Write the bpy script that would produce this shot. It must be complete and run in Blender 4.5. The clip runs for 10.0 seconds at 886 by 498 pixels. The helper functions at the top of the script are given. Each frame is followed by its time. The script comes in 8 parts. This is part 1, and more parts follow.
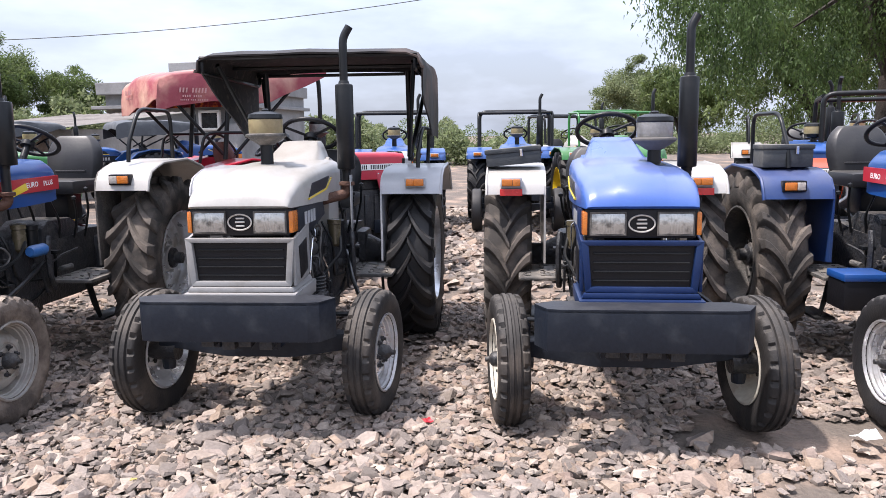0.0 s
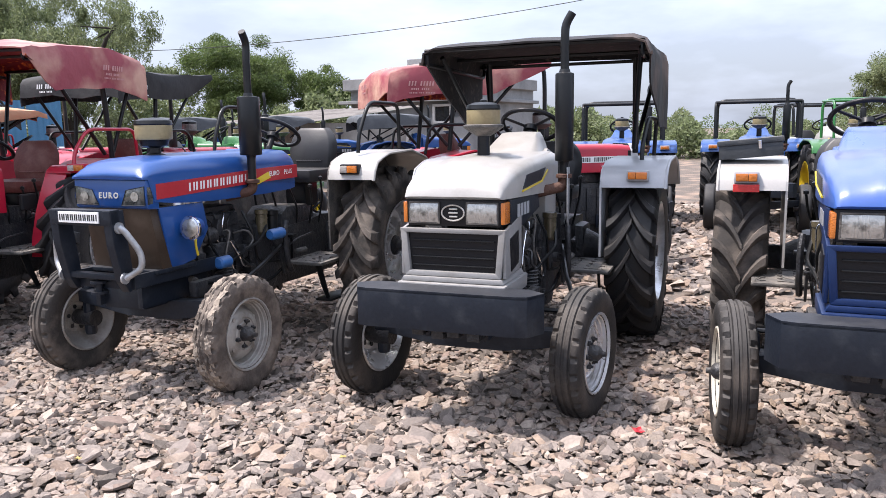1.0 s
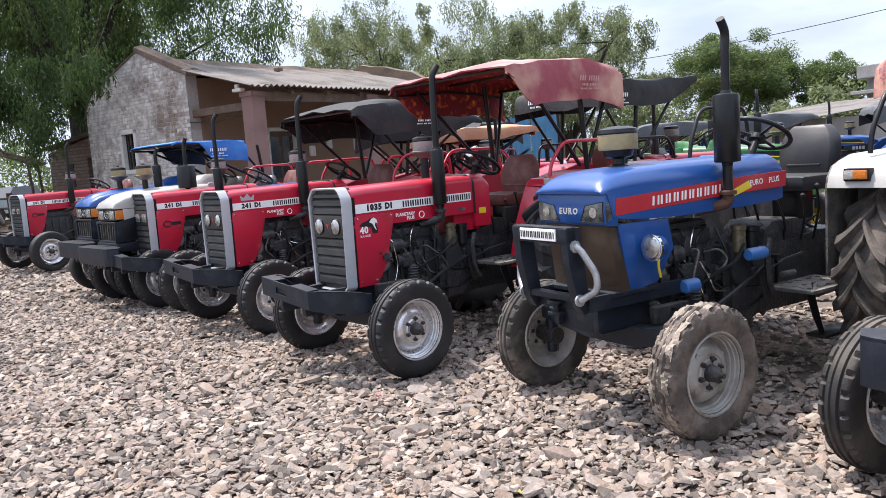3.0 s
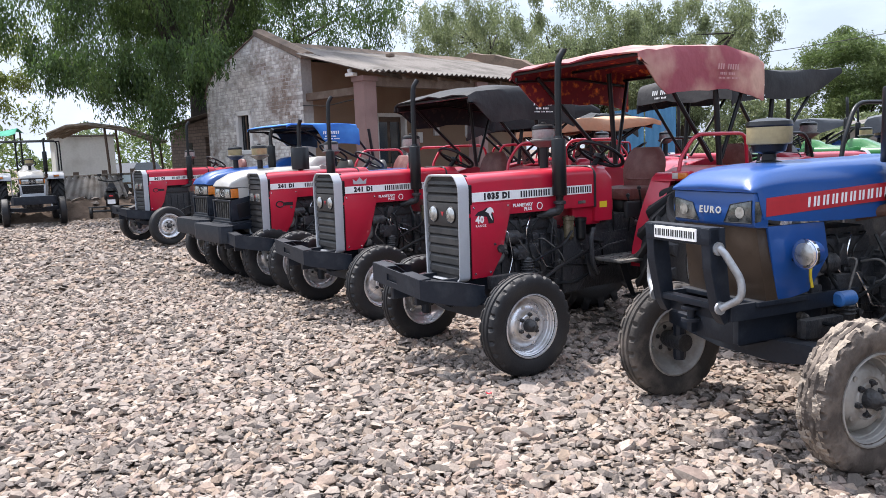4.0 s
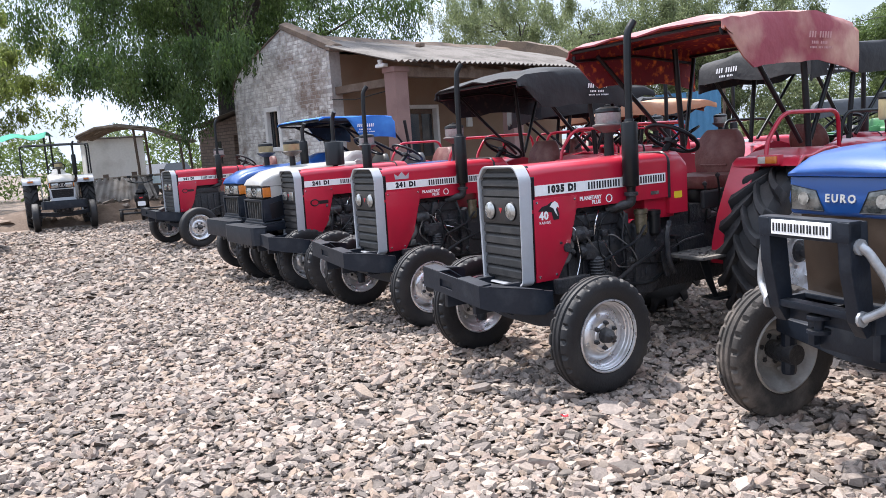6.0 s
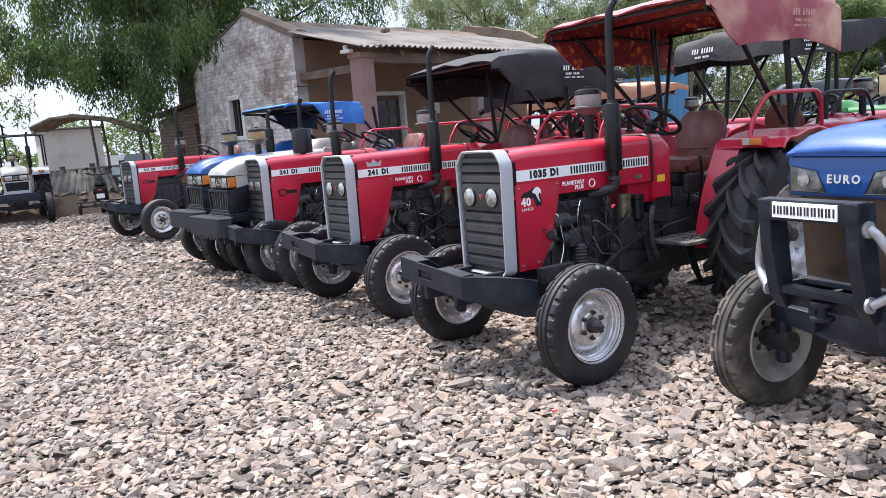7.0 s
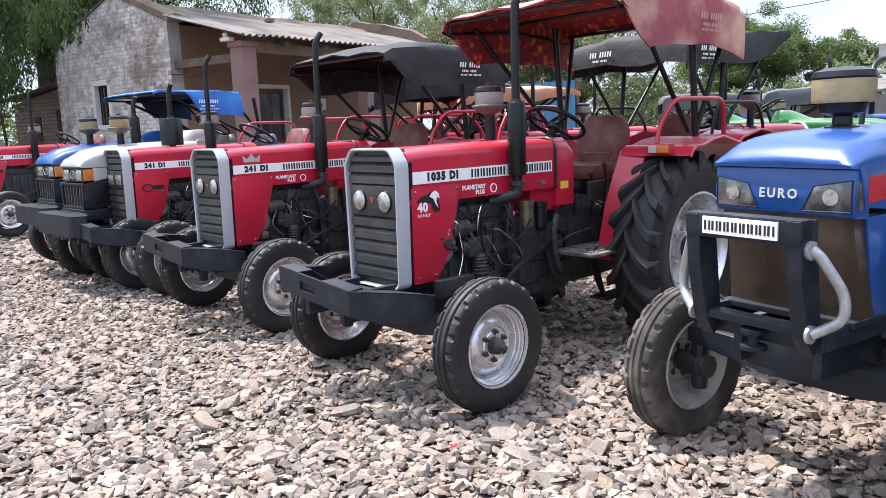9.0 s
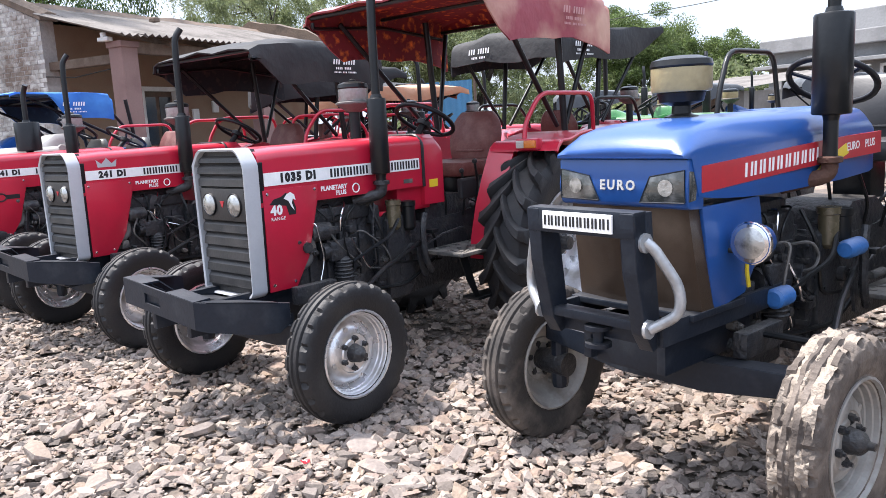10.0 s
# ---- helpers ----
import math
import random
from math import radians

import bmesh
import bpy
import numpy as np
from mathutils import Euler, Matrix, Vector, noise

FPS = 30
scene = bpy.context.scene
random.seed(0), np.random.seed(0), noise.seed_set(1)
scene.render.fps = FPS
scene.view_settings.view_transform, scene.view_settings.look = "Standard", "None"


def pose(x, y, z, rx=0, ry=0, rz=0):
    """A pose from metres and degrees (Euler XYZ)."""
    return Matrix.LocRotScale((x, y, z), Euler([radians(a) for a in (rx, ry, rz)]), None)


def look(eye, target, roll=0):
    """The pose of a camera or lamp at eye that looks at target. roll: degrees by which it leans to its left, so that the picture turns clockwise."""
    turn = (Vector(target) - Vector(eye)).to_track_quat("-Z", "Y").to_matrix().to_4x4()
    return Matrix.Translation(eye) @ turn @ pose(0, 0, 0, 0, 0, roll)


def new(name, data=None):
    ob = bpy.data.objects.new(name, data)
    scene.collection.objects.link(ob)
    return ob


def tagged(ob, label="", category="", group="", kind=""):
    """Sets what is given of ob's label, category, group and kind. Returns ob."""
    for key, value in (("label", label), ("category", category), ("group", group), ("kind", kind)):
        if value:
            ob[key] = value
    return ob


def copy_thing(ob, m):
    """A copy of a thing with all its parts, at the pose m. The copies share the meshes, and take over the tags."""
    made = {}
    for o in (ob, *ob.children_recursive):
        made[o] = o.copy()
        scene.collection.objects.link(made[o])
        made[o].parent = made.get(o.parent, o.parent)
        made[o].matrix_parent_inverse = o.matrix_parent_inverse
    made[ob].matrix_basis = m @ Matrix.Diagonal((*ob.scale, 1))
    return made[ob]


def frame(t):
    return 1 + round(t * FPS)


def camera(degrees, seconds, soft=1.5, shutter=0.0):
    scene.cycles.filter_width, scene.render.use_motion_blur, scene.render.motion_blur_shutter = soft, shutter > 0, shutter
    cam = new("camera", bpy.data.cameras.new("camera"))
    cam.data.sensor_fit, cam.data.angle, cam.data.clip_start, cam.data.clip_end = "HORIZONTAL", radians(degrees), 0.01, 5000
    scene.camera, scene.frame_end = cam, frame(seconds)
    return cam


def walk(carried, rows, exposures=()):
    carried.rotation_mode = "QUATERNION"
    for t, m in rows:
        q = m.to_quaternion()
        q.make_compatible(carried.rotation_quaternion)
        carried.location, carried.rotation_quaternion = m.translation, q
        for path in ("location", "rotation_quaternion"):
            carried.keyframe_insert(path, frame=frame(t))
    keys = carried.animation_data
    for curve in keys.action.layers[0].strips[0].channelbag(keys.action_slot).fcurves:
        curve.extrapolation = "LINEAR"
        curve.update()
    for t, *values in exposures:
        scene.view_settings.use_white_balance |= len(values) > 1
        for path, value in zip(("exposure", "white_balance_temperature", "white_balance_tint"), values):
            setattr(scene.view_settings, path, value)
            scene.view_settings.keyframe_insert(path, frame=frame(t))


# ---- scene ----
cam = camera(60.3, 10.0, 0.72)
METRES, EYE, TILT, LEAN, TURN = 3.089, 1.6, 0.0, 0.0, 0.0
ROWS = [
    (0.0, 0.0, 0.0, 0.0, -0.11, -8.42, 0.72),
    (0.5, 0.0333, 0.0145, -0.0004, 9.71, -8.39, 1.38),
    (1.0, 0.0159, 0.0485, -0.0041, 16.83, -8.72, 0.92),
    (1.5, -0.0229, 0.1024, -0.0126, 24.23, -9.15, 0.23),
    (2.0, -0.0456, 0.1513, -0.006, 34.31, -8.78, 1.97),
    (2.5, -0.048, 0.2112, -0.0032, 44.14, -7.75, 3.6),
    (3.0, -0.059, 0.2445, -0.0005, 52.45, -6.86, 4.06),
    (4.5, -0.2022, 0.2558, -0.0056, 61.91, -7.25, 1.86),
    (5.0, -0.2488, 0.2996, -0.0054, 63.46, -6.92, 2.62),
    (6.5, -0.401, 0.2926, -0.0101, 60.63, -8.17, 4.24),
    (7.0, -0.4321, 0.3059, -0.0126, 59.39, -8.73, 4.35),
    (7.5, -0.4698, 0.3482, -0.0139, 58.53, -8.92, 4.13),
    (8.0, -0.4943, 0.3748, -0.0188, 57.14, -9.05, 3.57),
    (8.5, -0.5325, 0.38, -0.0197, 54.64, -9.1, 2.82),
    (9.0, -0.5811, 0.3894, -0.0213, 50.95, -9.15, 2.09),
    (9.5, -0.5817, 0.4337, -0.0266, 46.92, -9.22, 2.17),
    (10.0, -0.5597, 0.4992, -0.034, 44.29, -9.34, 2.98),
]
walk(cam, [(t, pose(0, 0, EYE, TILT, LEAN, TURN) @ pose(METRES * x, METRES * y, METRES * z, 90 + pitch, roll, yaw)) for t, x, y, z, yaw, pitch, roll in ROWS],
     [(0.0, 0.66, 6520, 16.5), (2.5, 0.67, 6520, 14.5), (4.5, 0.77, 6400, 12.0), (8.0, 0.86, 6320, 12.5), (9.0, 0.94, 6340, 13.0), (10.0, 1.08, 6420, 13.0)])

from mathutils.kdtree import KDTree

# ---- world, sun ----
SUN_FROM = Vector((-0.42, -0.16, 1.0)).normalized()
world = bpy.data.worlds.new("sky")
scene.world = world
world.use_nodes = True
wn, wl = world.node_tree.nodes, world.node_tree.links
wn.clear()
sky = wn.new("ShaderNodeTexSky")
sky.sky_type, sky.sun_disc = "NISHITA", False
sky.sun_elevation = math.asin(SUN_FROM.z)
sky.sun_rotation = math.atan2(SUN_FROM.x, SUN_FROM.y)
sky.air_density, sky.dust_density, sky.ozone_density = 1.0, 3.0, 1.0
coord = wn.new("ShaderNodeTexCoord")
stretch = wn.new("ShaderNodeMapping")
stretch.inputs["Scale"].default_value = (1.0, 1.0, 3.2)
clouds = wn.new("ShaderNodeTexNoise")
clouds.inputs["Scale"].default_value, clouds.inputs["Detail"].default_value = 2.3, 6.0
clouds.inputs["Roughness"].default_value = 0.55
ramp = wn.new("ShaderNodeValToRGB")
ramp.color_ramp.elements[0].position, ramp.color_ramp.elements[1].position = 0.42, 0.68
ramp.color_ramp.elements[0].color, ramp.color_ramp.elements[1].color = (0.45, 0.45, 0.45, 1), (0.95, 0.95, 0.95, 1)
haze = wn.new("ShaderNodeMix")
haze.data_type = "RGBA"
haze.inputs["B"].default_value = (8.7, 10.0, 12.1, 1)
air = wn.new("ShaderNodeBackground")
sky_out = wn.new("ShaderNodeOutputWorld")
wl.new(coord.outputs["Generated"], stretch.inputs["Vector"])
wl.new(stretch.outputs["Vector"], clouds.inputs["Vector"])
wl.new(clouds.outputs["Fac"], ramp.inputs["Fac"])
wl.new(ramp.outputs["Color"], haze.inputs["Factor"])
wl.new(sky.outputs["Color"], haze.inputs["A"])
# an overcast sky: dimmer at the horizon than overhead
lift = wn.new("ShaderNodeSeparateXYZ")
bright = wn.new("ShaderNodeMapRange")
bright.inputs["To Min"].default_value, bright.inputs["To Max"].default_value = 0.070, 0.160
wl.new(coord.outputs["Generated"], lift.inputs["Vector"])
wl.new(lift.outputs["Z"], bright.inputs["Value"])
wl.new(bright.outputs["Result"], air.inputs["Strength"])
wl.new(haze.outputs["Result"], air.inputs["Color"])
wl.new(air.outputs["Background"], sky_out.inputs["Surface"])
sun = new("sun", bpy.data.lights.new("sun", "SUN"))
sun.data.energy, sun.data.angle, sun.data.color = 4.45, radians(2.2), (1.0, 0.96, 0.91)
sun.matrix_world = look(SUN_FROM * 60, (0, 0, 0))


# ---- materials ----
def mat(name, color, rough=0.6, metal=0.0, scale=6.0, vary=0.25, second=None, amount=0.5, bump=0.15, grain=60.0,
        coat=0.0, random_tint=0.0, dust=0.0, spec=0.5):
    """A surface with colour varied at two scales, a second tone (stain, wear, on lamp glass painted reflections) by a
    broad noise, and fine relief.
    """
    m = bpy.data.materials.new(name)
    m.use_nodes = True
    n, l = m.node_tree.nodes, m.node_tree.links
    b = n["Principled BSDF"]
    tc = n.new("ShaderNodeTexCoord")
    big = n.new("ShaderNodeTexNoise")
    big.inputs["Scale"].default_value, big.inputs["Detail"].default_value = scale, 5.0
    fine = n.new("ShaderNodeTexNoise")
    fine.inputs["Scale"].default_value, fine.inputs["Detail"].default_value = grain, 3.0
    l.new(tc.outputs["Object"], big.inputs["Vector"])
    l.new(tc.outputs["Object"], fine.inputs["Vector"])
    r = n.new("ShaderNodeValToRGB")
    r.color_ramp.elements[0].position, r.color_ramp.elements[1].position = 0.62 - 0.3 * amount, 0.80 - 0.2 * amount
    c2 = second or tuple(min(1, c * (1 + vary)) for c in color)
    r.color_ramp.elements[0].color, r.color_ramp.elements[1].color = (*color, 1), (*c2, 1)
    l.new(big.outputs["Fac"], r.inputs["Fac"])
    hs = n.new("ShaderNodeHueSaturation")
    ma = n.new("ShaderNodeMapRange")
    ma.inputs["To Min"].default_value, ma.inputs["To Max"].default_value = 1 - vary, 1 + vary
    l.new(fine.outputs["Fac"], ma.inputs["Value"])
    val = ma.outputs["Result"]
    if random_tint:
        oi = n.new("ShaderNodeNewGeometry")
        mr = n.new("ShaderNodeMapRange")
        mr.inputs["To Min"].default_value, mr.inputs["To Max"].default_value = 1 - random_tint, 1 + random_tint
        mu = n.new("ShaderNodeMath")
        mu.operation = "MULTIPLY"
        l.new(oi.outputs["Random Per Island"], mr.inputs["Value"])
        l.new(mr.outputs["Result"], mu.inputs[0])
        l.new(val, mu.inputs[1])
        val = mu.outputs["Value"]
    l.new(val, hs.inputs["Value"])
    l.new(r.outputs["Color"], hs.inputs["Color"])
    col = hs.outputs["Color"]
    if dust:
        g = n.new("ShaderNodeNewGeometry")
        sx = n.new("ShaderNodeSeparateXYZ")
        dr = n.new("ShaderNodeMapRange")
        dr.inputs["From Min"].default_value, dr.inputs["From Max"].default_value = 0.3, 1.0
        dr.inputs["To Max"].default_value = dust
        dm = n.new("ShaderNodeMath")
        dm.operation = "MULTIPLY"
        mx = n.new("ShaderNodeMix")
        mx.data_type = "RGBA"
        mx.inputs["B"].default_value = (0.36, 0.32, 0.27, 1)
        l.new(g.outputs["Normal"], sx.inputs["Vector"])
        l.new(sx.outputs["Z"], dr.inputs["Value"])
        l.new(dr.outputs["Result"], dm.inputs[0])
        l.new(big.outputs["Fac"], dm.inputs[1])
        l.new(dm.outputs["Value"], mx.inputs["Factor"])
        l.new(col, mx.inputs["A"])
        col = mx.outputs["Result"]
    l.new(col, b.inputs["Base Color"])
    b.inputs["Roughness"].default_value, b.inputs["Metallic"].default_value = rough, metal
    b.inputs["Coat Weight"].default_value, b.inputs["Coat Roughness"].default_value = coat, 0.12
    rr = n.new("ShaderNodeMapRange")
    rr.inputs["To Min"].default_value, rr.inputs["To Max"].default_value = max(0.03, rough - 0.12), min(1, rough + 0.12)
    l.new(big.outputs["Fac"], rr.inputs["Value"])
    l.new(rr.outputs["Result"], b.inputs["Roughness"])
    if bump:
        bp = n.new("ShaderNodeBump")
        bp.inputs["Strength"].default_value, bp.inputs["Distance"].default_value = bump, 0.02
        l.new(fine.outputs["Fac"], bp.inputs["Height"])
        l.new(bp.outputs["Normal"], b.inputs["Normal"])
    b.inputs["Specular IOR Level"].default_value = spec
    return m


def paint(name, color, rough=0.32, dust=0.35):
    return mat(name, color, rough, scale=3.0, vary=0.06, second=tuple(c * 0.80 for c in color), amount=0.4, bump=0.02, grain=90, coat=0.35, dust=dust)


RED = paint("red_paint", (0.45, 0.010, 0.034), dust=0.12)
BLUE = paint("blue_paint", (0.007, 0.064, 0.25), rough=0.36, dust=0.08)
MID_BLUE = mat("faded_dark_blue_paint", (0.012, 0.04, 0.15), 0.42, scale=4, vary=0.12, second=(0.03, 0.055, 0.14), bump=0.03, coat=0.1, dust=0.35)
NAVY = mat("dark_blue_paint", (0.006, 0.020, 0.075), 0.4, scale=5, vary=0.12, second=(0.012, 0.03, 0.09), bump=0.03, coat=0.1, dust=0.05, spec=0.25)
SKYBLUE = paint("light_blue_paint", (0.045, 0.115, 0.38), dust=0.5)
WHITE = mat("white_paint", (0.39, 0.378, 0.355), 0.38, scale=4.0, vary=0.08, second=(0.30, 0.282, 0.255), amount=0.45, bump=0.03, grain=80, coat=0.3, dust=0.5)
SILVER = paint("silver_paint", (0.40, 0.41, 0.43), rough=0.38)
DULL_SILVER = mat("dusty_silver_paint", (0.27, 0.265, 0.26), 0.42, scale=5, vary=0.12, second=(0.20, 0.19, 0.175), amount=0.5, bump=0.04, coat=0.15, dust=0.4)
GALVANISED = mat("galvanised_tube", (0.42, 0.43, 0.44), 0.42, metal=0.55, scale=14, vary=0.15, second=(0.28, 0.28, 0.28), bump=0.1, dust=0.15)
GREEN = paint("green_paint", (0.02, 0.15, 0.03))
ORANGE_RED = paint("orange_red_paint", (0.6, 0.06, 0.02))
YELLOW = paint("yellow_paint", (0.75, 0.55, 0.03))
BLACK = mat("black_paint", (0.007, 0.008, 0.009), 0.38, scale=5, vary=0.3, second=(0.018, 0.018, 0.018), amount=0.25, bump=0.05, coat=0.1, dust=0.05, spec=0.3)
SLATE = mat("bumper_slate_paint", (0.011, 0.015, 0.023), 0.42, scale=7, vary=0.3, second=(0.026, 0.031, 0.039), amount=0.35, bump=0.06, dust=0.12, spec=0.28)
DUSTY_STEEL = mat("dusty_steel_box", (0.035, 0.04, 0.045), 0.6, scale=6, vary=0.3, second=(0.10, 0.098, 0.092), amount=0.5, bump=0.1, dust=0.5)
IRON = mat("oily_cast_iron", (0.022, 0.023, 0.026), 0.46, scale=14, vary=0.4, second=(0.045, 0.042, 0.04), amount=0.4, bump=0.5, grain=45, dust=0.22, spec=0.45)
GREY_IRON = mat("grey_cast_iron", (0.06, 0.058, 0.055), 0.6, scale=8, vary=0.35, second=(0.16, 0.14, 0.12), amount=0.5, bump=0.4, dust=0.4)
RUST = mat("rusty_steel", (0.085, 0.04, 0.025), 0.8, scale=12, vary=0.35, second=(0.07, 0.03, 0.02), bump=0.4)
RUBBER = mat("tyre_rubber", (0.013, 0.013, 0.0145), 0.60, scale=5, vary=0.25, second=(0.028, 0.026, 0.025), amount=0.45, bump=0.15, grain=80, dust=0.15, spec=0.4)
WORN_RUBBER = mat("worn_tyre_rubber", (0.022, 0.0205, 0.020), 0.7, scale=5, vary=0.25, second=(0.070, 0.058, 0.049), amount=0.5, bump=0.15, grain=80, dust=0.25, spec=0.35)
DUSTY_RUBBER = mat("dusty_tyre_rubber", (0.040, 0.035, 0.031), 0.9, scale=6, vary=0.25, second=(0.150, 0.124, 0.103), amount=0.55, bump=0.2, grain=70)
MUDDY_RUBBER = mat("mud_caked_rubber", (0.075, 0.060, 0.050), 0.95, scale=7, vary=0.3, second=(0.20, 0.163, 0.134), amount=0.7, bump=0.5, grain=40)
DRY_MUD = mat("dried_mud", (0.30, 0.25, 0.20), 0.95, scale=12, vary=0.3, second=(0.20, 0.165, 0.135), amount=0.5, bump=0.7, grain=50)
RIM = mat("silver_rim", (0.70, 0.70, 0.71), 0.30, metal=0.7, scale=8, vary=0.12, second=(0.42, 0.40, 0.37), amount=0.35, bump=0.06)
DUSTY_RIM = mat("dusty_grey_rim", (0.40, 0.385, 0.36), 0.5, metal=0.35, scale=9, vary=0.15, second=(0.25, 0.225, 0.195), amount=0.5, bump=0.08)
CREAM_RIM = mat("cream_rim", (0.55, 0.52, 0.44), 0.55, scale=9, vary=0.15, second=(0.36, 0.31, 0.25), bump=0.08)
CHROME = mat("chrome", (0.75, 0.75, 0.76), 0.12, metal=1.0, scale=8, vary=0.05, bump=0.0)
PLASTIC = mat("black_plastic", (0.007, 0.007, 0.009), 0.42, scale=10, vary=0.2, bump=0.08, dust=0.05, spec=0.3)
GRILLE = mat("grille_grey_plastic", (0.021, 0.020, 0.020), 0.48, scale=8, vary=0.2, second=(0.038, 0.035, 0.034), bump=0.1, dust=0.1)
BROWN_MESH = mat("brown_grille_mesh", (0.055, 0.036, 0.024), 0.34, metal=0.25, scale=5, vary=0.2, second=(0.10, 0.075, 0.055), amount=0.35, bump=0.12, grain=300, coat=0.3)
VINYL = mat("black_vinyl", (0.018, 0.018, 0.020), 0.45, scale=5, vary=0.12, second=(0.03, 0.03, 0.03), bump=0.04, dust=0.2)
MAROON = mat("maroon_vinyl", (0.13, 0.035, 0.028), 0.55, scale=7, vary=0.25, second=(0.20, 0.09, 0.07), bump=0.2, dust=0.3)
AMBER = mat("amber_lens", (0.55, 0.16, 0.02), 0.2, scale=30, vary=0.15, bump=0.3, grain=150, coat=0.5)
CLEARLENS = mat("clear_lens", (0.42, 0.38, 0.34), 0.2, scale=30, vary=0.15, bump=0.3, grain=150, coat=0.5)
REDLENS = mat("red_reflector", (0.6, 0.03, 0.03), 0.25, scale=30, vary=0.15, bump=0.2, coat=0.4)
# solid lens: pale and dark blotches painted in for the reflector's reflections
LAMPGLASS = mat("lamp_glass_glints", (0.44, 0.44, 0.42), 0.16, metal=0.6, scale=26, vary=0.15, second=(0.13, 0.13, 0.125), amount=0.5, bump=0.12, grain=120, coat=1.0)
DIMGLASS = mat("dim_lamp_glass", (0.075, 0.08, 0.078), 0.12, metal=0.5, scale=14, vary=0.2, second=(0.26, 0.26, 0.25), amount=0.4, bump=0.12, grain=50, coat=1.0)
CLEARBOWL = mat("dusty_clear_bowl", (0.27, 0.27, 0.26), 0.25, scale=12, vary=0.25, second=(0.14, 0.138, 0.13), bump=0.1, coat=0.5)
CREAMBOWL = mat("cream_bowl", (0.34, 0.28, 0.15), 0.4, scale=8, vary=0.15, second=(0.22, 0.17, 0.09), bump=0.08, coat=0.2)
LETTER = mat("white_lettering", (0.78, 0.78, 0.77), 0.5, scale=20, vary=0.08, bump=0.0)
PALE_MARK = mat("faded_pale_print", (0.46, 0.24, 0.23), 0.7, scale=20, vary=0.15, bump=0.0)
INK = mat("black_lettering", (0.01, 0.01, 0.012), 0.5, scale=20, vary=0.1, bump=0.0)
CHROMELETTER = mat("silver_lettering", (0.6, 0.58, 0.55), 0.3, metal=0.6, scale=20, vary=0.1, bump=0.0)
STRIPERED = mat("red_stripe", (0.42, 0.02, 0.03), 0.4, scale=9, vary=0.1, bump=0.0, coat=0.2)
SEDIMENT = mat("brown_sediment_bowl", (0.09, 0.075, 0.045), 0.25, scale=14, vary=0.2, bump=0.05, coat=0.5)
HOSE = mat("grey_rubber_hose", (0.10, 0.095, 0.09), 0.75, scale=12, vary=0.2, bump=0.1, dust=0.2)
HOSEBLUE = mat("blue_filter_paint", (0.03, 0.13, 0.36), 0.45, scale=12, vary=0.2, bump=0.1, dust=0.5)


def fabric(name, outer, second, inner, spots=None, rough=0.7, dust=0.0):
    """A canopy cloth: its own tone above, a patterned lining as a second material."""
    a = mat(name, outer, rough, scale=2.2, vary=0.12, second=second, amount=0.5, bump=0.5, grain=11, dust=dust)
    b = mat(name + "_lining", inner, 0.8, scale=15, vary=0.25, second=spots or inner, amount=0.26, bump=0.15, grain=30)
    return a, b


CLOTH_RED = fabric("red_canopy_cloth", (0.283, 0.053, 0.068), (0.529, 0.310, 0.230), (0.17, 0.012, 0.017), (0.85, 0.22, 0.03), dust=0.75)
CLOTH_BLACK = fabric("black_canopy_cloth", (0.011, 0.011, 0.012), (0.032, 0.031, 0.031), (0.010, 0.010, 0.014), (0.055, 0.035, 0.03))
CLOTH_BLUE = fabric("blue_canopy_cloth", (0.02, 0.13, 0.45), (0.05, 0.22, 0.55), (0.012, 0.03, 0.06), (0.03, 0.06, 0.10))
CLOTH_BROWN = fabric("brown_canopy_cloth", (0.022, 0.020, 0.020), (0.11, 0.075, 0.06), (0.012, 0.010, 0.010), (0.10, 0.08, 0.07))
CLOTH_ORANGE = fabric("faded_orange_cloth", (0.44, 0.22, 0.12), (0.50, 0.33, 0.22), (0.20, 0.07, 0.04))
CLOTH_GREY = fabric("grey_cloth", (0.07, 0.078, 0.088), (0.13, 0.14, 0.15), (0.025, 0.025, 0.03))


# ---- mesh helpers ----
def knit(bm):
    """Ties loose shells of one casting to its first shell by small hidden webs."""
    bm.verts.ensure_lookup_table()
    seen, shells = set(), []
    for v in bm.verts:
        if v in seen:
            continue
        stack, group = [v], []
        seen.add(v)
        while stack:
            a = stack.pop()
            group.append(a)
            for e in a.link_edges:
                o = e.other_vert(a)
                if o not in seen:
                    seen.add(o)
                    stack.append(o)
        shells.append(group)
    shells.sort(key=len, reverse=True)
    if len(shells) < 2:
        return bm
    tree_ = KDTree(len(shells[0]))
    for i, v in enumerate(shells[0]):
        tree_.insert(v.co, i)
    tree_.balance()
    for g in shells[1:]:
        best = min(g, key=lambda v: tree_.find(v.co)[2])
        o = shells[0][tree_.find(best.co)[1]]
        mate = min((e.other_vert(best) for e in best.link_edges), key=lambda v: tree_.find(v.co)[2])
        bm.faces.new((best, mate, o))
    return bm


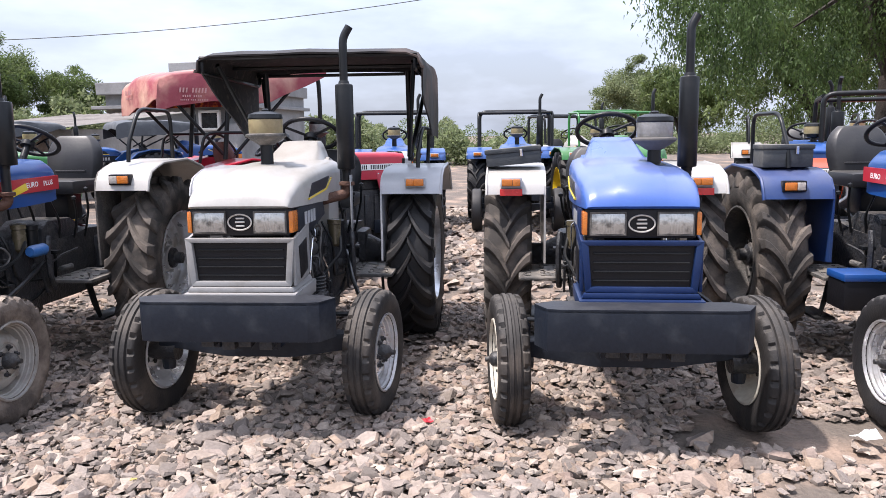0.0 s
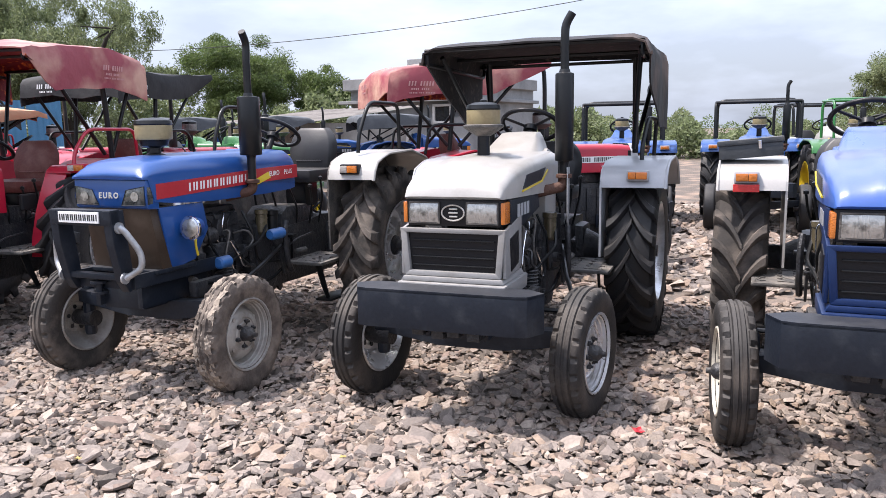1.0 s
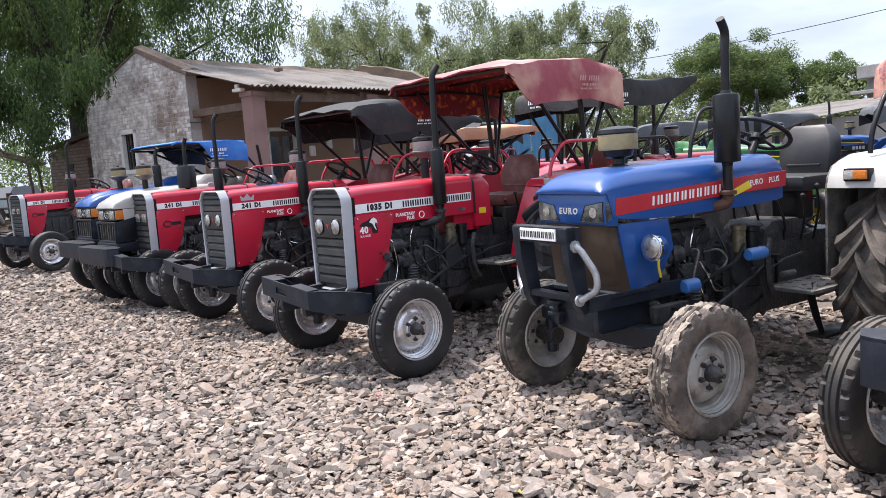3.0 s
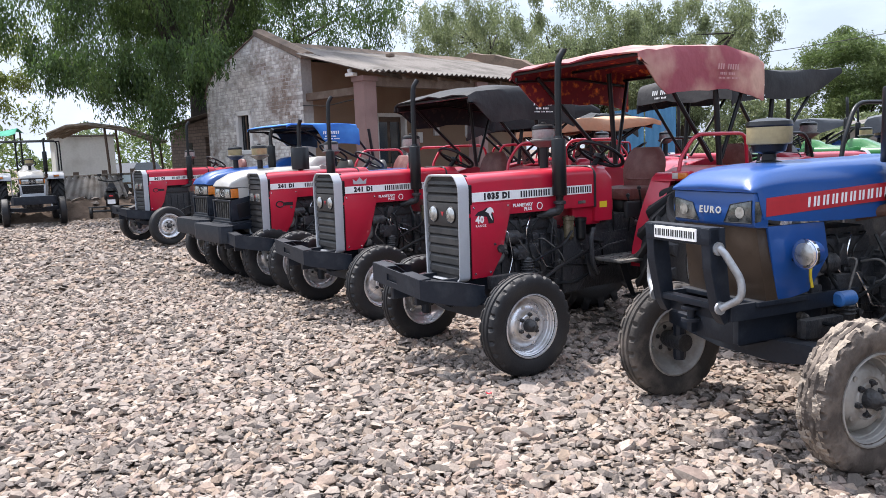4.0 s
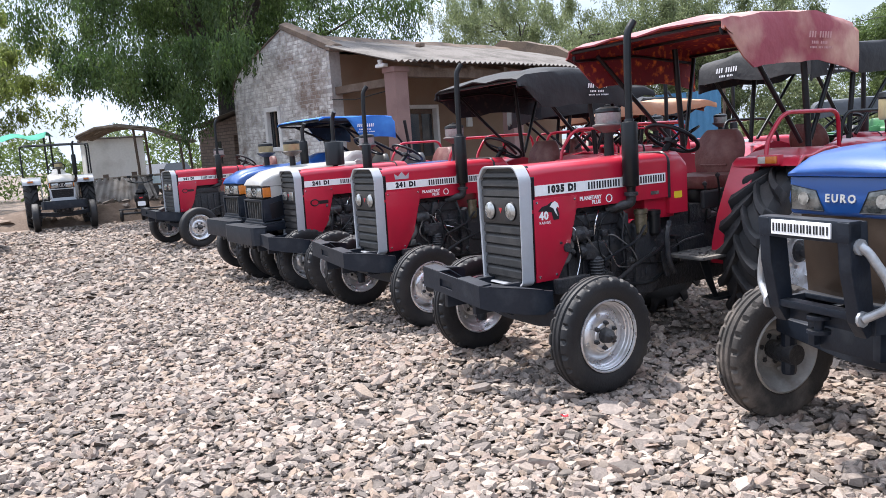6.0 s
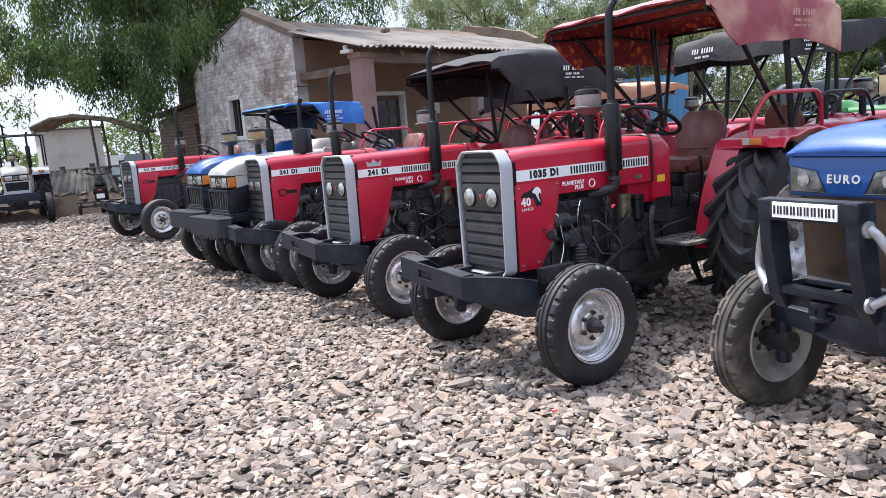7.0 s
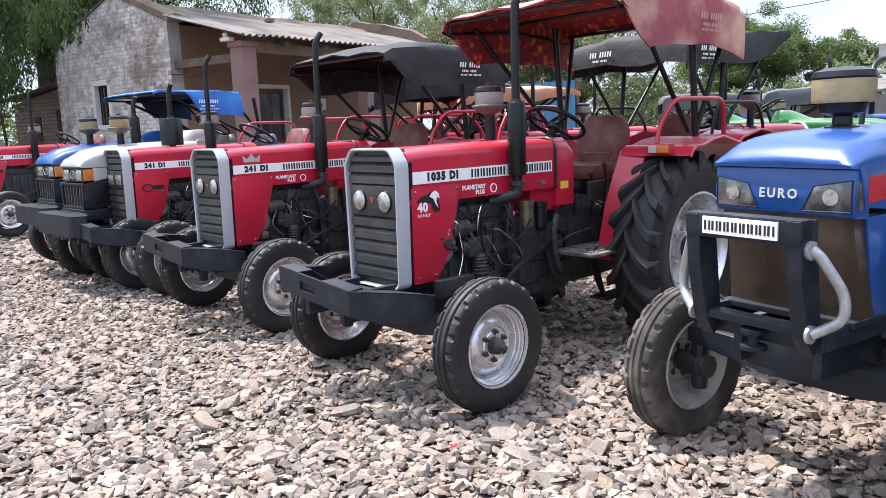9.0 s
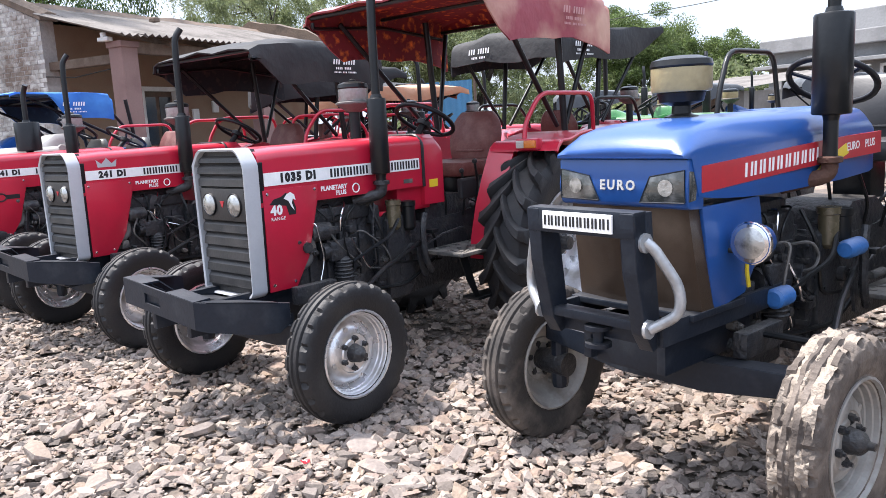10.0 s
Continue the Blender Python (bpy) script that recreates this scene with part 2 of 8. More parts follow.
def part(name, bm, material, parent=None, label="", smooth=0.0, tie=False):
    """One mesh object out of a bmesh, under a thing or a part. smooth: the angle (degrees) below which faces shade smoothly."""
    if tie:
        knit(bm)
    me = bpy.data.meshes.new(name)
    bmesh.ops.recalc_face_normals(bm, faces=bm.faces[:])
    if smooth:
        lim = radians(smooth)
        for f in bm.faces:
            f.smooth = True
        for e in bm.edges:
            e.smooth = len(e.link_faces) == 2 and e.calc_face_angle(0) < lim
    bm.to_mesh(me)
    bm.free()
    for m in material if isinstance(material, (tuple, list)) else (material,):
        me.materials.append(m)
    ob = new(name, me)
    ob.parent = parent
    if label:
        ob["label"] = label
    return ob


def same(name, me, parent, m, label=""):
    """Another object on an existing mesh."""
    ob = new(name, me)
    ob.parent = parent
    ob.matrix_basis = m
    if label:
        ob["label"] = label
    return ob


def thing(name, m, label, category, group="", kind=""):
    ob = new(name)
    ob.empty_display_size = 0.2
    ob.matrix_basis = m
    return tagged(ob, label, category, group, kind)


TURN_OUT = Matrix.Rotation(radians(90), 4, "Y")


def B():
    return bmesh.new()


def add(bm, verts, faces):
    vs = [bm.verts.new(v) for v in verts]
    for f in faces:
        try:
            bm.faces.new([vs[i] for i in f])
        except ValueError:
            pass
    return vs


def box(bm, x0, x1, y0, y1, z0, z1, bevel=0.0, m=None):
    p = [Vector((x, y, z)) for z in (z0, z1) for y in (y0, y1) for x in (x0, x1)]
    if m is not None:
        p = [m @ v for v in p]
    vs = add(bm, p, [(0, 2, 3, 1), (4, 5, 7, 6), (0, 1, 5, 4), (2, 6, 7, 3), (0, 4, 6, 2), (1, 3, 7, 5)])
    if bevel:
        edges = list({e for v in vs for e in v.link_edges})
        bmesh.ops.bevel(bm, geom=edges, offset=bevel, segments=2, affect="EDGES", profile=0.6)
    return bm


def prism(bm, poly, axis, a, b, bevel=0.0):
    """A polygon of (u, v) pushed along an axis from a to b. x: u=y, v=z; y: u=x, v=z; z: u=x, v=y."""
    put = {"x": lambda u, v, w: (w, u, v), "y": lambda u, v, w: (u, w, v), "z": lambda u, v, w: (u, v, w)}[axis]
    n = len(poly)
    pts = [put(u, v, a) for u, v in poly] + [put(u, v, b) for u, v in poly]
    faces = [tuple(range(n)), tuple(range(2 * n - 1, n - 1, -1))] + [(i, i + n, (i + 1) % n + n, (i + 1) % n) for i in range(n)]
    vs = add(bm, pts, faces)
    if bevel:
        edges = list({e for v in vs for e in v.link_edges})
        bmesh.ops.bevel(bm, geom=edges, offset=bevel, segments=2, affect="EDGES", profile=0.6)
    return bm


def loft(bm, sections, closed=True, caps=True):
    n = len(sections[0])
    vs = [[bm.verts.new(p) for p in s] for s in sections]
    for a, b in zip(vs, vs[1:]):
        for i in range(n if closed else n - 1):
            j = (i + 1) % n
            try:
                bm.faces.new((a[i], a[j], b[j], b[i]))
            except ValueError:
                pass
    if caps and closed:
        for s in (vs[0], vs[-1]):
            try:
                bm.faces.new(s)
            except ValueError:
                pass
    return vs


def rounded(pts, r, steps=4):
    """A polyline with its corners rounded."""
    pts = [Vector(p) for p in pts]
    out = [pts[0]]
    for a, b, c in zip(pts, pts[1:], pts[2:]):
        d1, d2 = (a - b), (c - b)
        k = min(r, d1.length * 0.45, d2.length * 0.45)
        p, q = b + d1.normalized() * k, b + d2.normalized() * k
        for i in range(steps + 1):
            t = i / steps
            out.append(p * (1 - t) ** 2 + b * 2 * t * (1 - t) + q * t * t)
    out.append(pts[-1])
    return out


def tube(bm, pts, r, seg=8, bend=0.0, r2=None):
    pts = rounded(pts, bend) if bend else [Vector(p) for p in pts]
    rings = []
    side = None
    for i, p in enumerate(pts):
        d = (pts[min(i + 1, len(pts) - 1)] - pts[max(i - 1, 0)]).normalized()
        if side is None:
            side = d.orthogonal().normalized()
        else:
            side = (side - d * side.dot(d)).normalized()
        up = d.cross(side)
        k = r if r2 is None else r + (r2 - r) * i / (len(pts) - 1)
        rings.append([p + (side * math.cos(a) + up * math.sin(a)) * k for a in [2 * math.pi * j / seg for j in range(seg)]])
    loft(bm, rings)
    return bm


def lathe(bm, profile, seg=24, m=None, ripple=None, caps=True):
    """A profile of (radius, height) turned round z. ripple(k, i): factor on the radius of profile point k at step i."""
    rings = []
    for i in range(seg):
        a = 2 * math.pi * i / seg
        rings.append([Vector((r * (ripple(k, i) if ripple else 1) * math.cos(a), r * (ripple(k, i) if ripple else 1) * math.sin(a), z)) for k, (r, z) in enumerate(profile)])
    if m is not None:
        rings = [[m @ v for v in ring] for ring in rings]
    vs = [[bm.verts.new(p) for p in ring] for ring in rings]
    for i in range(seg):
        a, b = vs[i], vs[(i + 1) % seg]
        for k in range(len(profile) - 1):
            bm.faces.new((a[k], b[k], b[k + 1], a[k + 1]))
    for k in (0, -1):
        if caps and profile[k][0] > 1e-4:
            try:
                bm.faces.new([v[k] for v in vs])
            except ValueError:
                pass
    bmesh.ops.remove_doubles(bm, verts=bm.verts[:], dist=1e-5)
    return bm


def writing(text, size, material, parent, m, name="lettering", label="", depth=0.002, bold=0.0, spread=1.0):
    cu = bpy.data.curves.new(name, "FONT")
    cu.body, cu.size, cu.extrude, cu.offset, cu.resolution_u = text, size, depth, bold, 2
    cu.align_x, cu.align_y, cu.space_character = "LEFT", "CENTER", spread
    tmp = new(name, cu)
    bpy.context.view_layer.update()
    me = bpy.data.meshes.new_from_object(tmp.evaluated_get(bpy.context.evaluated_depsgraph_get()))
    bpy.data.objects.remove(tmp)
    bpy.data.curves.remove(cu)
    me.materials.clear()
    me.materials.append(material)
    me.name = name
    return same(name, me, parent, m, label)


def bars(bm, m, counts, w, h, gap, space, slope=0.0, depth=0.003):
    """Rows of plain upright bars in place of words, in the plane x, y of m."""
    x = 0.0
    for c in counts:
        for _ in range(c):
            prism_pts = [(x, -h / 2), (x + w, -h / 2), (x + w + slope, h / 2), (x + slope, h / 2)]
            pieces = [prism_pts]
            for quad in pieces:
                pts = [m @ Vector((u, v, z)) for z in (0, depth) for u, v in quad]
                add(bm, pts, [(3, 2, 1, 0), (4, 5, 6, 7), (0, 1, 5, 4), (1, 2, 6, 5), (2, 3, 7, 6), (3, 0, 4, 7)])
            x += w + gap
        x += space
    return bm


def blocks(bm, m, counts, w, h, gap, space, slope=0.0, depth=0.003, stroke=0.2):
    """Rows of plain paired bars in place of a name, in the plane x, y of m."""
    x, t = 0.0, stroke * h

    def quad(u0, u1):
        pts = [m @ Vector((u + slope * (v / h + 0.5), v, z)) for z in (0, depth) for u, v in ((u0, -h / 2), (u1, -h / 2), (u1, h / 2), (u0, h / 2))]
        add(bm, pts, [(3, 2, 1, 0), (4, 5, 6, 7), (0, 1, 5, 4), (1, 2, 6, 5), (2, 3, 7, 6), (3, 0, 4, 7)])
    for c in counts:
        for _ in range(c):
            quad(x, x + t * 1.25)
            quad(x + w - t * 1.1, x + w)
            x += w + gap
        x += space
    return bm


# frames for writing: on a face that looks towards -y, +x, -x
FRONT = Matrix.Rotation(radians(90), 4, "X")
RIGHT = Matrix.Rotation(radians(90), 4, "Z") @ Matrix.Rotation(radians(90), 4, "X")
LEFT = Matrix.Rotation(radians(-90), 4, "Z") @ Matrix.Rotation(radians(90), 4, "X")


def at(x, y, z, m=None):
    return Matrix.Translation((x, y, z)) @ (m or Matrix())


def shell(bm, grid, th):
    """A cloth with thickness out of a grid of points; the lower side takes the second material."""
    ny, nx = len(grid), len(grid[0])
    g = np.array([[list(p) for p in row] for row in grid], float)
    du, dv = np.gradient(g, axis=1), np.gradient(g, axis=0)
    nrm = np.cross(du, dv)
    nrm /= np.linalg.norm(nrm, axis=2, keepdims=True) + 1e-9
    low = g - nrm * th
    up = [[bm.verts.new(p) for p in row] for row in g]
    dn = [[bm.verts.new(p) for p in row] for row in low]
    for i in range(ny - 1):
        for j in range(nx - 1):
            bm.faces.new((up[i][j], up[i][j + 1], up[i + 1][j + 1], up[i + 1][j]))
            bm.faces.new((dn[i][j], dn[i + 1][j], dn[i + 1][j + 1], dn[i][j + 1])).material_index = 1
    rim = [(0, j) for j in range(nx)] + [(i, nx - 1) for i in range(1, ny)] + [(ny - 1, j) for j in range(nx - 2, -1, -1)] + [(i, 0) for i in range(ny - 2, 0, -1)]
    for (a, b), (c, d) in zip(rim, rim[1:] + rim[:1]):
        bm.faces.new((up[a][b], dn[a][b], dn[c][d], up[c][d]))


# ---- ground ----
def rise(x, y):
    """The yard's height: level at the row, rising gently far off."""
    d = math.hypot(x + 2, y - 2)
    return 0.006 * max(0, d - 12) if d < 60 else 0.29


STONE_GREY = mat("broken_stone", (0.262, 0.226, 0.197), 0.92, scale=14, vary=0.3, second=(0.342, 0.293, 0.254), amount=0.5, bump=0.35, grain=75, spec=0.3)
STONE_LARGE = mat("broken_stone_large", (0.255, 0.219, 0.192), 0.92, scale=1.6, vary=0.3, second=(0.345, 0.297, 0.258), amount=0.5, bump=0.4, grain=9)


def tint_chips(m):
    """Each chip takes its own tone: grey, tan, pinkish, dark or pale."""
    n, l = m.node_tree.nodes, m.node_tree.links
    b = n["Principled BSDF"]
    geo, obj = n.new("ShaderNodeNewGeometry"), n.new("ShaderNodeObjectInfo")
    s, f = n.new("ShaderNodeMath"), n.new("ShaderNodeMath")
    s.operation, f.operation = "ADD", "FRACT"
    l.new(geo.outputs["Random Per Island"], s.inputs[0])
    l.new(obj.outputs["Random"], s.inputs[1])
    l.new(s.outputs["Value"], f.inputs[0])
    r = n.new("ShaderNodeValToRGB")
    e = r.color_ramp.elements
    tones = ((0.0, (0.40, 0.39, 0.38)), (0.18, (0.72, 0.70, 0.70)), (0.36, (0.98, 0.95, 0.94)), (0.52, (1.0, 0.88, 0.76)), (0.66, (0.90, 0.78, 0.74)), (0.8, (1.17, 1.13, 1.1)), (0.92, (1.38, 1.32, 1.25)), (1.0, (0.58, 0.55, 0.52)))
    e[0].color, e[1].position, e[1].color = (*tones[0][1], 1), 1.0, (*tones[-1][1], 1)
    for p, c in tones[1:-1]:
        e.new(p).color = (*c, 1)
    mx = n.new("ShaderNodeMix")
    mx.data_type, mx.blend_type = "RGBA", "MULTIPLY"
    mx.inputs["Factor"].default_value = 1.0
    l.new(b.inputs["Base Color"].links[0].from_socket, mx.inputs["A"])
    l.new(f.outputs["Value"], r.inputs["Fac"])
    l.new(r.outputs["Color"], mx.inputs["B"])
    l.new(mx.outputs["Result"], b.inputs["Base Color"])


tint_chips(STONE_GREY)
tint_chips(STONE_LARGE)
# base tone darkened for the shade between chips; second tone is bare earth
SOIL_SHADED = mat("stony_soil_gap_shade", (0.12, 0.098, 0.080), 0.95, scale=1.3, vary=0.35, second=(0.33, 0.235, 0.175), amount=0.5, bump=0.9, grain=34)


def ground_sheet():
    bm = B()
    xs = [-2500, -700, -200, -90, -60, -45] + [-34 + 0.8 * k for k in range(60)] + [18, 24, 35, 60, 150, 600, 2500]
    ys = [-2500, -600, -150, -60, -25, -12] + [-6 + 0.8 * k for k in range(60)] + [46, 60, 90, 200, 700, 2500]
    vs = [[bm.verts.new((x, y, rise(x, y) - 0.02 + 0.025 * noise.noise((x * 0.9, y * 0.9, 0)))) for x in xs] for y in ys]
    for a, b in zip(vs, vs[1:]):
        for i in range(len(xs) - 1):
            bm.faces.new((a[i], a[i + 1], b[i + 1], b[i]))
    ob = part("ground", bm, SOIL_SHADED, None, "", 60)
    return tagged(ob, "rough yard of pale earth strewn with broken stone", "ground", kind="structure")


ground = ground_sheet()


def stone_shapes(n, seed):
    """Blocky broken chips: an uneven ring of corners, a smaller top, a rough underside."""
    rnd = random.Random(seed)
    out = []
    for _ in range(n):
        bm = B()
        f, k = rnd.uniform(0.22, 0.50), rnd.choice((4, 5, 5, 6))
        wide = rnd.uniform(0.55, 0.9)
        turn, tx, ty = rnd.uniform(0, 6.28), rnd.gauss(0, 0.13), rnd.gauss(0, 0.13)
        for i in range(k):
            a = turn + 2 * math.pi * (i + rnd.uniform(-0.3, 0.3)) / k
            r = rnd.uniform(0.40, 0.55)
            x, y = r * math.cos(a), r * math.sin(a) * wide
            bm.verts.new((x, y, rnd.uniform(-0.16, 0.02) * f))
            if i != 1:
                r = rnd.uniform(0.62, 0.92)
                bm.verts.new((x * r, y * r, (0.34 + tx * math.cos(a) * 1.4 + ty * math.sin(a)) * f + rnd.uniform(-0.03, 0.03)))
        bm.verts.new((rnd.gauss(0, 0.1), rnd.gauss(0, 0.1), -0.4 * f))
        bmesh.ops.convex_hull(bm, input=bm.verts[:])
        bmesh.ops.triangulate(bm, faces=bm.faces[:])
        loose = [v for v in bm.verts if not v.link_faces]
        bmesh.ops.delete(bm, geom=loose, context="VERTS")
        bm.verts.index_update()
        out.append((np.array([v.co[:] for v in bm.verts]), np.array([[v.index for v in fc.verts] for fc in bm.faces])))
        bm.free()
    return out


SHAPES = stone_shapes(30, 5)


OPEN_SHAPES = [(v, f[np.cross(v[f[:, 1]] - v[f[:, 0]], v[f[:, 2]] - v[f[:, 0]])[:, 2] * np.sign(np.einsum("ij,ij->i", np.cross(v[f[:, 1]] - v[f[:, 0]], v[f[:, 2]] - v[f[:, 0]]), v[f].mean(1) - v.mean(0))) > -1e-3]) for v, f in SHAPES]


def scatter(name, spots, label):
    """Many chips as one mesh. spots: rows of x, y, z, size, three turns."""
    rng = np.random.default_rng(7)
    vs, fs, base = [], [], 0
    which = rng.integers(0, len(SHAPES), len(spots))
    for w, (x, y, z, s, a, b, c) in zip(which, spots):
        v, f = OPEN_SHAPES[w]
        R = np.array(Euler((a, b, c)).to_matrix())
        vs.append(v @ R.T * s + (x, y, z))
        fs.append(f + base)
        base += len(v)
    V, F = np.concatenate(vs), np.concatenate(fs)
    me = bpy.data.meshes.new(name)
    me.from_pydata(V.tolist(), [], F.tolist())
    me.materials.append(STONE_GREY)
    ob = new(name, me)
    return tagged(ob, label, "gravel", kind="stuff")


def stone_spots(n, x0, x1, y0, y1, lo, hi, seed, keep=None):
    rng = np.random.default_rng(seed)
    out = []
    while len(out) < n:
        x, y = rng.uniform(x0, x1), rng.uniform(y0, y1)
        if keep and not keep(x, y):
            continue
        s = (lo + (hi - lo) * rng.beta(1.35, 4.0)) * (1.14 + 0.12 * min(1.0, max(0.0, (x + 3.5) / 2.5)))
        out.append((x, y, rise(x, y) + s * 0.16 - 0.010 + 0.02 * noise.noise((x * 0.9, y * 0.9, 0)), s, rng.normal(0, 0.24), rng.normal(0, 0.24), rng.uniform(0, 6.28)))
    return out


scatter("gravel", stone_spots(60000, -11, 4.5, 0.3, 7.6, 0.026, 0.135, 1, lambda x, y: (y < 5.2 or (x * 37.7 + y * 91.3) % 1 < 0.45) and not (x > 1.4 + 0.25 * math.sin(3 * y) and y < 4.3 and noise.noise((x * 2.2, y * 2.2, 4)) < -0.02)), "grey-brown broken stone chips over the yard")
scatter("gravel", stone_spots(18000, -24, -7, -3.5, 7.0, 0.05, 0.2, 2, lambda x, y: x < -10.8 or y < 0.4), "grey-brown broken stone chips, further off")
scatter("gravel", stone_spots(6500, -8.5, 7.5, -5.5, 5.0, 0.05, 0.2, 4, lambda x, y: -1.9 + 1.8 * noise.noise((x * 0.45, y * 0.3, 7)) < y and (y < 0.3 or x > 4.3) and x < 5.6 + 1.6 * noise.noise((x * 0.3, y * 0.5, 9)) and noise.noise((x * 1.1, y * 1.1, 4)) > -0.25), "grey-brown broken stone chips behind the walk")
scatter("gravel", stone_spots(3500, -11, 12, -9, 7.5, 0.06, 0.24, 6, lambda x, y: (y < -1.0 or x > 4.3) and noise.noise((x * 0.35, y * 0.35, 2)) > -0.2 - 0.03 * (y + 4)), "grey-brown broken stone chips thinning out behind the walk")
scatter("gravel", stone_spots(9500, -6, 8.5, 7.8, 17, 0.07, 0.24, 3), "grey-brown broken stone chips between the rows")


scatter("gravel", stone_spots(17000, -7.0, 2.6, 0.9, 4.4, 0.022, 0.085, 8, lambda x, y: not (x > 1.4 + 0.25 * math.sin(3 * y) and noise.noise((x * 2.2, y * 2.2, 4)) < -0.02)), "small grey-brown stone chips between the larger ones")


# ---- trees ----
BARK = mat("bark", (0.028, 0.022, 0.018), 0.95, scale=4, vary=0.4, second=(0.055, 0.045, 0.037), bump=0.8, grain=25)


def leaf_material(name, color, second):
    m = mat(name, color, 0.6, scale=0.5, vary=0.25, second=second, amount=0.5, bump=0.0, random_tint=0.4)
    n, l = m.node_tree.nodes, m.node_tree.links
    b = n["Principled BSDF"]
    tr = n.new("ShaderNodeBsdfTranslucent")
    mx = n.new("ShaderNodeMixShader")
    mx.inputs["Fac"].default_value = 0.5
    l.new(b.inputs["Base Color"].links[0].from_socket, tr.inputs["Color"])
    l.new(b.outputs["BSDF"], mx.inputs[1])
    l.new(tr.outputs["BSDF"], mx.inputs[2])
    l.new(mx.outputs["Shader"], n["Material Output"].inputs["Surface"])
    return m


LEAF = leaf_material("leaf_green", (0.105, 0.15, 0.045), (0.16, 0.20, 0.075))
LEAF_DARK = leaf_material("leaf_dark_green", (0.060, 0.104, 0.029), (0.108, 0.160, 0.047))
LEAF_BRIGHT = leaf_material("leaf_yellow_green", (0.17, 0.21, 0.05), (0.24, 0.28, 0.09))
# grey-green foliage; on far trees and scrub its pallor paints in the haze
LEAF_GREY_HAZED = leaf_material("leaf_grey_green_hazed", (0.17, 0.205, 0.095), (0.24, 0.27, 0.14))


def tree(x, y, height, spread, leaf, seed, label, trunk_r=0.25, clear=0.3, count=9000, size=0.2, droop=0.0, lean=(0, 0), name="tree", full=0.0, hang=None):
    rnd = random.Random(seed)
    z0 = rise(x, y) - 0.1
    t = thing(name, pose(x, y, z0), label, "tree")
    bm = B()
    h1 = height * clear
    top = Vector((lean[0], lean[1], h1))
    tube(bm, [(0, 0, 0), (lean[0] * 0.3, lean[1] * 0.3, h1 * 0.5), top], trunk_r, 10, 0.0, trunk_r * 0.75)
    tips = []
    for k in range(7):
        a = 2 * math.pi * (k + rnd.random() * 0.7) / 7
        r = spread * rnd.uniform(0.45, 0.8)
        end = top + Vector((r * math.cos(a), r * math.sin(a), (height - h1) * rnd.uniform(0.35, 0.8)))
        mid = top.lerp(end, 0.5) + Vector((rnd.uniform(-0.3, 0.3), rnd.uniform(-0.3, 0.3), 0.15 * height * rnd.random()))
        tube(bm, [top - Vector((0, 0, 0.2)), mid, mid.lerp(end, 0.2 if full else 0.5)], trunk_r * 0.45, 7, 0.0, trunk_r * 0.1)
        tips += [mid, end]
        for _ in range(3):
            e2 = mid.lerp(end, rnd.random()) + Vector((rnd.gauss(0, 1), rnd.gauss(0, 1), rnd.gauss(0.3, 0.6))) * spread * 0.25
            tube(bm, [mid.lerp(end, 0.15 if full else 0.3), (mid if full else mid.lerp(end, 0.3)).lerp(e2, 0.25 if full else 0.75)], trunk_r * 0.16, 5, 0.0, trunk_r * 0.04)
            tips.append(e2)
    part("trunk", bm, BARK, t, "", 60)
    # clumps round the limbs, leaves in each clump
    clumps = []
    for p in tips:
        for _ in range(3):
            clumps.append((p + Vector((rnd.gauss(0, 1), rnd.gauss(0, 1), rnd.gauss(0, 0.6))) * spread * 0.16, spread * rnd.uniform(0.08, 0.17)))
    for _ in range(46):
        a, r = rnd.uniform(0, 6.28), spread * math.sqrt(rnd.random()) * 0.95
        zz = h1 + (height - h1) * rnd.uniform(0.05, 1.0) * (1 - 0.45 * (r / spread) ** 2)
        clumps.append((Vector((r * math.cos(a) + lean[0], r * math.sin(a) + lean[1], zz)), spread * rnd.uniform(0.07, 0.16)))
    if hang:  # boughs that hang low on one side
        a0, a1, low, high, boughs = hang
        for _ in range(boughs):
            a, r = radians(rnd.uniform(a0, a1)), spread * rnd.uniform(0.25, 0.95)
            clumps.append((Vector((r * math.cos(a), r * math.sin(a), rnd.uniform(low, high))), spread * rnd.uniform(0.07, 0.13)))
    if full:  # a rounded crown: no clump strays out of its oval
        mid = Vector((lean[0], lean[1], h1 + (height - h1) * 0.45))
        wide = Vector((spread, spread, (height - h1) * 0.55)) * 0.82
        for i, (p, r) in enumerate(clumps):
            d = p - mid
            q = math.sqrt(sum((d[j] / wide[j]) ** 2 for j in range(3)))
            clumps[i] = (mid + d / max(1.0, q) * rnd.uniform(0.86, 1.0), r * full)
    rng = np.random.default_rng(seed)
    n = count
    ci = rng.integers(0, len(clumps), n)
    C = np.array([c[0][:] for c in clumps])[ci]
    R = np.array([c[1] for c in clumps])[ci]
    d = rng.normal(size=(n, 3))
    d /= np.linalg.norm(d, axis=1, keepdims=True)
    P = C + d * (R * rng.random(n) ** 0.45)[:, None] * (1, 1, 0.75)
    if droop:  # leaves hang in strands from each clump
        strand = rng.normal(size=(len(clumps), 16, 3))
        strand /= np.linalg.norm(strand, axis=2, keepdims=True)
        strand *= rng.random((len(clumps), 16, 1)) ** 0.5
        P = C + strand[ci, rng.integers(0, 16, n)] * R[:, None] * (1.1, 1.1, 0.7) + rng.normal(size=(n, 3)) * (0.15 * R)[:, None]
        P[:, 2] -= rng.random(n) ** 1.3 * R * (0.5 + 0.45 * min(droop, 2.0))
    P[:, 2] = np.maximum(P[:, 2], 0.4)
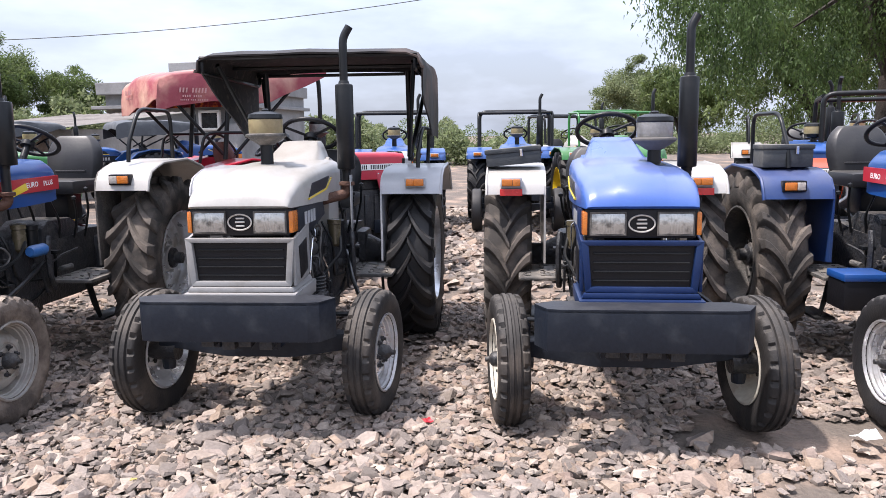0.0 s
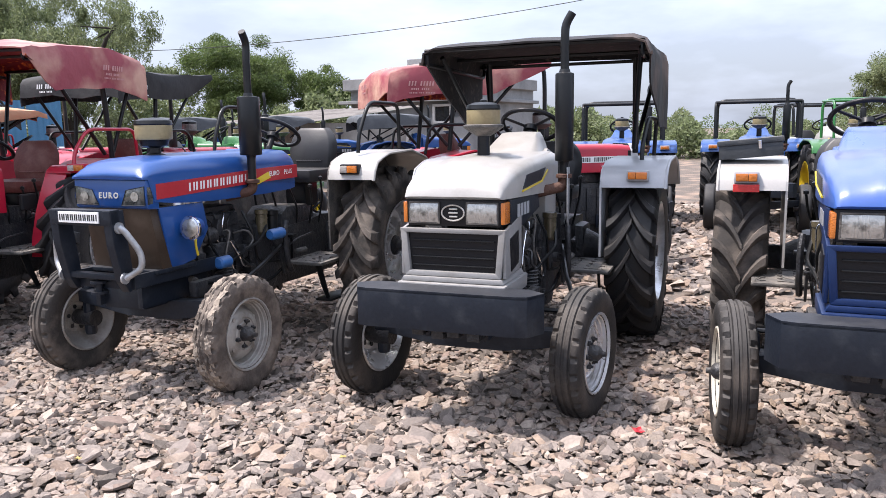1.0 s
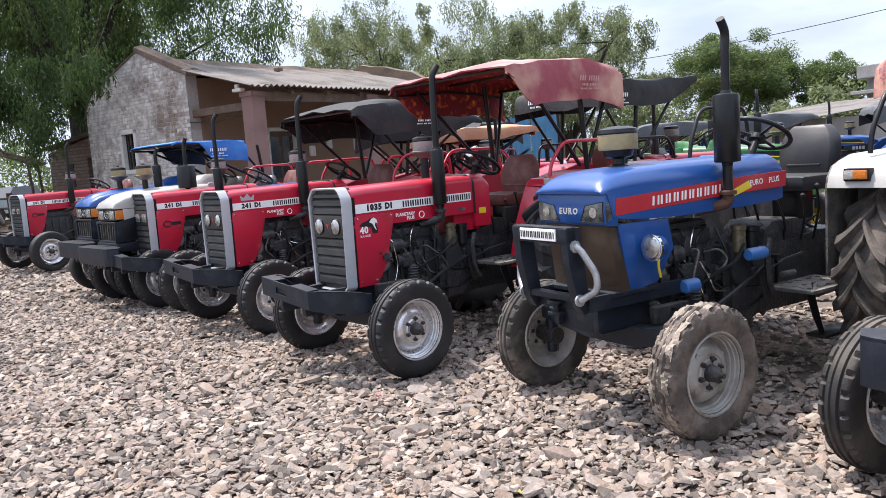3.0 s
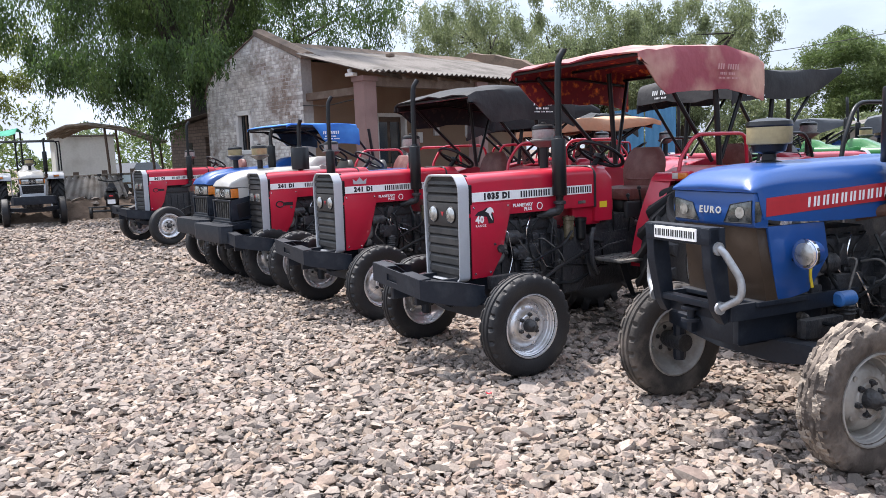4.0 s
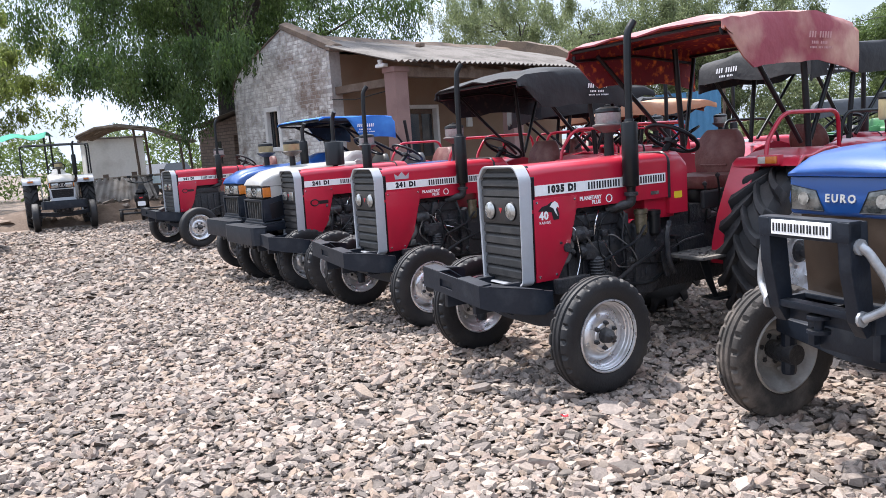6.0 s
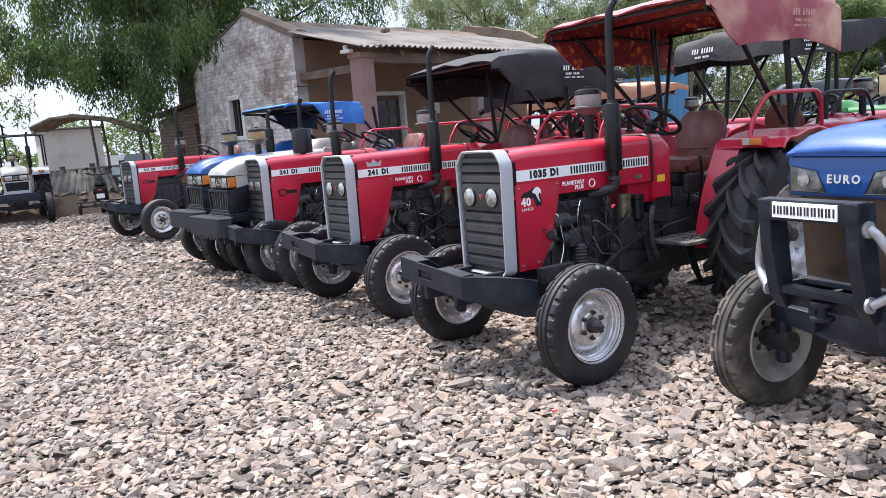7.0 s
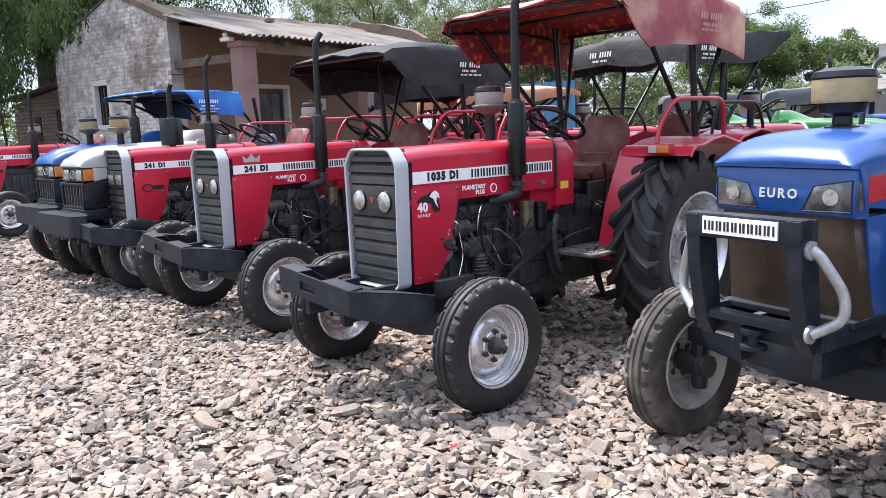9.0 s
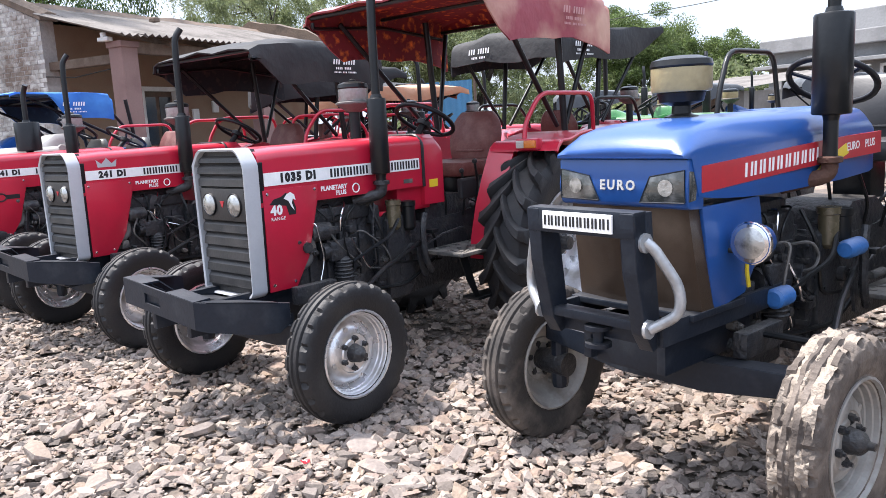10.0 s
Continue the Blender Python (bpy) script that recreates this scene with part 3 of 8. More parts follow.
    # each leaf: a narrow hanging blade
    u = rng.normal(size=(n, 3))
    u[:, 2] -= 0.4 + droop
    u /= np.linalg.norm(u, axis=1, keepdims=True)
    w = np.cross(u, rng.normal(size=(n, 3)))
    w /= np.linalg.norm(w, axis=1, keepdims=True) + 1e-9
    s = size * rng.uniform(0.6, 1.4, n)[:, None]
    bend = np.cross(u, w) * s * 0.18
    V = np.stack([P - w * s * 0.17, P + w * s * 0.17 + bend, P + u * s], 1).reshape(-1, 3)
    k = np.arange(n) * 3
    faces = np.stack([k, k + 1, k + 2], 1).tolist()
    me = bpy.data.meshes.new("crown")
    me.from_pydata(V.tolist(), [], faces)
    me.materials.append(leaf)
    same("crown", me, t, Matrix())
    return t


# ---- house at the end of the row ----
def brick_wall_material(name, brick, wash, amount, scale=1.0):
    m = bpy.data.materials.new(name)
    m.use_nodes = True
    n, l = m.node_tree.nodes, m.node_tree.links
    b = n["Principled BSDF"]
    tc = n.new("ShaderNodeTexCoord")
    mp = n.new("ShaderNodeMapping")
    mp.inputs["Rotation"].default_value = (radians(90), 0, 0)
    br = n.new("ShaderNodeTexBrick")
    br.inputs["Scale"].default_value = 1.0
    br.inputs["Brick Width"].default_value, br.inputs["Row Height"].default_value, br.inputs["Mortar Size"].default_value = 0.26, 0.10, 0.012
    br.inputs["Color1"].default_value, br.inputs["Color2"].default_value = (*brick, 1), (*[c * 0.7 for c in brick], 1)
    br.inputs["Mortar"].default_value = (*[c * 0.5 for c in brick], 1)
    br2 = n.new("ShaderNodeTexBrick")
    for k in ("Scale", "Brick Width", "Row Height", "Mortar Size"):
        br2.inputs[k].default_value = br.inputs[k].default_value
    br2.inputs["Color1"].default_value, br2.inputs["Color2"].default_value = (*wash, 1), (*[c * 0.85 for c in wash], 1)
    br2.inputs["Mortar"].default_value = (*[c * 0.55 for c in wash], 1)
    warp = n.new("ShaderNodeTexNoise")
    warp.inputs["Scale"].default_value = 3.0
    wm = n.new("ShaderNodeMix")
    wm.data_type = "VECTOR"
    wm.inputs["Factor"].default_value = 0.03
    peel = n.new("ShaderNodeTexNoise")
    peel.inputs["Scale"].default_value, peel.inputs["Detail"].default_value, peel.inputs["Roughness"].default_value = 1.1, 9, 0.7
    pr = n.new("ShaderNodeValToRGB")
    pr.color_ramp.elements[0].position, pr.color_ramp.elements[1].position = amount - 0.05, amount + 0.06
    mx = n.new("ShaderNodeMix")
    mx.data_type = "RGBA"
    bp = n.new("ShaderNodeBump")
    bp.inputs["Strength"].default_value, bp.inputs["Distance"].default_value = 0.9, 0.03
    l.new(tc.outputs["Object"], mp.inputs["Vector"])
    l.new(tc.outputs["Object"], warp.inputs["Vector"])
    l.new(mp.outputs["Vector"], wm.inputs["A"])
    l.new(warp.outputs["Color"], wm.inputs["B"])
    for t in (br, br2):
        l.new(wm.outputs["Result"], t.inputs["Vector"])
    l.new(tc.outputs["Object"], peel.inputs["Vector"])
    l.new(peel.outputs["Fac"], pr.inputs["Fac"])
    l.new(pr.outputs["Color"], mx.inputs["Factor"])
    l.new(br.outputs["Color"], mx.inputs["A"])
    l.new(br2.outputs["Color"], mx.inputs["B"])
    l.new(mx.outputs["Result"], b.inputs["Base Color"])
    l.new(br.outputs["Fac"], bp.inputs["Height"])
    bp.invert = True
    l.new(bp.outputs["Normal"], b.inputs["Normal"])
    b.inputs["Roughness"].default_value = 0.9
    return m




def brick_material():
    """Old brick under lime wash that has worn off in broad patches; each brick a little different."""
    m = mat("lime_washed_brick", (0.60, 0.575, 0.54), 0.92, scale=2.0, vary=0.22, second=(0.42, 0.40, 0.375), amount=0.45, bump=0.9, grain=22)
    n, l = m.node_tree.nodes, m.node_tree.links
    b = n["Principled BSDF"]
    geo, obj = n.new("ShaderNodeNewGeometry"), n.new("ShaderNodeObjectInfo")
    broad, fine = n.new("ShaderNodeTexNoise"), n.new("ShaderNodeTexNoise")
    broad.inputs["Scale"].default_value, broad.inputs["Detail"].default_value, broad.inputs["Roughness"].default_value = 0.75, 8.0, 0.68
    fine.inputs["Scale"].default_value, fine.inputs["Detail"].default_value = 5.0, 6.0
    l.new(geo.outputs["Position"], broad.inputs["Vector"])
    l.new(geo.outputs["Position"], fine.inputs["Vector"])
    tone = n.new("ShaderNodeMath")
    tone.operation = "MULTIPLY_ADD"
    tone.inputs[1].default_value = 0.07
    l.new(obj.outputs["Random"], tone.inputs[0])
    l.new(broad.outputs["Fac"], tone.inputs[2])
    worn = n.new("ShaderNodeValToRGB")
    worn.color_ramp.elements[0].position, worn.color_ramp.elements[1].position = 0.53, 0.66
    l.new(tone.outputs["Value"], worn.inputs["Fac"])
    grime = n.new("ShaderNodeValToRGB")
    grime.color_ramp.elements[0].position, grime.color_ramp.elements[1].position = 0.35, 0.62
    grime.color_ramp.elements[0].color, grime.color_ramp.elements[1].color = (0.60, 0.57, 0.54, 1), (1.08, 1.08, 1.08, 1)
    l.new(fine.outputs["Fac"], grime.inputs["Fac"])
    mul, mix = n.new("ShaderNodeMix"), n.new("ShaderNodeMix")
    mul.data_type, mul.blend_type, mix.data_type = "RGBA", "MULTIPLY", "RGBA"
    mul.inputs["Factor"].default_value = 1.0
    mix.inputs["B"].default_value = (0.20, 0.15, 0.12, 1)
    l.new(b.inputs["Base Color"].links[0].from_socket, mul.inputs["A"])
    l.new(grime.outputs["Color"], mul.inputs["B"])
    l.new(worn.outputs["Color"], mix.inputs["Factor"])
    l.new(mul.outputs["Result"], mix.inputs["A"])
    l.new(mix.outputs["Result"], b.inputs["Base Color"])
    return m


WASHED_BRICK = brick_material()
MORTAR = mat("old_lime_mortar", (0.40, 0.38, 0.365), 0.95, scale=1.2, vary=0.25, second=(0.24, 0.20, 0.175), amount=0.5, bump=0.8, grain=14)
BARE_BRICK = brick_wall_material("old_brown_brick", (0.20, 0.145, 0.115), (0.42, 0.36, 0.31), 0.6)
# brown plaster, its colour lowered to carry the verandah's shade
PLASTER_SHADED = mat("brown_plaster_shaded", (0.21, 0.135, 0.088), 0.9, scale=1.2, vary=0.12, second=(0.19, 0.11, 0.07), amount=0.5, bump=0.2, grain=30)
PINK = mat("dull_pink_plaster", (0.22, 0.135, 0.12), 0.9, scale=1.5, vary=0.12, second=(0.17, 0.10, 0.09), amount=0.5, bump=0.2, grain=30)
MUD = mat("weathered_mud_coping", (0.16, 0.115, 0.085), 0.95, scale=2.2, vary=0.25, second=(0.09, 0.07, 0.055), bump=0.6, grain=18)
SHEET = mat("weathered_cement_sheet", (0.17, 0.152, 0.137), 0.9, scale=1.3, vary=0.25, second=(0.095, 0.085, 0.075), amount=0.6, bump=0.3, grain=25)
WOOD = mat("dark_timber", (0.10, 0.065, 0.045), 0.8, scale=4, vary=0.3, second=(0.16, 0.12, 0.09), bump=0.4, grain=30)
CONCRETE = mat("grey_concrete", (0.27, 0.27, 0.27), 0.9, scale=0.9, vary=0.15, second=(0.18, 0.18, 0.18), amount=0.5, bump=0.3, grain=14)
OLD_WALL = mat("stained_old_wall", (0.33, 0.31, 0.285), 0.9, scale=0.9, vary=0.15, second=(0.20, 0.18, 0.16), amount=0.55, bump=0.3, grain=14)
PALE_WALL = mat("pale_wall", (0.74, 0.74, 0.72), 0.9, scale=0.8, vary=0.12, second=(0.50, 0.49, 0.46), bump=0.2, grain=12)
DARK_GLASS = mat("dark_window_glass", (0.02, 0.022, 0.025), 0.15, scale=4, vary=0.2, bump=0.0, coat=0.6)
LIME = mat("lime_frame", (0.55, 0.53, 0.50), 0.8, scale=5, vary=0.15, bump=0.2)
BLUE_SHEET = mat("blue_metal_sheet", (0.05, 0.17, 0.30), 0.6, scale=3, vary=0.2, bump=0.1)
NET = mat("green_shade_net", (0.02, 0.26, 0.17), 0.8, scale=3, vary=0.2, second=(0.05, 0.34, 0.24), bump=0.3, grain=90)
SCRAP_SHEET = mat("rusty_grey_sheet", (0.12, 0.11, 0.10), 0.85, scale=3, vary=0.25, second=(0.07, 0.055, 0.045), bump=0.3, grain=25)
BROWN_EARTH = mat("brown_earth", (0.115, 0.078, 0.055), 0.95, scale=3, vary=0.35, second=(0.19, 0.135, 0.10), amount=0.5, bump=0.8, grain=20)
THATCH = mat("dry_branches", (0.15, 0.12, 0.09), 0.95, scale=5, vary=0.4, second=(0.24, 0.20, 0.16), bump=0.8, grain=30)


def house():
    global GABLE
    t = thing("house", pose(-24.0, 6.2, 0.0, 0, 0, 15.4), "old brick house with whitewashed gable, cement-sheet roof and verandah", "house")
    # gable wall round its window
    bm = B()
    th = 0.32
    prism(bm, [(0.12, -0.2), (1.84, -0.2), (1.84, 4.50), (0.62, 4.06), (0.28, 3.78), (0.12, 3.40)], "y", 0, th)
    prism(bm, [(2.45, -0.2), (5.0, -0.2), (5.0, 4.05), (2.96, 4.88), (2.45, 4.70)], "y", 0, th)
    prism(bm, [(1.84, -0.2), (2.45, -0.2), (2.45, 1.84), (1.84, 1.84)], "y", 0, th)
    prism(bm, [(1.84, 2.84), (2.45, 2.84), (2.45, 4.70), (1.84, 4.50)], "y", 0, th)
    GABLE = part("gable_wall", bm, MORTAR, t, "peeling whitewashed brick")
    bm = B()
    for a, b, tall in (((0.10, 3.42), (0.27, 3.79), 0.02), ((0.27, 3.79), (0.62, 4.07), 0.02), ((0.62, 4.07), (2.45, 4.70), 0.03), ((2.45, 4.70), (2.96, 4.88), 0.05), ((2.96, 4.88), (5.1, 4.04), 0.17)):
        n = 14 if tall > 0.1 else 5
        secs = []
        for k in range(n + 1):
            x, z = a[0] + (b[0] - a[0]) * k / n, a[1] + (b[1] - a[1]) * k / n
            w = 0.03 * noise.noise((x * 2, 3, 0))
            secs.append([(x, -0.04 + w, z), (x, -0.04 - w, z + tall * 0.8 + w), (x, 0.18, z + tall * 1.2 + w), (x, 0.36, z + tall), (x, 0.36, z)])
        loft(bm, secs)
    part("gable_coping", bm, MUD, t, "rough brown coping")
    win = part("window", box(B(), 1.84, 2.45, 0.10, 0.14, 1.84, 2.84), DARK_GLASS, t, "small barred window")
    bm = B()
    for x0, x1, z0, z1 in ((1.74, 1.86, 1.76, 2.94), (2.43, 2.55, 1.76, 2.94), (1.74, 2.55, 2.82, 2.94), (1.70, 2.60, 1.74, 1.86)):
        box(bm, x0, x1, -0.03, 0.16, z0, z1, 0.01)
    part("frame", bm, LIME, win, "limewashed surround")
    for k in range(4):
        part("bar", box(B(), 1.94 + 0.13 * k, 1.955 + 0.13 * k, 0.06, 0.08, 1.85, 2.83), BLACK, win)
    bm = B()
    box(bm, 2.13, 2.16, 0.055, 0.105, 1.85, 2.83)
    box(bm, 1.86, 2.43, 0.15, 0.2, 2.3, 2.34)
    part("sash", bm, WOOD, win)
    # long side under the verandah, round its door
    bm = B()
    box(bm, 4.70, 5.00, th, 2.4, -0.2, 4.0)
    box(bm, 4.70, 5.00, 3.5, 9.0, -0.2, 4.0)
    box(bm, 4.70, 5.00, 2.4, 3.5, 2.70, 4.0)
    part("long_wall", bm, PLASTER_SHADED, t, "brown plastered wall")
    bm = B()
    box(bm, 0.0, 0.3, th, 9.0, -0.2, 3.6)
    box(bm, 0.3, 4.7, 8.7, 9.0, -0.2, 3.6)
    part("back_wall", bm, PLASTER_SHADED, t)
    door = part("door", box(B(), 4.80, 4.85, 2.45, 3.45, 0.35, 2.65), WOOD, t, "brown double door with glass panes")
    bm = B()
    for y0, y1, z0, z1 in ((2.38, 2.46, 0.35, 2.72), (3.44, 3.52, 0.35, 2.72), (2.38, 3.52, 2.64, 2.74)):
        box(bm, 4.79, 5.04, y0, y1, z0, z1, 0.008)
    part("frame", bm, LIME, door, "pale door frame")
    for y in (2.55, 3.02):
        part("pane", box(B(), 4.85, 4.865, y, y + 0.36, 1.35, 2.5), DARK_GLASS, door)
        part("panel", box(B(), 4.85, 4.875, y, y + 0.36, 0.5, 1.15, 0.01), WOOD, door)
    bm = B()
    tube(bm, [(4.87, 2.96, 1.2), (4.91, 2.96, 1.22), (4.91, 2.96, 1.36), (4.87, 2.96, 1.38)], 0.01, 6)
    part("handle", bm, CHROME, door)
    # verandah
    part("plinth", box(B(), 5.00, 7.85, -0.05, 9.0, -0.2, 0.35, 0.02), CONCRETE, t)
    for v in (0.0, 3.9, 7.6):
        bm = B()
        box(bm, 7.05, 7.43, v, v + 0.38, 0.3, 3.42, 0.015)
        box(bm, 7.02, 7.46, v - 0.03, v + 0.41, 3.30, 3.42, 0.01)
        part("column", bm, PINK, t, "dull pink plastered pillar")
    bm = B()
    box(bm, 7.13, 7.37, 0.38, 9.0, 3.2, 3.42, 0.01)
    box(bm, 5.00, 7.2, 0.1, 0.3, 3.02, 3.20, 0.01)
    part("beam", bm, WOOD, t, "dark timber beam")
    for v in (1.2, 2.4, 3.6, 4.8, 6.0, 7.2, 8.4):
        bm = B()
        loft(bm, [[(u, v - 0.05, z), (u, v + 0.05, z), (u, v + 0.05, z - 0.1), (u, v - 0.05, z - 0.1)] for u, z in ((3.0, 4.55), (7.50, 3.46))])
        part("rafter", bm, WOOD, t)
    bm = B()
    box(bm, 6.95, 7.25, -0.16, -0.02, 3.42, 3.5, 0.02)
    lathe(bm, [(0.05, 0), (0.06, 0.1), (0.0, 0.12)], 8, at(7.10, -0.12, 3.48))
    part("floodlight", bm, LIME, t, "small pale floodlight")
    bm = B()
    tube(bm, [(5.00, 0.0, 2.9), (5.95, 0.0, 2.82), (7.05, 0.0, 2.9)], 0.012, 5)
    part("wire", bm, BLACK, t)
    for v, z in ((3.9, 1.9), (4.6, 2.1)):
        part("switch_box", box(B(), 5.00, 5.07, v, v + 0.2, z, z + 0.3, 0.01), LIME, t)
    # corrugated roof, both slopes
    for side in (0, 1):
        bm = B()
        n = 150
        ua, za, ub, zb = (2.9, 4.72, 7.70, 3.50) if side else (2.9, 4.72, -0.35, 3.60)
        rows = []
        for k in range(n + 1):
            v = 0.33 + 8.8 * k / n
            rip = 0.034 * math.sin(k * math.pi / 1.5)
            rows.append([(ua + (ub - ua) * f, v, za + (zb - za) * f + rip + 0.03 * noise.noise((v * 0.7, f * 3, side)) + (0.03 if int(f * 3.01) % 2 else 0)) for f in (0, 0.2, 0.333, 0.334, 0.5, 0.666, 0.667, 0.85, 1.0)])
        shell(bm, rows, 0.012 if side else -0.012)
        if side:  # the verandah's sheets reach past the gable
            shell(bm, [[(ua + (ub - ua) * f, -0.22 + 0.06 * k, za + (zb - za) * f + 0.034 * math.sin((k - 9) * math.pi / 1.5) + 0.004) for f in (0.47, 0.6, 0.667, 0.85, 1.0)] for k in range(12)], 0.012)
        part("roof_slope", bm, (SHEET, SHEET), t, "weathered corrugated cement sheets", 60)
    bm = B()
    secs = []
    for k in range(20):
        v = 0.3 + 8.8 * k / 19
        w = 0.04 * noise.noise((v, 7, 0))
        secs.append([(2.55, v, 4.60 + w), (2.75, v, 4.76 + w), (3.1, v, 4.77 - w), (3.35, v, 4.62)])
    loft(bm, secs)
    part("ridge", bm, MUD, t)
    bm = B()
    loft(bm, [[(u, 8.7, z - 0.2), (u, 8.72, z + h), (u, 8.95, z + h * 1.1), (u, 9.1, z - 0.2)] for u, z, h in ((2.4, 4.75, 0.1), (2.8, 4.80, 0.22), (3.3, 4.70, 0.20), (3.9, 4.55, 0.27), (4.5, 4.42, 0.22), (5.1, 4.25, 0.26), (5.6, 4.12, 0.12))])
    part("end_coping", bm, MUD, t, "rough brown coping")
    bm = B()
    box(bm, 4.6, 4.82, 3.2, 3.36, 4.329, 4.429, 0.02)
    part("roof_stone", bm, MUD, t, tie=True)
    return t


house()


def annex():
    t = thing("brick_shed", pose(-24.0, 6.2, 0.0, 0, 0, 15.4), "low bare brick shed with a tin roof beside the house", "shed")
    bm = B()
    prism(bm, [(-3.4, -0.2), (-1.05, -0.2), (-1.05, 2.9), (-3.4, 2.6)], "y", 0.5, 0.8)
    prism(bm, [(-0.25, -0.2), (0.0, -0.2), (0.0, 3.02), (-0.25, 3.0)], "y", 0.5, 0.8)
    prism(bm, [(-1.05, 2.35), (-0.25, 2.35), (-0.25, 3.0), (-1.05, 2.9)], "y", 0.5, 0.8)
    box(bm, -3.4, -3.1, 0.8, 5.0, -0.2, 2.6)
    part("wall", bm, BARE_BRICK, t, "bare brown brick")
    part("door", box(B(), -1.05, -0.25, 0.62, 0.67, 0.0, 2.35), WOOD, t, "old plank door")
    bm = B()
    rows = [[(-3.8 + 4.2 * f, 0.15 + 0.13 * k, 2.68 + 0.42 * f + 0.02 * math.sin(k * 2.1) + 0.05 * k * 0.13) for f in (0, 0.3, 0.6, 1)] for k in range(40)]
    shell(bm, rows, -0.012)
    part("roof", bm, (SHEET, SHEET), t, "rusty tin sheet")
    part("slit_window", box(B(), -2.3, -1.9, 0.48, 0.52, 1.5, 2.2), BLACK, t)


annex()


# ---- far end of the yard ----
def pale_building():
    t = thing("pale_shed", pose(-36.0, 2.75, 0.15, 0, 0, 90), "pale rendered shed with an arched branch shelter before it", "shed")
    bm = B()
    box(bm, 0.0, 2.3, 0, 3.0, -0.2, 2.65)
    part("wall", bm, PALE_WALL, t)
    part("roof", box(B(), -0.1, 2.4, -0.1, 3.1, 2.65, 2.73, 0.02), SHEET, t)


pale_building()


def branch_shelter():
    t = thing("branch_shelter", pose(-30.5, 4.2, 0.1, 0, 0, 70), "sagging shelter roofed with dry branches on timber posts", "shelter")
    rnd = random.Random(4)
    for k in range(46):
        y = rnd.uniform(-0.9, 0.9)
        bm = B()
        o = rnd.uniform(-0.2, 0.2)
        tube(bm, [(x, y + o * f, 2.92 - (0.24 if x < -0.6 else 0.115) * (x + 0.6) ** 2 + rnd.uniform(-0.05, 0.05)) for f, x in enumerate((-1.8, -1.1, -0.4, 0.6, 1.8))], rnd.uniform(0.02, 0.045), 5)
        part("branch", bm, THATCH, t)
    for x, y in ((0.1, -0.8), (0.1, 0.8), (1.6, -0.8), (1.6, 0.8)):
        bm = B()
        tube(bm, [(x, y, -0.2), (x + 0.06, y, 1.4), (x, y, 2.88 - 0.115 * (x + 0.6) ** 2)], 0.045, 7)
        part("post", bm, WOOD, t, "", 50)


branch_shelter()


def sheet_pile():
    t = thing("sheet_pile", pose(-26.5, 2.9, 0.1, 0, 0, 78), "leaning pile of corrugated sheets against planks", "scrap")
    rnd = random.Random(6)
    for k in range(12):
        bm = B()
        foot, head = -1.25 + 0.215 * k, -0.95 + 0.165 * k
        low, high = rnd.uniform(0.40, 0.55), rnd.uniform(1.05, 1.18)
        rows = [[(foot + (head - foot) * f + 0.034 * i, -0.55 + 0.95 * f + 0.04 * math.sin(i * 1.05), low + (high - low) * f + 0.055 * math.sin(i * 1.05)) for f in (0, 0.5, 1)] for i in range(7)]
        shell(bm, rows, 0.008)
        part("corrugated_sheet", bm, (SCRAP_SHEET, SCRAP_SHEET), t, "", 40)
    for k in range(9):
        bm = B()
        x = -1.6 + 0.42 * k
        box(bm, x, x + 0.16, 0.75, 0.80, 0, 1.25 + 0.12 * math.sin(3 * k), 0.005)
        part("plank", bm, WOOD if k % 2 else SCRAP_SHEET, t)
    for z in (0.35, 0.85, 1.15):
        bm = B()
        tube(bm, [(-1.8, 0.72, z), (2.4, 0.74, z + 0.05)], 0.035, 6)
        part("rail", bm, THATCH, t)


sheet_pile()


def earth_bank():
    """A low bank of brown earth under the scrap, with rubble on it."""
    t = thing("earth_bank", pose(-26.4, 2.6, 0.05, 0, 0, 84), "low bank of brown earth with rubble and dry twigs", "earth bank")
    bm = B()
    rows = []
    for i in range(33):
        x = -3.6 + 0.225 * i
        lift = 0.58 * max(0.0, 1 - (x / 3.7) ** 4)
        rows.append([(x, -1.6 + 0.27 * j, lift * math.sin(math.pi * j / 11) * (1 + 0.3 * noise.noise((x * 1.3, j * 0.5, 2))) + 0.05 * noise.noise((x * 3, j, 5)) - 0.08) for j in range(12)])
    shell(bm, rows, 0.05)
    part("earth", bm, (BROWN_EARTH, BROWN_EARTH), t, "", 50)
    rnd = random.Random(8)
    for k in range(26):
        bm = B()
        x, y, r = rnd.uniform(-3, 3), rnd.uniform(-1.3, -0.2), rnd.uniform(0.05, 0.13)
        z = 0.55 * math.sin(math.pi * (y + 1.6) / 2.97) * max(0.0, 1 - (x / 3.7) ** 4)
        for _ in range(9):
            bm.verts.new((x + rnd.gauss(0, r), y + rnd.gauss(0, r), z + rnd.gauss(0, r * 0.5)))
        bmesh.ops.convex_hull(bm, input=bm.verts[:])
        bmesh.ops.delete(bm, geom=[v for v in bm.verts if not v.link_faces], context="VERTS")
        part("rubble", bm, STONE_GREY if k % 3 else WOOD, t)


earth_bank()


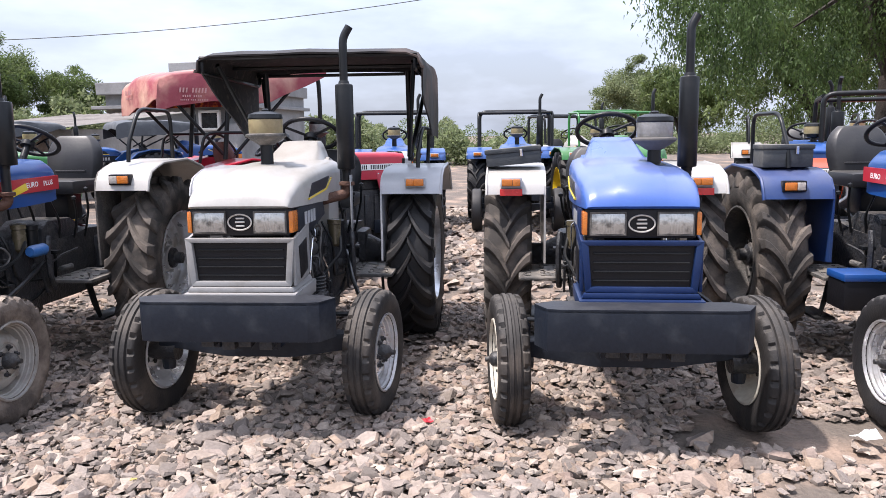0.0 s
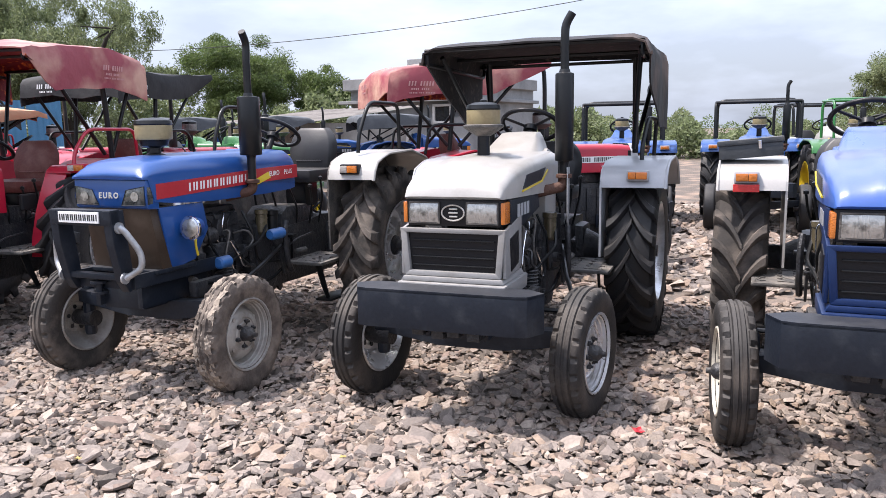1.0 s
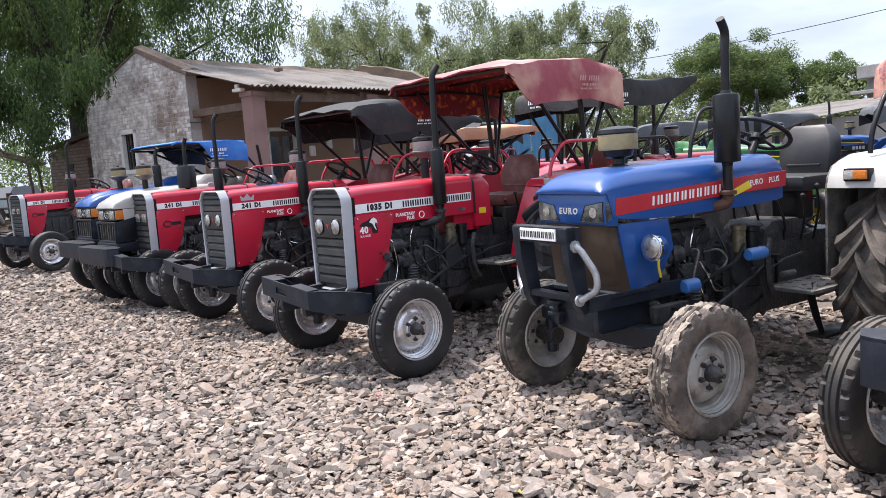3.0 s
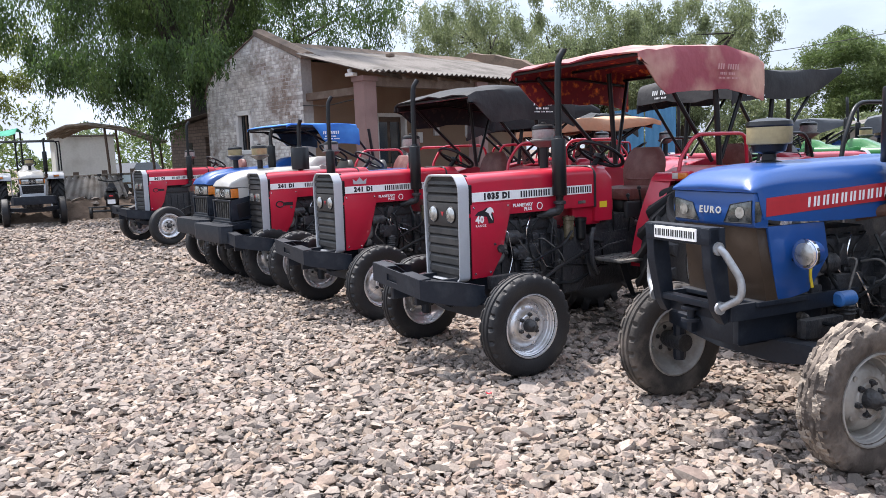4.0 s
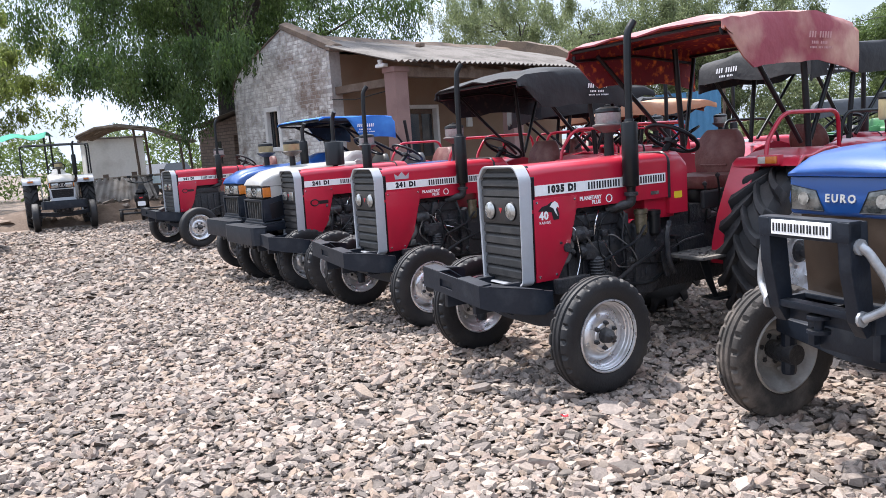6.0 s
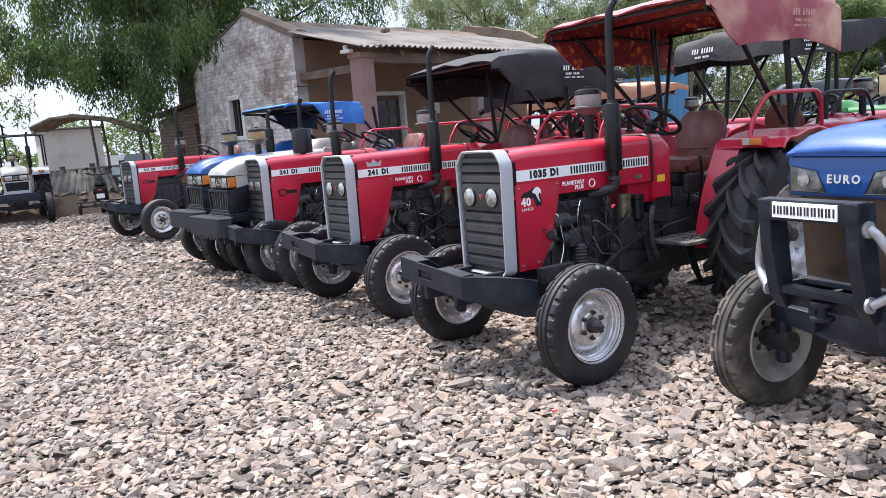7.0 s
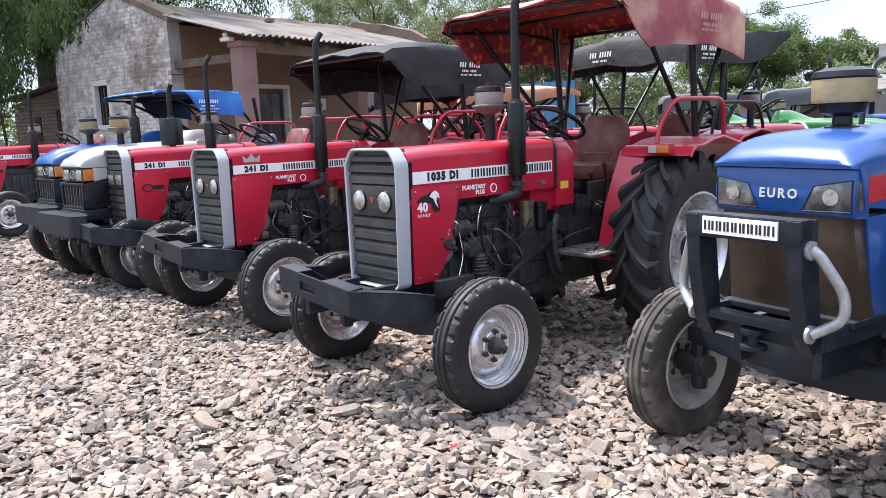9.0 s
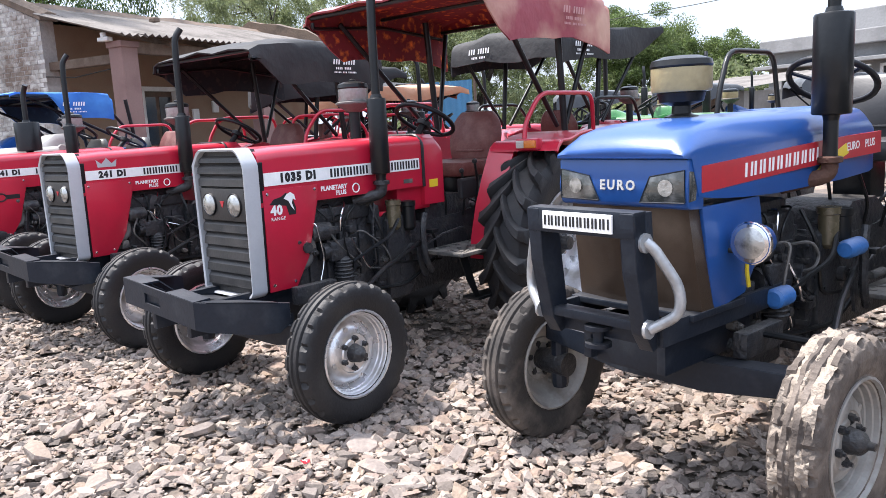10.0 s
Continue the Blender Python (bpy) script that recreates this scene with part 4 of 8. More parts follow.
def scooter():
    t = thing("scooter", pose(-24.2, 3.45, 0.1, 0, 0, 262), "dark scooter with an extra pair of side wheels, seen from behind", "scooter")
    for y in (-0.6, 0.6):
        bm = B()
        tube(bm, [(0, y + 0.19 * math.cos(a), 0.24 + 0.19 * math.sin(a)) for a in [k * math.pi / 10 for k in range(21)]], 0.05, 8)
        part("wheel", bm, RUBBER, t, "", 50)
    for x in (-0.55, 0.55):
        bm = B()
        tube(bm, [(x, 0.6 + 0.13 * math.cos(a), 0.18 + 0.13 * math.sin(a)) for a in [k * math.pi / 8 for k in range(17)]], 0.045, 8)
        part("side_wheel", bm, RUBBER, t, "", 50)
    bm = B()
    tube(bm, [(-0.6, 0.6, 0.22), (0.6, 0.6, 0.22)], 0.03, 6)
    tube(bm, [(-0.6, 0.75, 0.34), (0.6, 0.75, 0.34)], 0.02, 6)
    part("outrigger", bm, BLACK, t)
    bm = B()
    loft(bm, [[(-w * 0.6, y, z0), (w * 0.6, y, z0), (w, y, z0 + (z1 - z0) * 0.4), (w * 0.95, y, z0 + (z1 - z0) * 0.75), (w * 0.55, y, z1), (-w * 0.55, y, z1), (-w * 0.95, y, z0 + (z1 - z0) * 0.75), (-w, y, z0 + (z1 - z0) * 0.4)] for w, y, z0, z1 in ((0.08, -0.45, 0.5, 1.0), (0.16, -0.35, 0.3, 0.9), (0.17, -0.2, 0.28, 0.36), (0.17, 0.05, 0.28, 0.4), (0.18, 0.15, 0.4, 0.72), (0.19, 0.6, 0.42, 0.76), (0.1, 0.85, 0.55, 0.72))])
    part("body", bm, PLASTIC, t, "", 40)
    bm = B()
    loft(bm, [[(-w, y, z), (w, y, z), (w * 0.8, y, z + 0.08), (0, y, z + 0.1), (-w * 0.8, y, z + 0.08)] for w, y, z in ((0.09, 0.08, 0.72), (0.14, 0.2, 0.72), (0.15, 0.5, 0.74), (0.13, 0.75, 0.77), (0.06, 0.86, 0.78))])
    part("seat", bm, VINYL, t, "", 50)
    for s in (-1, 1):
        bm = B()
        tube(bm, [(s * 0.24, -0.34, 1.06), (s * 0.30, -0.36, 1.18)], 0.008, 5)
        box(bm, s * 0.30 - 0.05, s * 0.30 + 0.05, -0.37, -0.35, 1.17, 1.24, 0.01)
        part("mirror", bm, BLACK, t)
    bm = B()
    tube(bm, [(-0.34, -0.3, 1.08), (-0.15, -0.4, 1.02), (0.15, -0.4, 1.02), (0.34, -0.3, 1.08)], 0.018, 6, 0.05)
    part("handlebar", bm, BLACK, t)
    part("tail_light", box(B(), -0.05, 0.05, 0.84, 0.88, 0.62, 0.66, 0.01), REDLENS, t)
    part("rear_plate", box(B(), -0.1, 0.1, 0.88, 0.89, 0.42, 0.54), LETTER, t)


scooter()


def parked_car():
    t = thing("car", pose(-40, 6.0, 0.15, 0, 0, 40), "pale blue hatchback parked behind the shelter", "car")
    bm = B()
    loft(bm, [[(-w, y, 0.35), (w, y, 0.35), (w, y, z), (-w, y, z)] for y, w, z in ((-1.8, 0.7, 0.75), (-1.6, 0.8, 0.9), (-0.7, 0.82, 1.0), (1.7, 0.82, 1.0), (1.85, 0.75, 0.8))])
    part("body", bm, mat("pale_blue_car_paint", (0.42, 0.55, 0.62), 0.3, bump=0.0, coat=0.5, vary=0.05), t, "", 40)
    bm = B()
    loft(bm, [[(-0.76, y0, 1.0), (0.76, y0, 1.0), (0.62, y1, 1.5), (-0.62, y1, 1.5)] for y0, y1 in ((-0.6, 0.0), (1.7, 1.4))])
    part("cabin", bm, DARK_GLASS, t)
    for s in (-1, 1):
        for y in (-1.2, 1.2):
            bm = B()
            lathe(bm, [(0.0, -0.09), (0.3, -0.09), (0.31, 0.0), (0.3, 0.09), (0.0, 0.09)], 18, at(s * 0.76, y, 0.31, TURN_OUT))
            part("wheel", bm, RUBBER, t, "", 40)


parked_car()


def net_awning():
    t = thing("shade_net", pose(-29, 0.9, 0.1, 0, 0, 80), "green shade net on thin poles", "awning")
    bm = B()
    rows = [[(-1.5 + 0.2 * i, -0.8 + 0.4 * j, 2.7 + 0.06 * math.sin(i * 1.3 + j) - (0.15 if j == 0 else 0)) for i in range(11)] for j in range(5)]
    shell(bm, rows, 0.01)
    part("net", bm, (NET, NET), t, "", 60)
    for x in (-1.4, 0.4):
        for y in (-0.4, 0.7):
            bm = B()
            tube(bm, [(x, y, -0.1), (x, y, 2.72)], 0.03, 6)
            part("pole", bm, BLACK, t)


net_awning()


# ---- buildings behind the rows ----
def grey_building():
    t = thing("concrete_building", pose(-12.9, 29.5, -0.2, 0, 0, -14), "low grey concrete building with a roof tank room", "building")
    bm = B()
    box(bm, 0, 2.2, 0, 6, -0.7, 2.35)
    box(bm, 2.9, 5.6, 0, 6, -0.2, 2.35)
    box(bm, 2.2, 2.9, 0, 6, -0.2, 1.95)
    box(bm, 0, 5.6, 0.25, 6, 2.35, 3.5)
    part("wall", bm, CONCRETE, t)
    part("parapet", box(B(), -0.15, 5.75, -0.1, 6.1, 3.5, 3.95, 0.03), CONCRETE, t)
    part("slab", box(B(), -0.2, 5.8, -0.35, 6.2, 2.95, 3.08, 0.02), CONCRETE, t)
    part("tank_room", box(B(), 2.3, 4.9, 1, 4, 3.95, 4.7, 0.03), CONCRETE, t)
    for x in (0.7, 4.2):
        w = part("window", box(B(), x, x + 0.7, -0.02, 0.06, 2.2, 2.75), DARK_GLASS, t)
        bm = B()
        for x0, x1, z0, z1 in ((-0.08, 0.02, 2.12, 2.83), (0.68, 0.78, 2.12, 2.83), (-0.08, 0.78, 2.75, 2.84), (-0.08, 0.78, 2.11, 2.2)):
            box(bm, x + x0, x + x1, -0.08, 0.05, z0, z1, 0.01)
        part("frame", bm, LIME, w)


grey_building()


def white_store():
    t = thing("white_store", pose(-13.5, 21.5, 0.0, 0, 0, -18), "weathered single-storey store with a green tin roof", "building")
    part("wall", box(B(), 0, 4.0, 0, 4, -0.2, 1.9), OLD_WALL, t)
    bm = B()
    rows = [[(-0.3 + 0.12 * k, -0.5 + 5.0 * f, 1.95 + 0.5 * f + 0.02 * math.sin(2.1 * k)) for f in (0, 0.5, 1)] for k in range(39)]
    shell(bm, rows, 0.01)
    part("roof", bm, (mat("pale_green_tin", (0.24, 0.33, 0.26), 0.6, scale=1.5, vary=0.15, bump=0.1), SHEET), t, "", 60)
    part("door", box(B(), 2.2, 3.2, -0.04, 0.03, 0, 2.0), WOOD, t)


white_store()


def sheet_fence():
    t = thing("blue_sheet_fence", pose(-16.5, 15.5, 0.05, 0, 0, 20), "blue corrugated metal fence behind the tractors", "fence")
    for k in range(2):
        bm = B()
        rows = [[(0.9 * k + 0.05 * i, 0.02 * math.sin(i * 1.9), z) for z in (0.0, 1.2, 2.5)] for i in range(18)]
        shell(bm, rows, 0.006)
        part("sheet", bm, (BLUE_SHEET, BLUE_SHEET), t, "", 60)
    for k in range(2):
        bm = B()
        tube(bm, [(1.8 * k, 0.08, -0.2), (1.8 * k, 0.08, 2.55)], 0.04, 6)
        part("post", bm, WOOD, t)


sheet_fence()

# ---- overhead cable ----
bm = B()
tube(bm, [(-44 + 2.0 * k, 30.5, 5.45 + 0.0033 * (2.0 * k - 23) ** 2) for k in range(42)], 0.015, 5)
cable = part("overhead_cable", bm, BLACK, None)
tagged(cable, "thin dark overhead cable crossing the sky", "cable")

# ---- trees ----
tree(-27.2, 6.8, 13.0, 6.7, LEAF_DARK, 1, "huge shady neem tree with hanging foliage behind the house", 0.42, 0.30, 205000, 0.125, 2.4, hang=(-55, 28, 3.4, 5.0, 12))
tree(-32.5, 10.0, 11.5, 5.5, LEAF_DARK, 31, "dark leafy tree behind the house", 0.35, 0.3, 36000, 0.15, 1.2)
tree(-36.0, -1.8, 10.0, 4.6, LEAF_BRIGHT, 2, "broad yellow-green tree at the far end of the yard", 0.35, 0.28, 44000, 0.16, 1.0)
tree(-44.0, -6.5, 8.0, 5.0, LEAF_GREY_HAZED, 21, "tree beyond the far sheds", 0.3, 0.2, 24000, 0.2, 0.3)
tree(-31.8, 22.0, 10.0, 4.6, LEAF_GREY_HAZED, 3, "grey-green tree with fine leaves behind the house", 0.3, 0.2, 72000, 0.12, 1.2)
tree(-27.6, 24.2, 9.6, 4.6, LEAF_GREY_HAZED, 4, "grey-green tree with fine leaves behind the house", 0.3, 0.2, 72000, 0.12, 1.2)
tree(-23.4, 25.6, 8.8, 4.0, LEAF_GREY_HAZED, 5, "grey-green tree with fine leaves behind the rows", 0.3, 0.2, 84000, 0.12, 1.0)
tree(-21.7, 35.6, 7.5, 3.5, LEAF, 6, "round-topped green tree behind the yard", 0.25, 0.14, 80000, 0.13, 0.0, full=1.5)
tree(-17.9, 38.0, 5.5, 2.3, LEAF, 7, "round-topped green tree behind the yard", 0.22, 0.14, 45000, 0.13, 0.0, full=1.5)
tree(-15.2, 30.5, 3.6, 2.0, LEAF_GREY_HAZED, 8, "bushy light green tree beside the concrete building", 0.12, 0.1, 11000, 0.2, 0.0, full=1.3)
tree(9.8, 39.0, 6.0, 2.7, LEAF_GREY_HAZED, 9, "light green tree behind the yard", 0.22, 0.22, 45000, 0.12, 0.0, full=1.3)
tree(11.4, 19.5, 10.0, 6.3, LEAF_DARK, 10, "large spreading tree with drooping branches", 0.5, 0.3, 130000, 0.115, 1.9)
tree(13.6, 27.5, 9.0, 5.2, LEAF, 11, "dense green tree behind the yard", 0.4, 0.2, 40000, 0.17, 0.8)
tree(9.4, 30.0, 5.2, 2.0, LEAF, 12, "green tree behind the yard", 0.2, 0.25, 18000, 0.13, 0.3, full=1.3)
tree(-35.0, -7.5, 9.0, 5.0, LEAF, 13, "leafy tree at the side of the yard", 0.3, 0.2, 9000, 0.3, 0.4)


def hedge(x0, x1, y, h, seed, label, count, leaf):
    """A far line of scrub: many leaf clumps along a strip."""
    rng = np.random.default_rng(seed)
    n = count
    X = rng.uniform(x0, x1, n)
    top = h * (0.62 + 0.38 * np.sin(X * 0.31 + seed) * np.sin(X * 0.83 + 2 * seed)) + 0.35 * np.sin(X * 2.7)
    Z = rng.random(n) ** 0.6 * np.maximum(top, 0.8)
    P = np.stack([X, y + rng.normal(0, 1.2, n), Z], 1)
    u = rng.normal(size=(n, 3))
    u /= np.linalg.norm(u, axis=1, keepdims=True)
    w = np.cross(u, rng.normal(size=(n, 3)))
    w /= np.linalg.norm(w, axis=1, keepdims=True)
    s = rng.uniform(0.12, 0.26, n)[:, None]
    V = np.stack([P - w * s * 0.3, P + w * s * 0.3, P + u * s], 1).reshape(-1, 3)
    k = np.arange(n) * 3
    me = bpy.data.meshes.new("scrub")
    me.from_pydata(V.tolist(), [], np.stack([k, k + 1, k + 2], 1).tolist())
    me.materials.append(leaf)
    tagged(new("scrub", me), label, "bushes", kind="stuff")


hedge(-30, 34, 52, 2.9, 1, "low line of green scrub on the horizon", 60000, LEAF_GREY_HAZED)
hedge(-60, 60, 80, 3.9, 2, "far wooded skyline", 30000, LEAF)
hedge(-14, 4, 40, 2.8, 3, "green scrub behind the parked rows", 34000, LEAF_GREY_HAZED)
hedge(-34, -13.5, 31, 3.7, 6, "green scrub between the trees", 36000, LEAF_GREY_HAZED)
hedge(-70, -28, -30, 5.0, 5, "scrub at the side of the yard", 12000, LEAF)


def end_scrub():
    """Scrub along the far end of the yard."""
    rng = np.random.default_rng(9)
    n = 26000
    Y = rng.uniform(-30, 16, n)
    P = np.stack([-47 + rng.normal(0, 1.5, n), Y, rng.random(n) ** 0.6 * (3.2 + 1.3 * np.sin(Y * 0.5) * np.sin(Y * 1.3 + 1))], 1)
    u = rng.normal(size=(n, 3))
    u /= np.linalg.norm(u, axis=1, keepdims=True)
    w = np.cross(u, rng.normal(size=(n, 3)))
    w /= np.linalg.norm(w, axis=1, keepdims=True)
    s = rng.uniform(0.14, 0.3, n)[:, None]
    V = np.stack([P - w * s * 0.3, P + w * s * 0.3, P + u * s], 1).reshape(-1, 3)
    k = np.arange(n) * 3
    me = bpy.data.meshes.new("scrub")
    me.from_pydata(V.tolist(), [], np.stack([k, k + 1, k + 2], 1).tolist())
    me.materials.append(LEAF)
    tagged(new("scrub", me), "green scrub behind the far sheds", "bushes", kind="stuff")


end_scrub()


# ---- tractors: wheels ----

WHEELS = {}


def wheel_meshes(kind, tyre_mat, rim_mat, fine=True):
    """Meshes of a wheel, its axis along x and its outer face towards +x: disc with hub, tyre, rim."""
    key = (kind, tyre_mat.name, rim_mat.name, fine)
    if key in WHEELS:
        return WHEELS[key]
    made = []
    front = kind == "front"
    bm = B()
    if front:
        lathe(bm, [(0.182, -0.03), (0.172, -0.022), (0.160, 0.004), (0.148, 0.02), (0.12, 0.034), (0.105, 0.036), (0.10, 0.030), (0.078, 0.030), (0.07, 0.036), (0.0, 0.036)], 28, TURN_OUT, caps=False)
        for k in range(4):
            a = 0.4 + k * math.pi / 2
            lathe(bm, [(0.012, 0.02), (0.016, 0.036), (0.011, 0.038), (0.0, 0.034)], 10, TURN_OUT @ Matrix.Translation((0.133 * math.cos(a), 0.133 * math.sin(a), -0.006)))
    else:
        lathe(bm, [(0.335, -0.02), (0.30, -0.035), (0.22, -0.03), (0.15, 0.0), (0.12, 0.015), (0.10, 0.02), (0.095, 0.05), (0.07, 0.06), (0.0, 0.06)], 32, TURN_OUT, caps=False)
        for k in range(8):
            a = k * math.pi / 4
            lathe(bm, [(0.016, 0.0), (0.016, 0.04), (0.0, 0.042)], 6, TURN_OUT @ Matrix.Translation((0.125 * math.cos(a), 0.125 * math.sin(a), 0)))
            box(bm, -0.05, -0.02, -0.04, 0.04, 0.29, 0.345, 0, Matrix.Rotation(a, 4, "X"))
    made.append((bm, rim_mat, 35))
    bm = B()
    if front:
        half = [(0.212, 0.060), (0.228, 0.072), (0.234, 0.070), (0.25, 0.079), (0.30, 0.086), (0.332, 0.083), (0.349, 0.076), (0.359, 0.064), (0.363, 0.045), (0.354, 0.040), (0.354, 0.032), (0.366, 0.027), (0.368, 0.010), (0.360, 0.005)]
        prof = half + [(r, -z) for r, z in reversed(half)]
        last = len(prof) - 1
        cut = {5: 0.992, 6: 0.972, 7: 0.952, 8: 0.962}
        lathe(bm, prof if fine else prof[3:9] + prof[-9:-3], 168 if fine else 48, TURN_OUT, None if not fine else lambda k, i: cut.get(min(k, last - k), 1.0) if (i + (3 if k > last / 2 else 0)) % 7 < (2 if k in (6, last - 6, 7, last - 7) else 1) else 1.0, caps=False)
    else:
        half = [(0.362, 0.135), (0.42, 0.165), (0.50, 0.175), (0.565, 0.166), (0.60, 0.14), (0.616, 0.08), (0.622, 0.0)]
        lathe(bm, half + [(r, -z) for r, z in reversed(half[:-1])], 40, TURN_OUT, caps=False)
        prof = [(0.0, 0.622), (0.08, 0.616), (0.14, 0.60), (0.166, 0.565), (0.175, 0.50)]

        def base(z):
            for (a, ra), (b, rb) in zip(prof, prof[1:]):
                if z <= b:
                    return ra + (rb - ra) * (z - a) / (b - a)
            return prof[-1][1]
        for s in (-1, 1):
            for k in range(19):
                a0 = 2 * math.pi * (k + (0.5 if s > 0 else 0)) / 19
                secs = []
                for u in (0.0, 0.14, 0.3, 0.46, 0.62, 0.78, 0.92, 1.0) if fine else (0.0, 0.3, 0.62, 0.92, 1.0):
                    z = min(-0.014 + u * 0.192, 0.176)
                    ang = a0 + 0.37 * (1 - (1 - u) ** 1.7)
                    rb = base(abs(z)) - 0.012
                    rt = 0.665 - 0.02 * u ** 3 if u < 1 else 0.60
                    if u == 1.0:
                        rb = 0.535
                    t0, t1 = 0.088 + 0.015 * u, 0.046 + 0.016 * u
                    secs.append([TURN_OUT @ Vector((r * math.cos(ang + d / r), r * math.sin(ang + d / r), s * z)) for r, d in ((rb, -t0 / 2), (rt - 0.008, -t1 / 2 - 0.004), (rt, -t1 / 2 + 0.005), (rt, t1 / 2 - 0.005), (rt - 0.008, t1 / 2 + 0.004), (rb, t0 / 2))])
                loft(bm, secs)
    if tyre_mat.name.startswith("mud"):
        for v in bm.verts:
            r = math.hypot(v.co.y, v.co.z)
            if r > 0.335:
                k = noise.noise((v.co * 16)[:]) + 0.6 * noise.noise((v.co * 42)[:])
                f = 1 + max(-0.25, k) * 0.017 / r
                v.co.y, v.co.z, v.co.x = v.co.y * f, v.co.z * f, v.co.x * (1 + 0.05 * k)
    made.append((bm, tyre_mat, 28 if front else 38))
    bm = B()
    if front:
        lathe(bm, [(0.196, -0.05), (0.222, -0.062), (0.226, -0.074), (0.216, -0.078), (0.20, -0.055), (0.184, -0.03), (0.182, -0.028), (0.188, -0.012), (0.192, 0.012), (0.198, 0.016), (0.200, 0.036), (0.206, 0.04), (0.208, 0.056), (0.217, 0.062), (0.220, 0.080), (0.229, 0.078), (0.226, 0.06)], 30, TURN_OUT, caps=False)
    else:
        lathe(bm, [(0.36, -0.12), (0.375, -0.14), (0.385, -0.155), (0.372, -0.158), (0.355, -0.13), (0.34, -0.08), (0.335, -0.02), (0.335, 0.03), (0.342, 0.05), (0.35, 0.09), (0.358, 0.13), (0.373, 0.158), (0.386, 0.155), (0.376, 0.13)], 34, TURN_OUT, caps=False)
    made.append((bm, rim_mat, 35))
    bm = B()
    if front:
        lathe(bm, [(0.055, -0.14), (0.06, -0.02), (0.05, 0.036), (0.046, 0.05), (0.042, 0.08), (0.034, 0.09), (0.016, 0.104), (0.014, 0.125), (0.0, 0.127)], 18, TURN_OUT)
        for k in range(6):
            a = k * math.pi / 3
            lathe(bm, [(0.015, 0.025), (0.015, 0.048), (0.008, 0.052), (0.008, 0.062), (0.0, 0.062)], 6, TURN_OUT @ Matrix.Translation((0.078 * math.cos(a), 0.078 * math.sin(a), 0)))
    else:
        lathe(bm, [(0.085, 0.05), (0.08, 0.075), (0.05, 0.09), (0.045, 0.14), (0.0, 0.145)], 18, TURN_OUT)
    made.append((bm, IRON, 35))
    out = []
    for (bm, m, sm), nm in zip(made, (kind + "_wheel", "tyre", "rim", "hub")):
        ob = part(nm, bm, m, None, "", sm, True)
        out.append(ob.data)
        bpy.data.objects.remove(ob)
    WHEELS[key] = out
    return out


def wheel(parent, kind, x, y, z, tyre_mat, rim_mat, steer=0.0, spin=0.0, size=1.0, fine=True):
    disc, tyre, rim, hub = wheel_meshes(kind, tyre_mat, rim_mat, fine)
    m = pose(x, y, z, 0, 0, steer + (0 if x > 0 else 180)) @ pose(0, 0, 0, spin, 0, 0) @ Matrix.Scale(size, 4)
    w = same(kind + "_wheel", disc, parent, m)
    same("tyre", tyre, w, Matrix())
    same("rim", rim, w, Matrix())
    same("hub", hub, w, Matrix())
    if tyre_mat is MUDDY_RUBBER:
        bm = B()
        grid = []
        for i in range(151):
            a = 2 * math.pi * i / 150
            ring = []
            for j in range(11):
                u = -0.066 + 0.0132 * j
                k = noise.noise((math.cos(a) * 5, math.sin(a) * 5, u * 14)) + 0.7 * noise.noise((math.cos(a) * 16, math.sin(a) * 16, u * 45))
                r = 0.361 - 0.9 * u * u + 0.021 * max(-0.7, min(0.75, k)) - (0.016 if abs(u - 0.0132) < 0.01 else 0.0)
                ring.append((u, r * math.cos(a), r * math.sin(a)))
            grid.append(ring)
        loft(bm, grid, False, False)
        part("caked_mud", bm, DRY_MUD, w, "pale dried mud caked on the tread", 25)
    return w


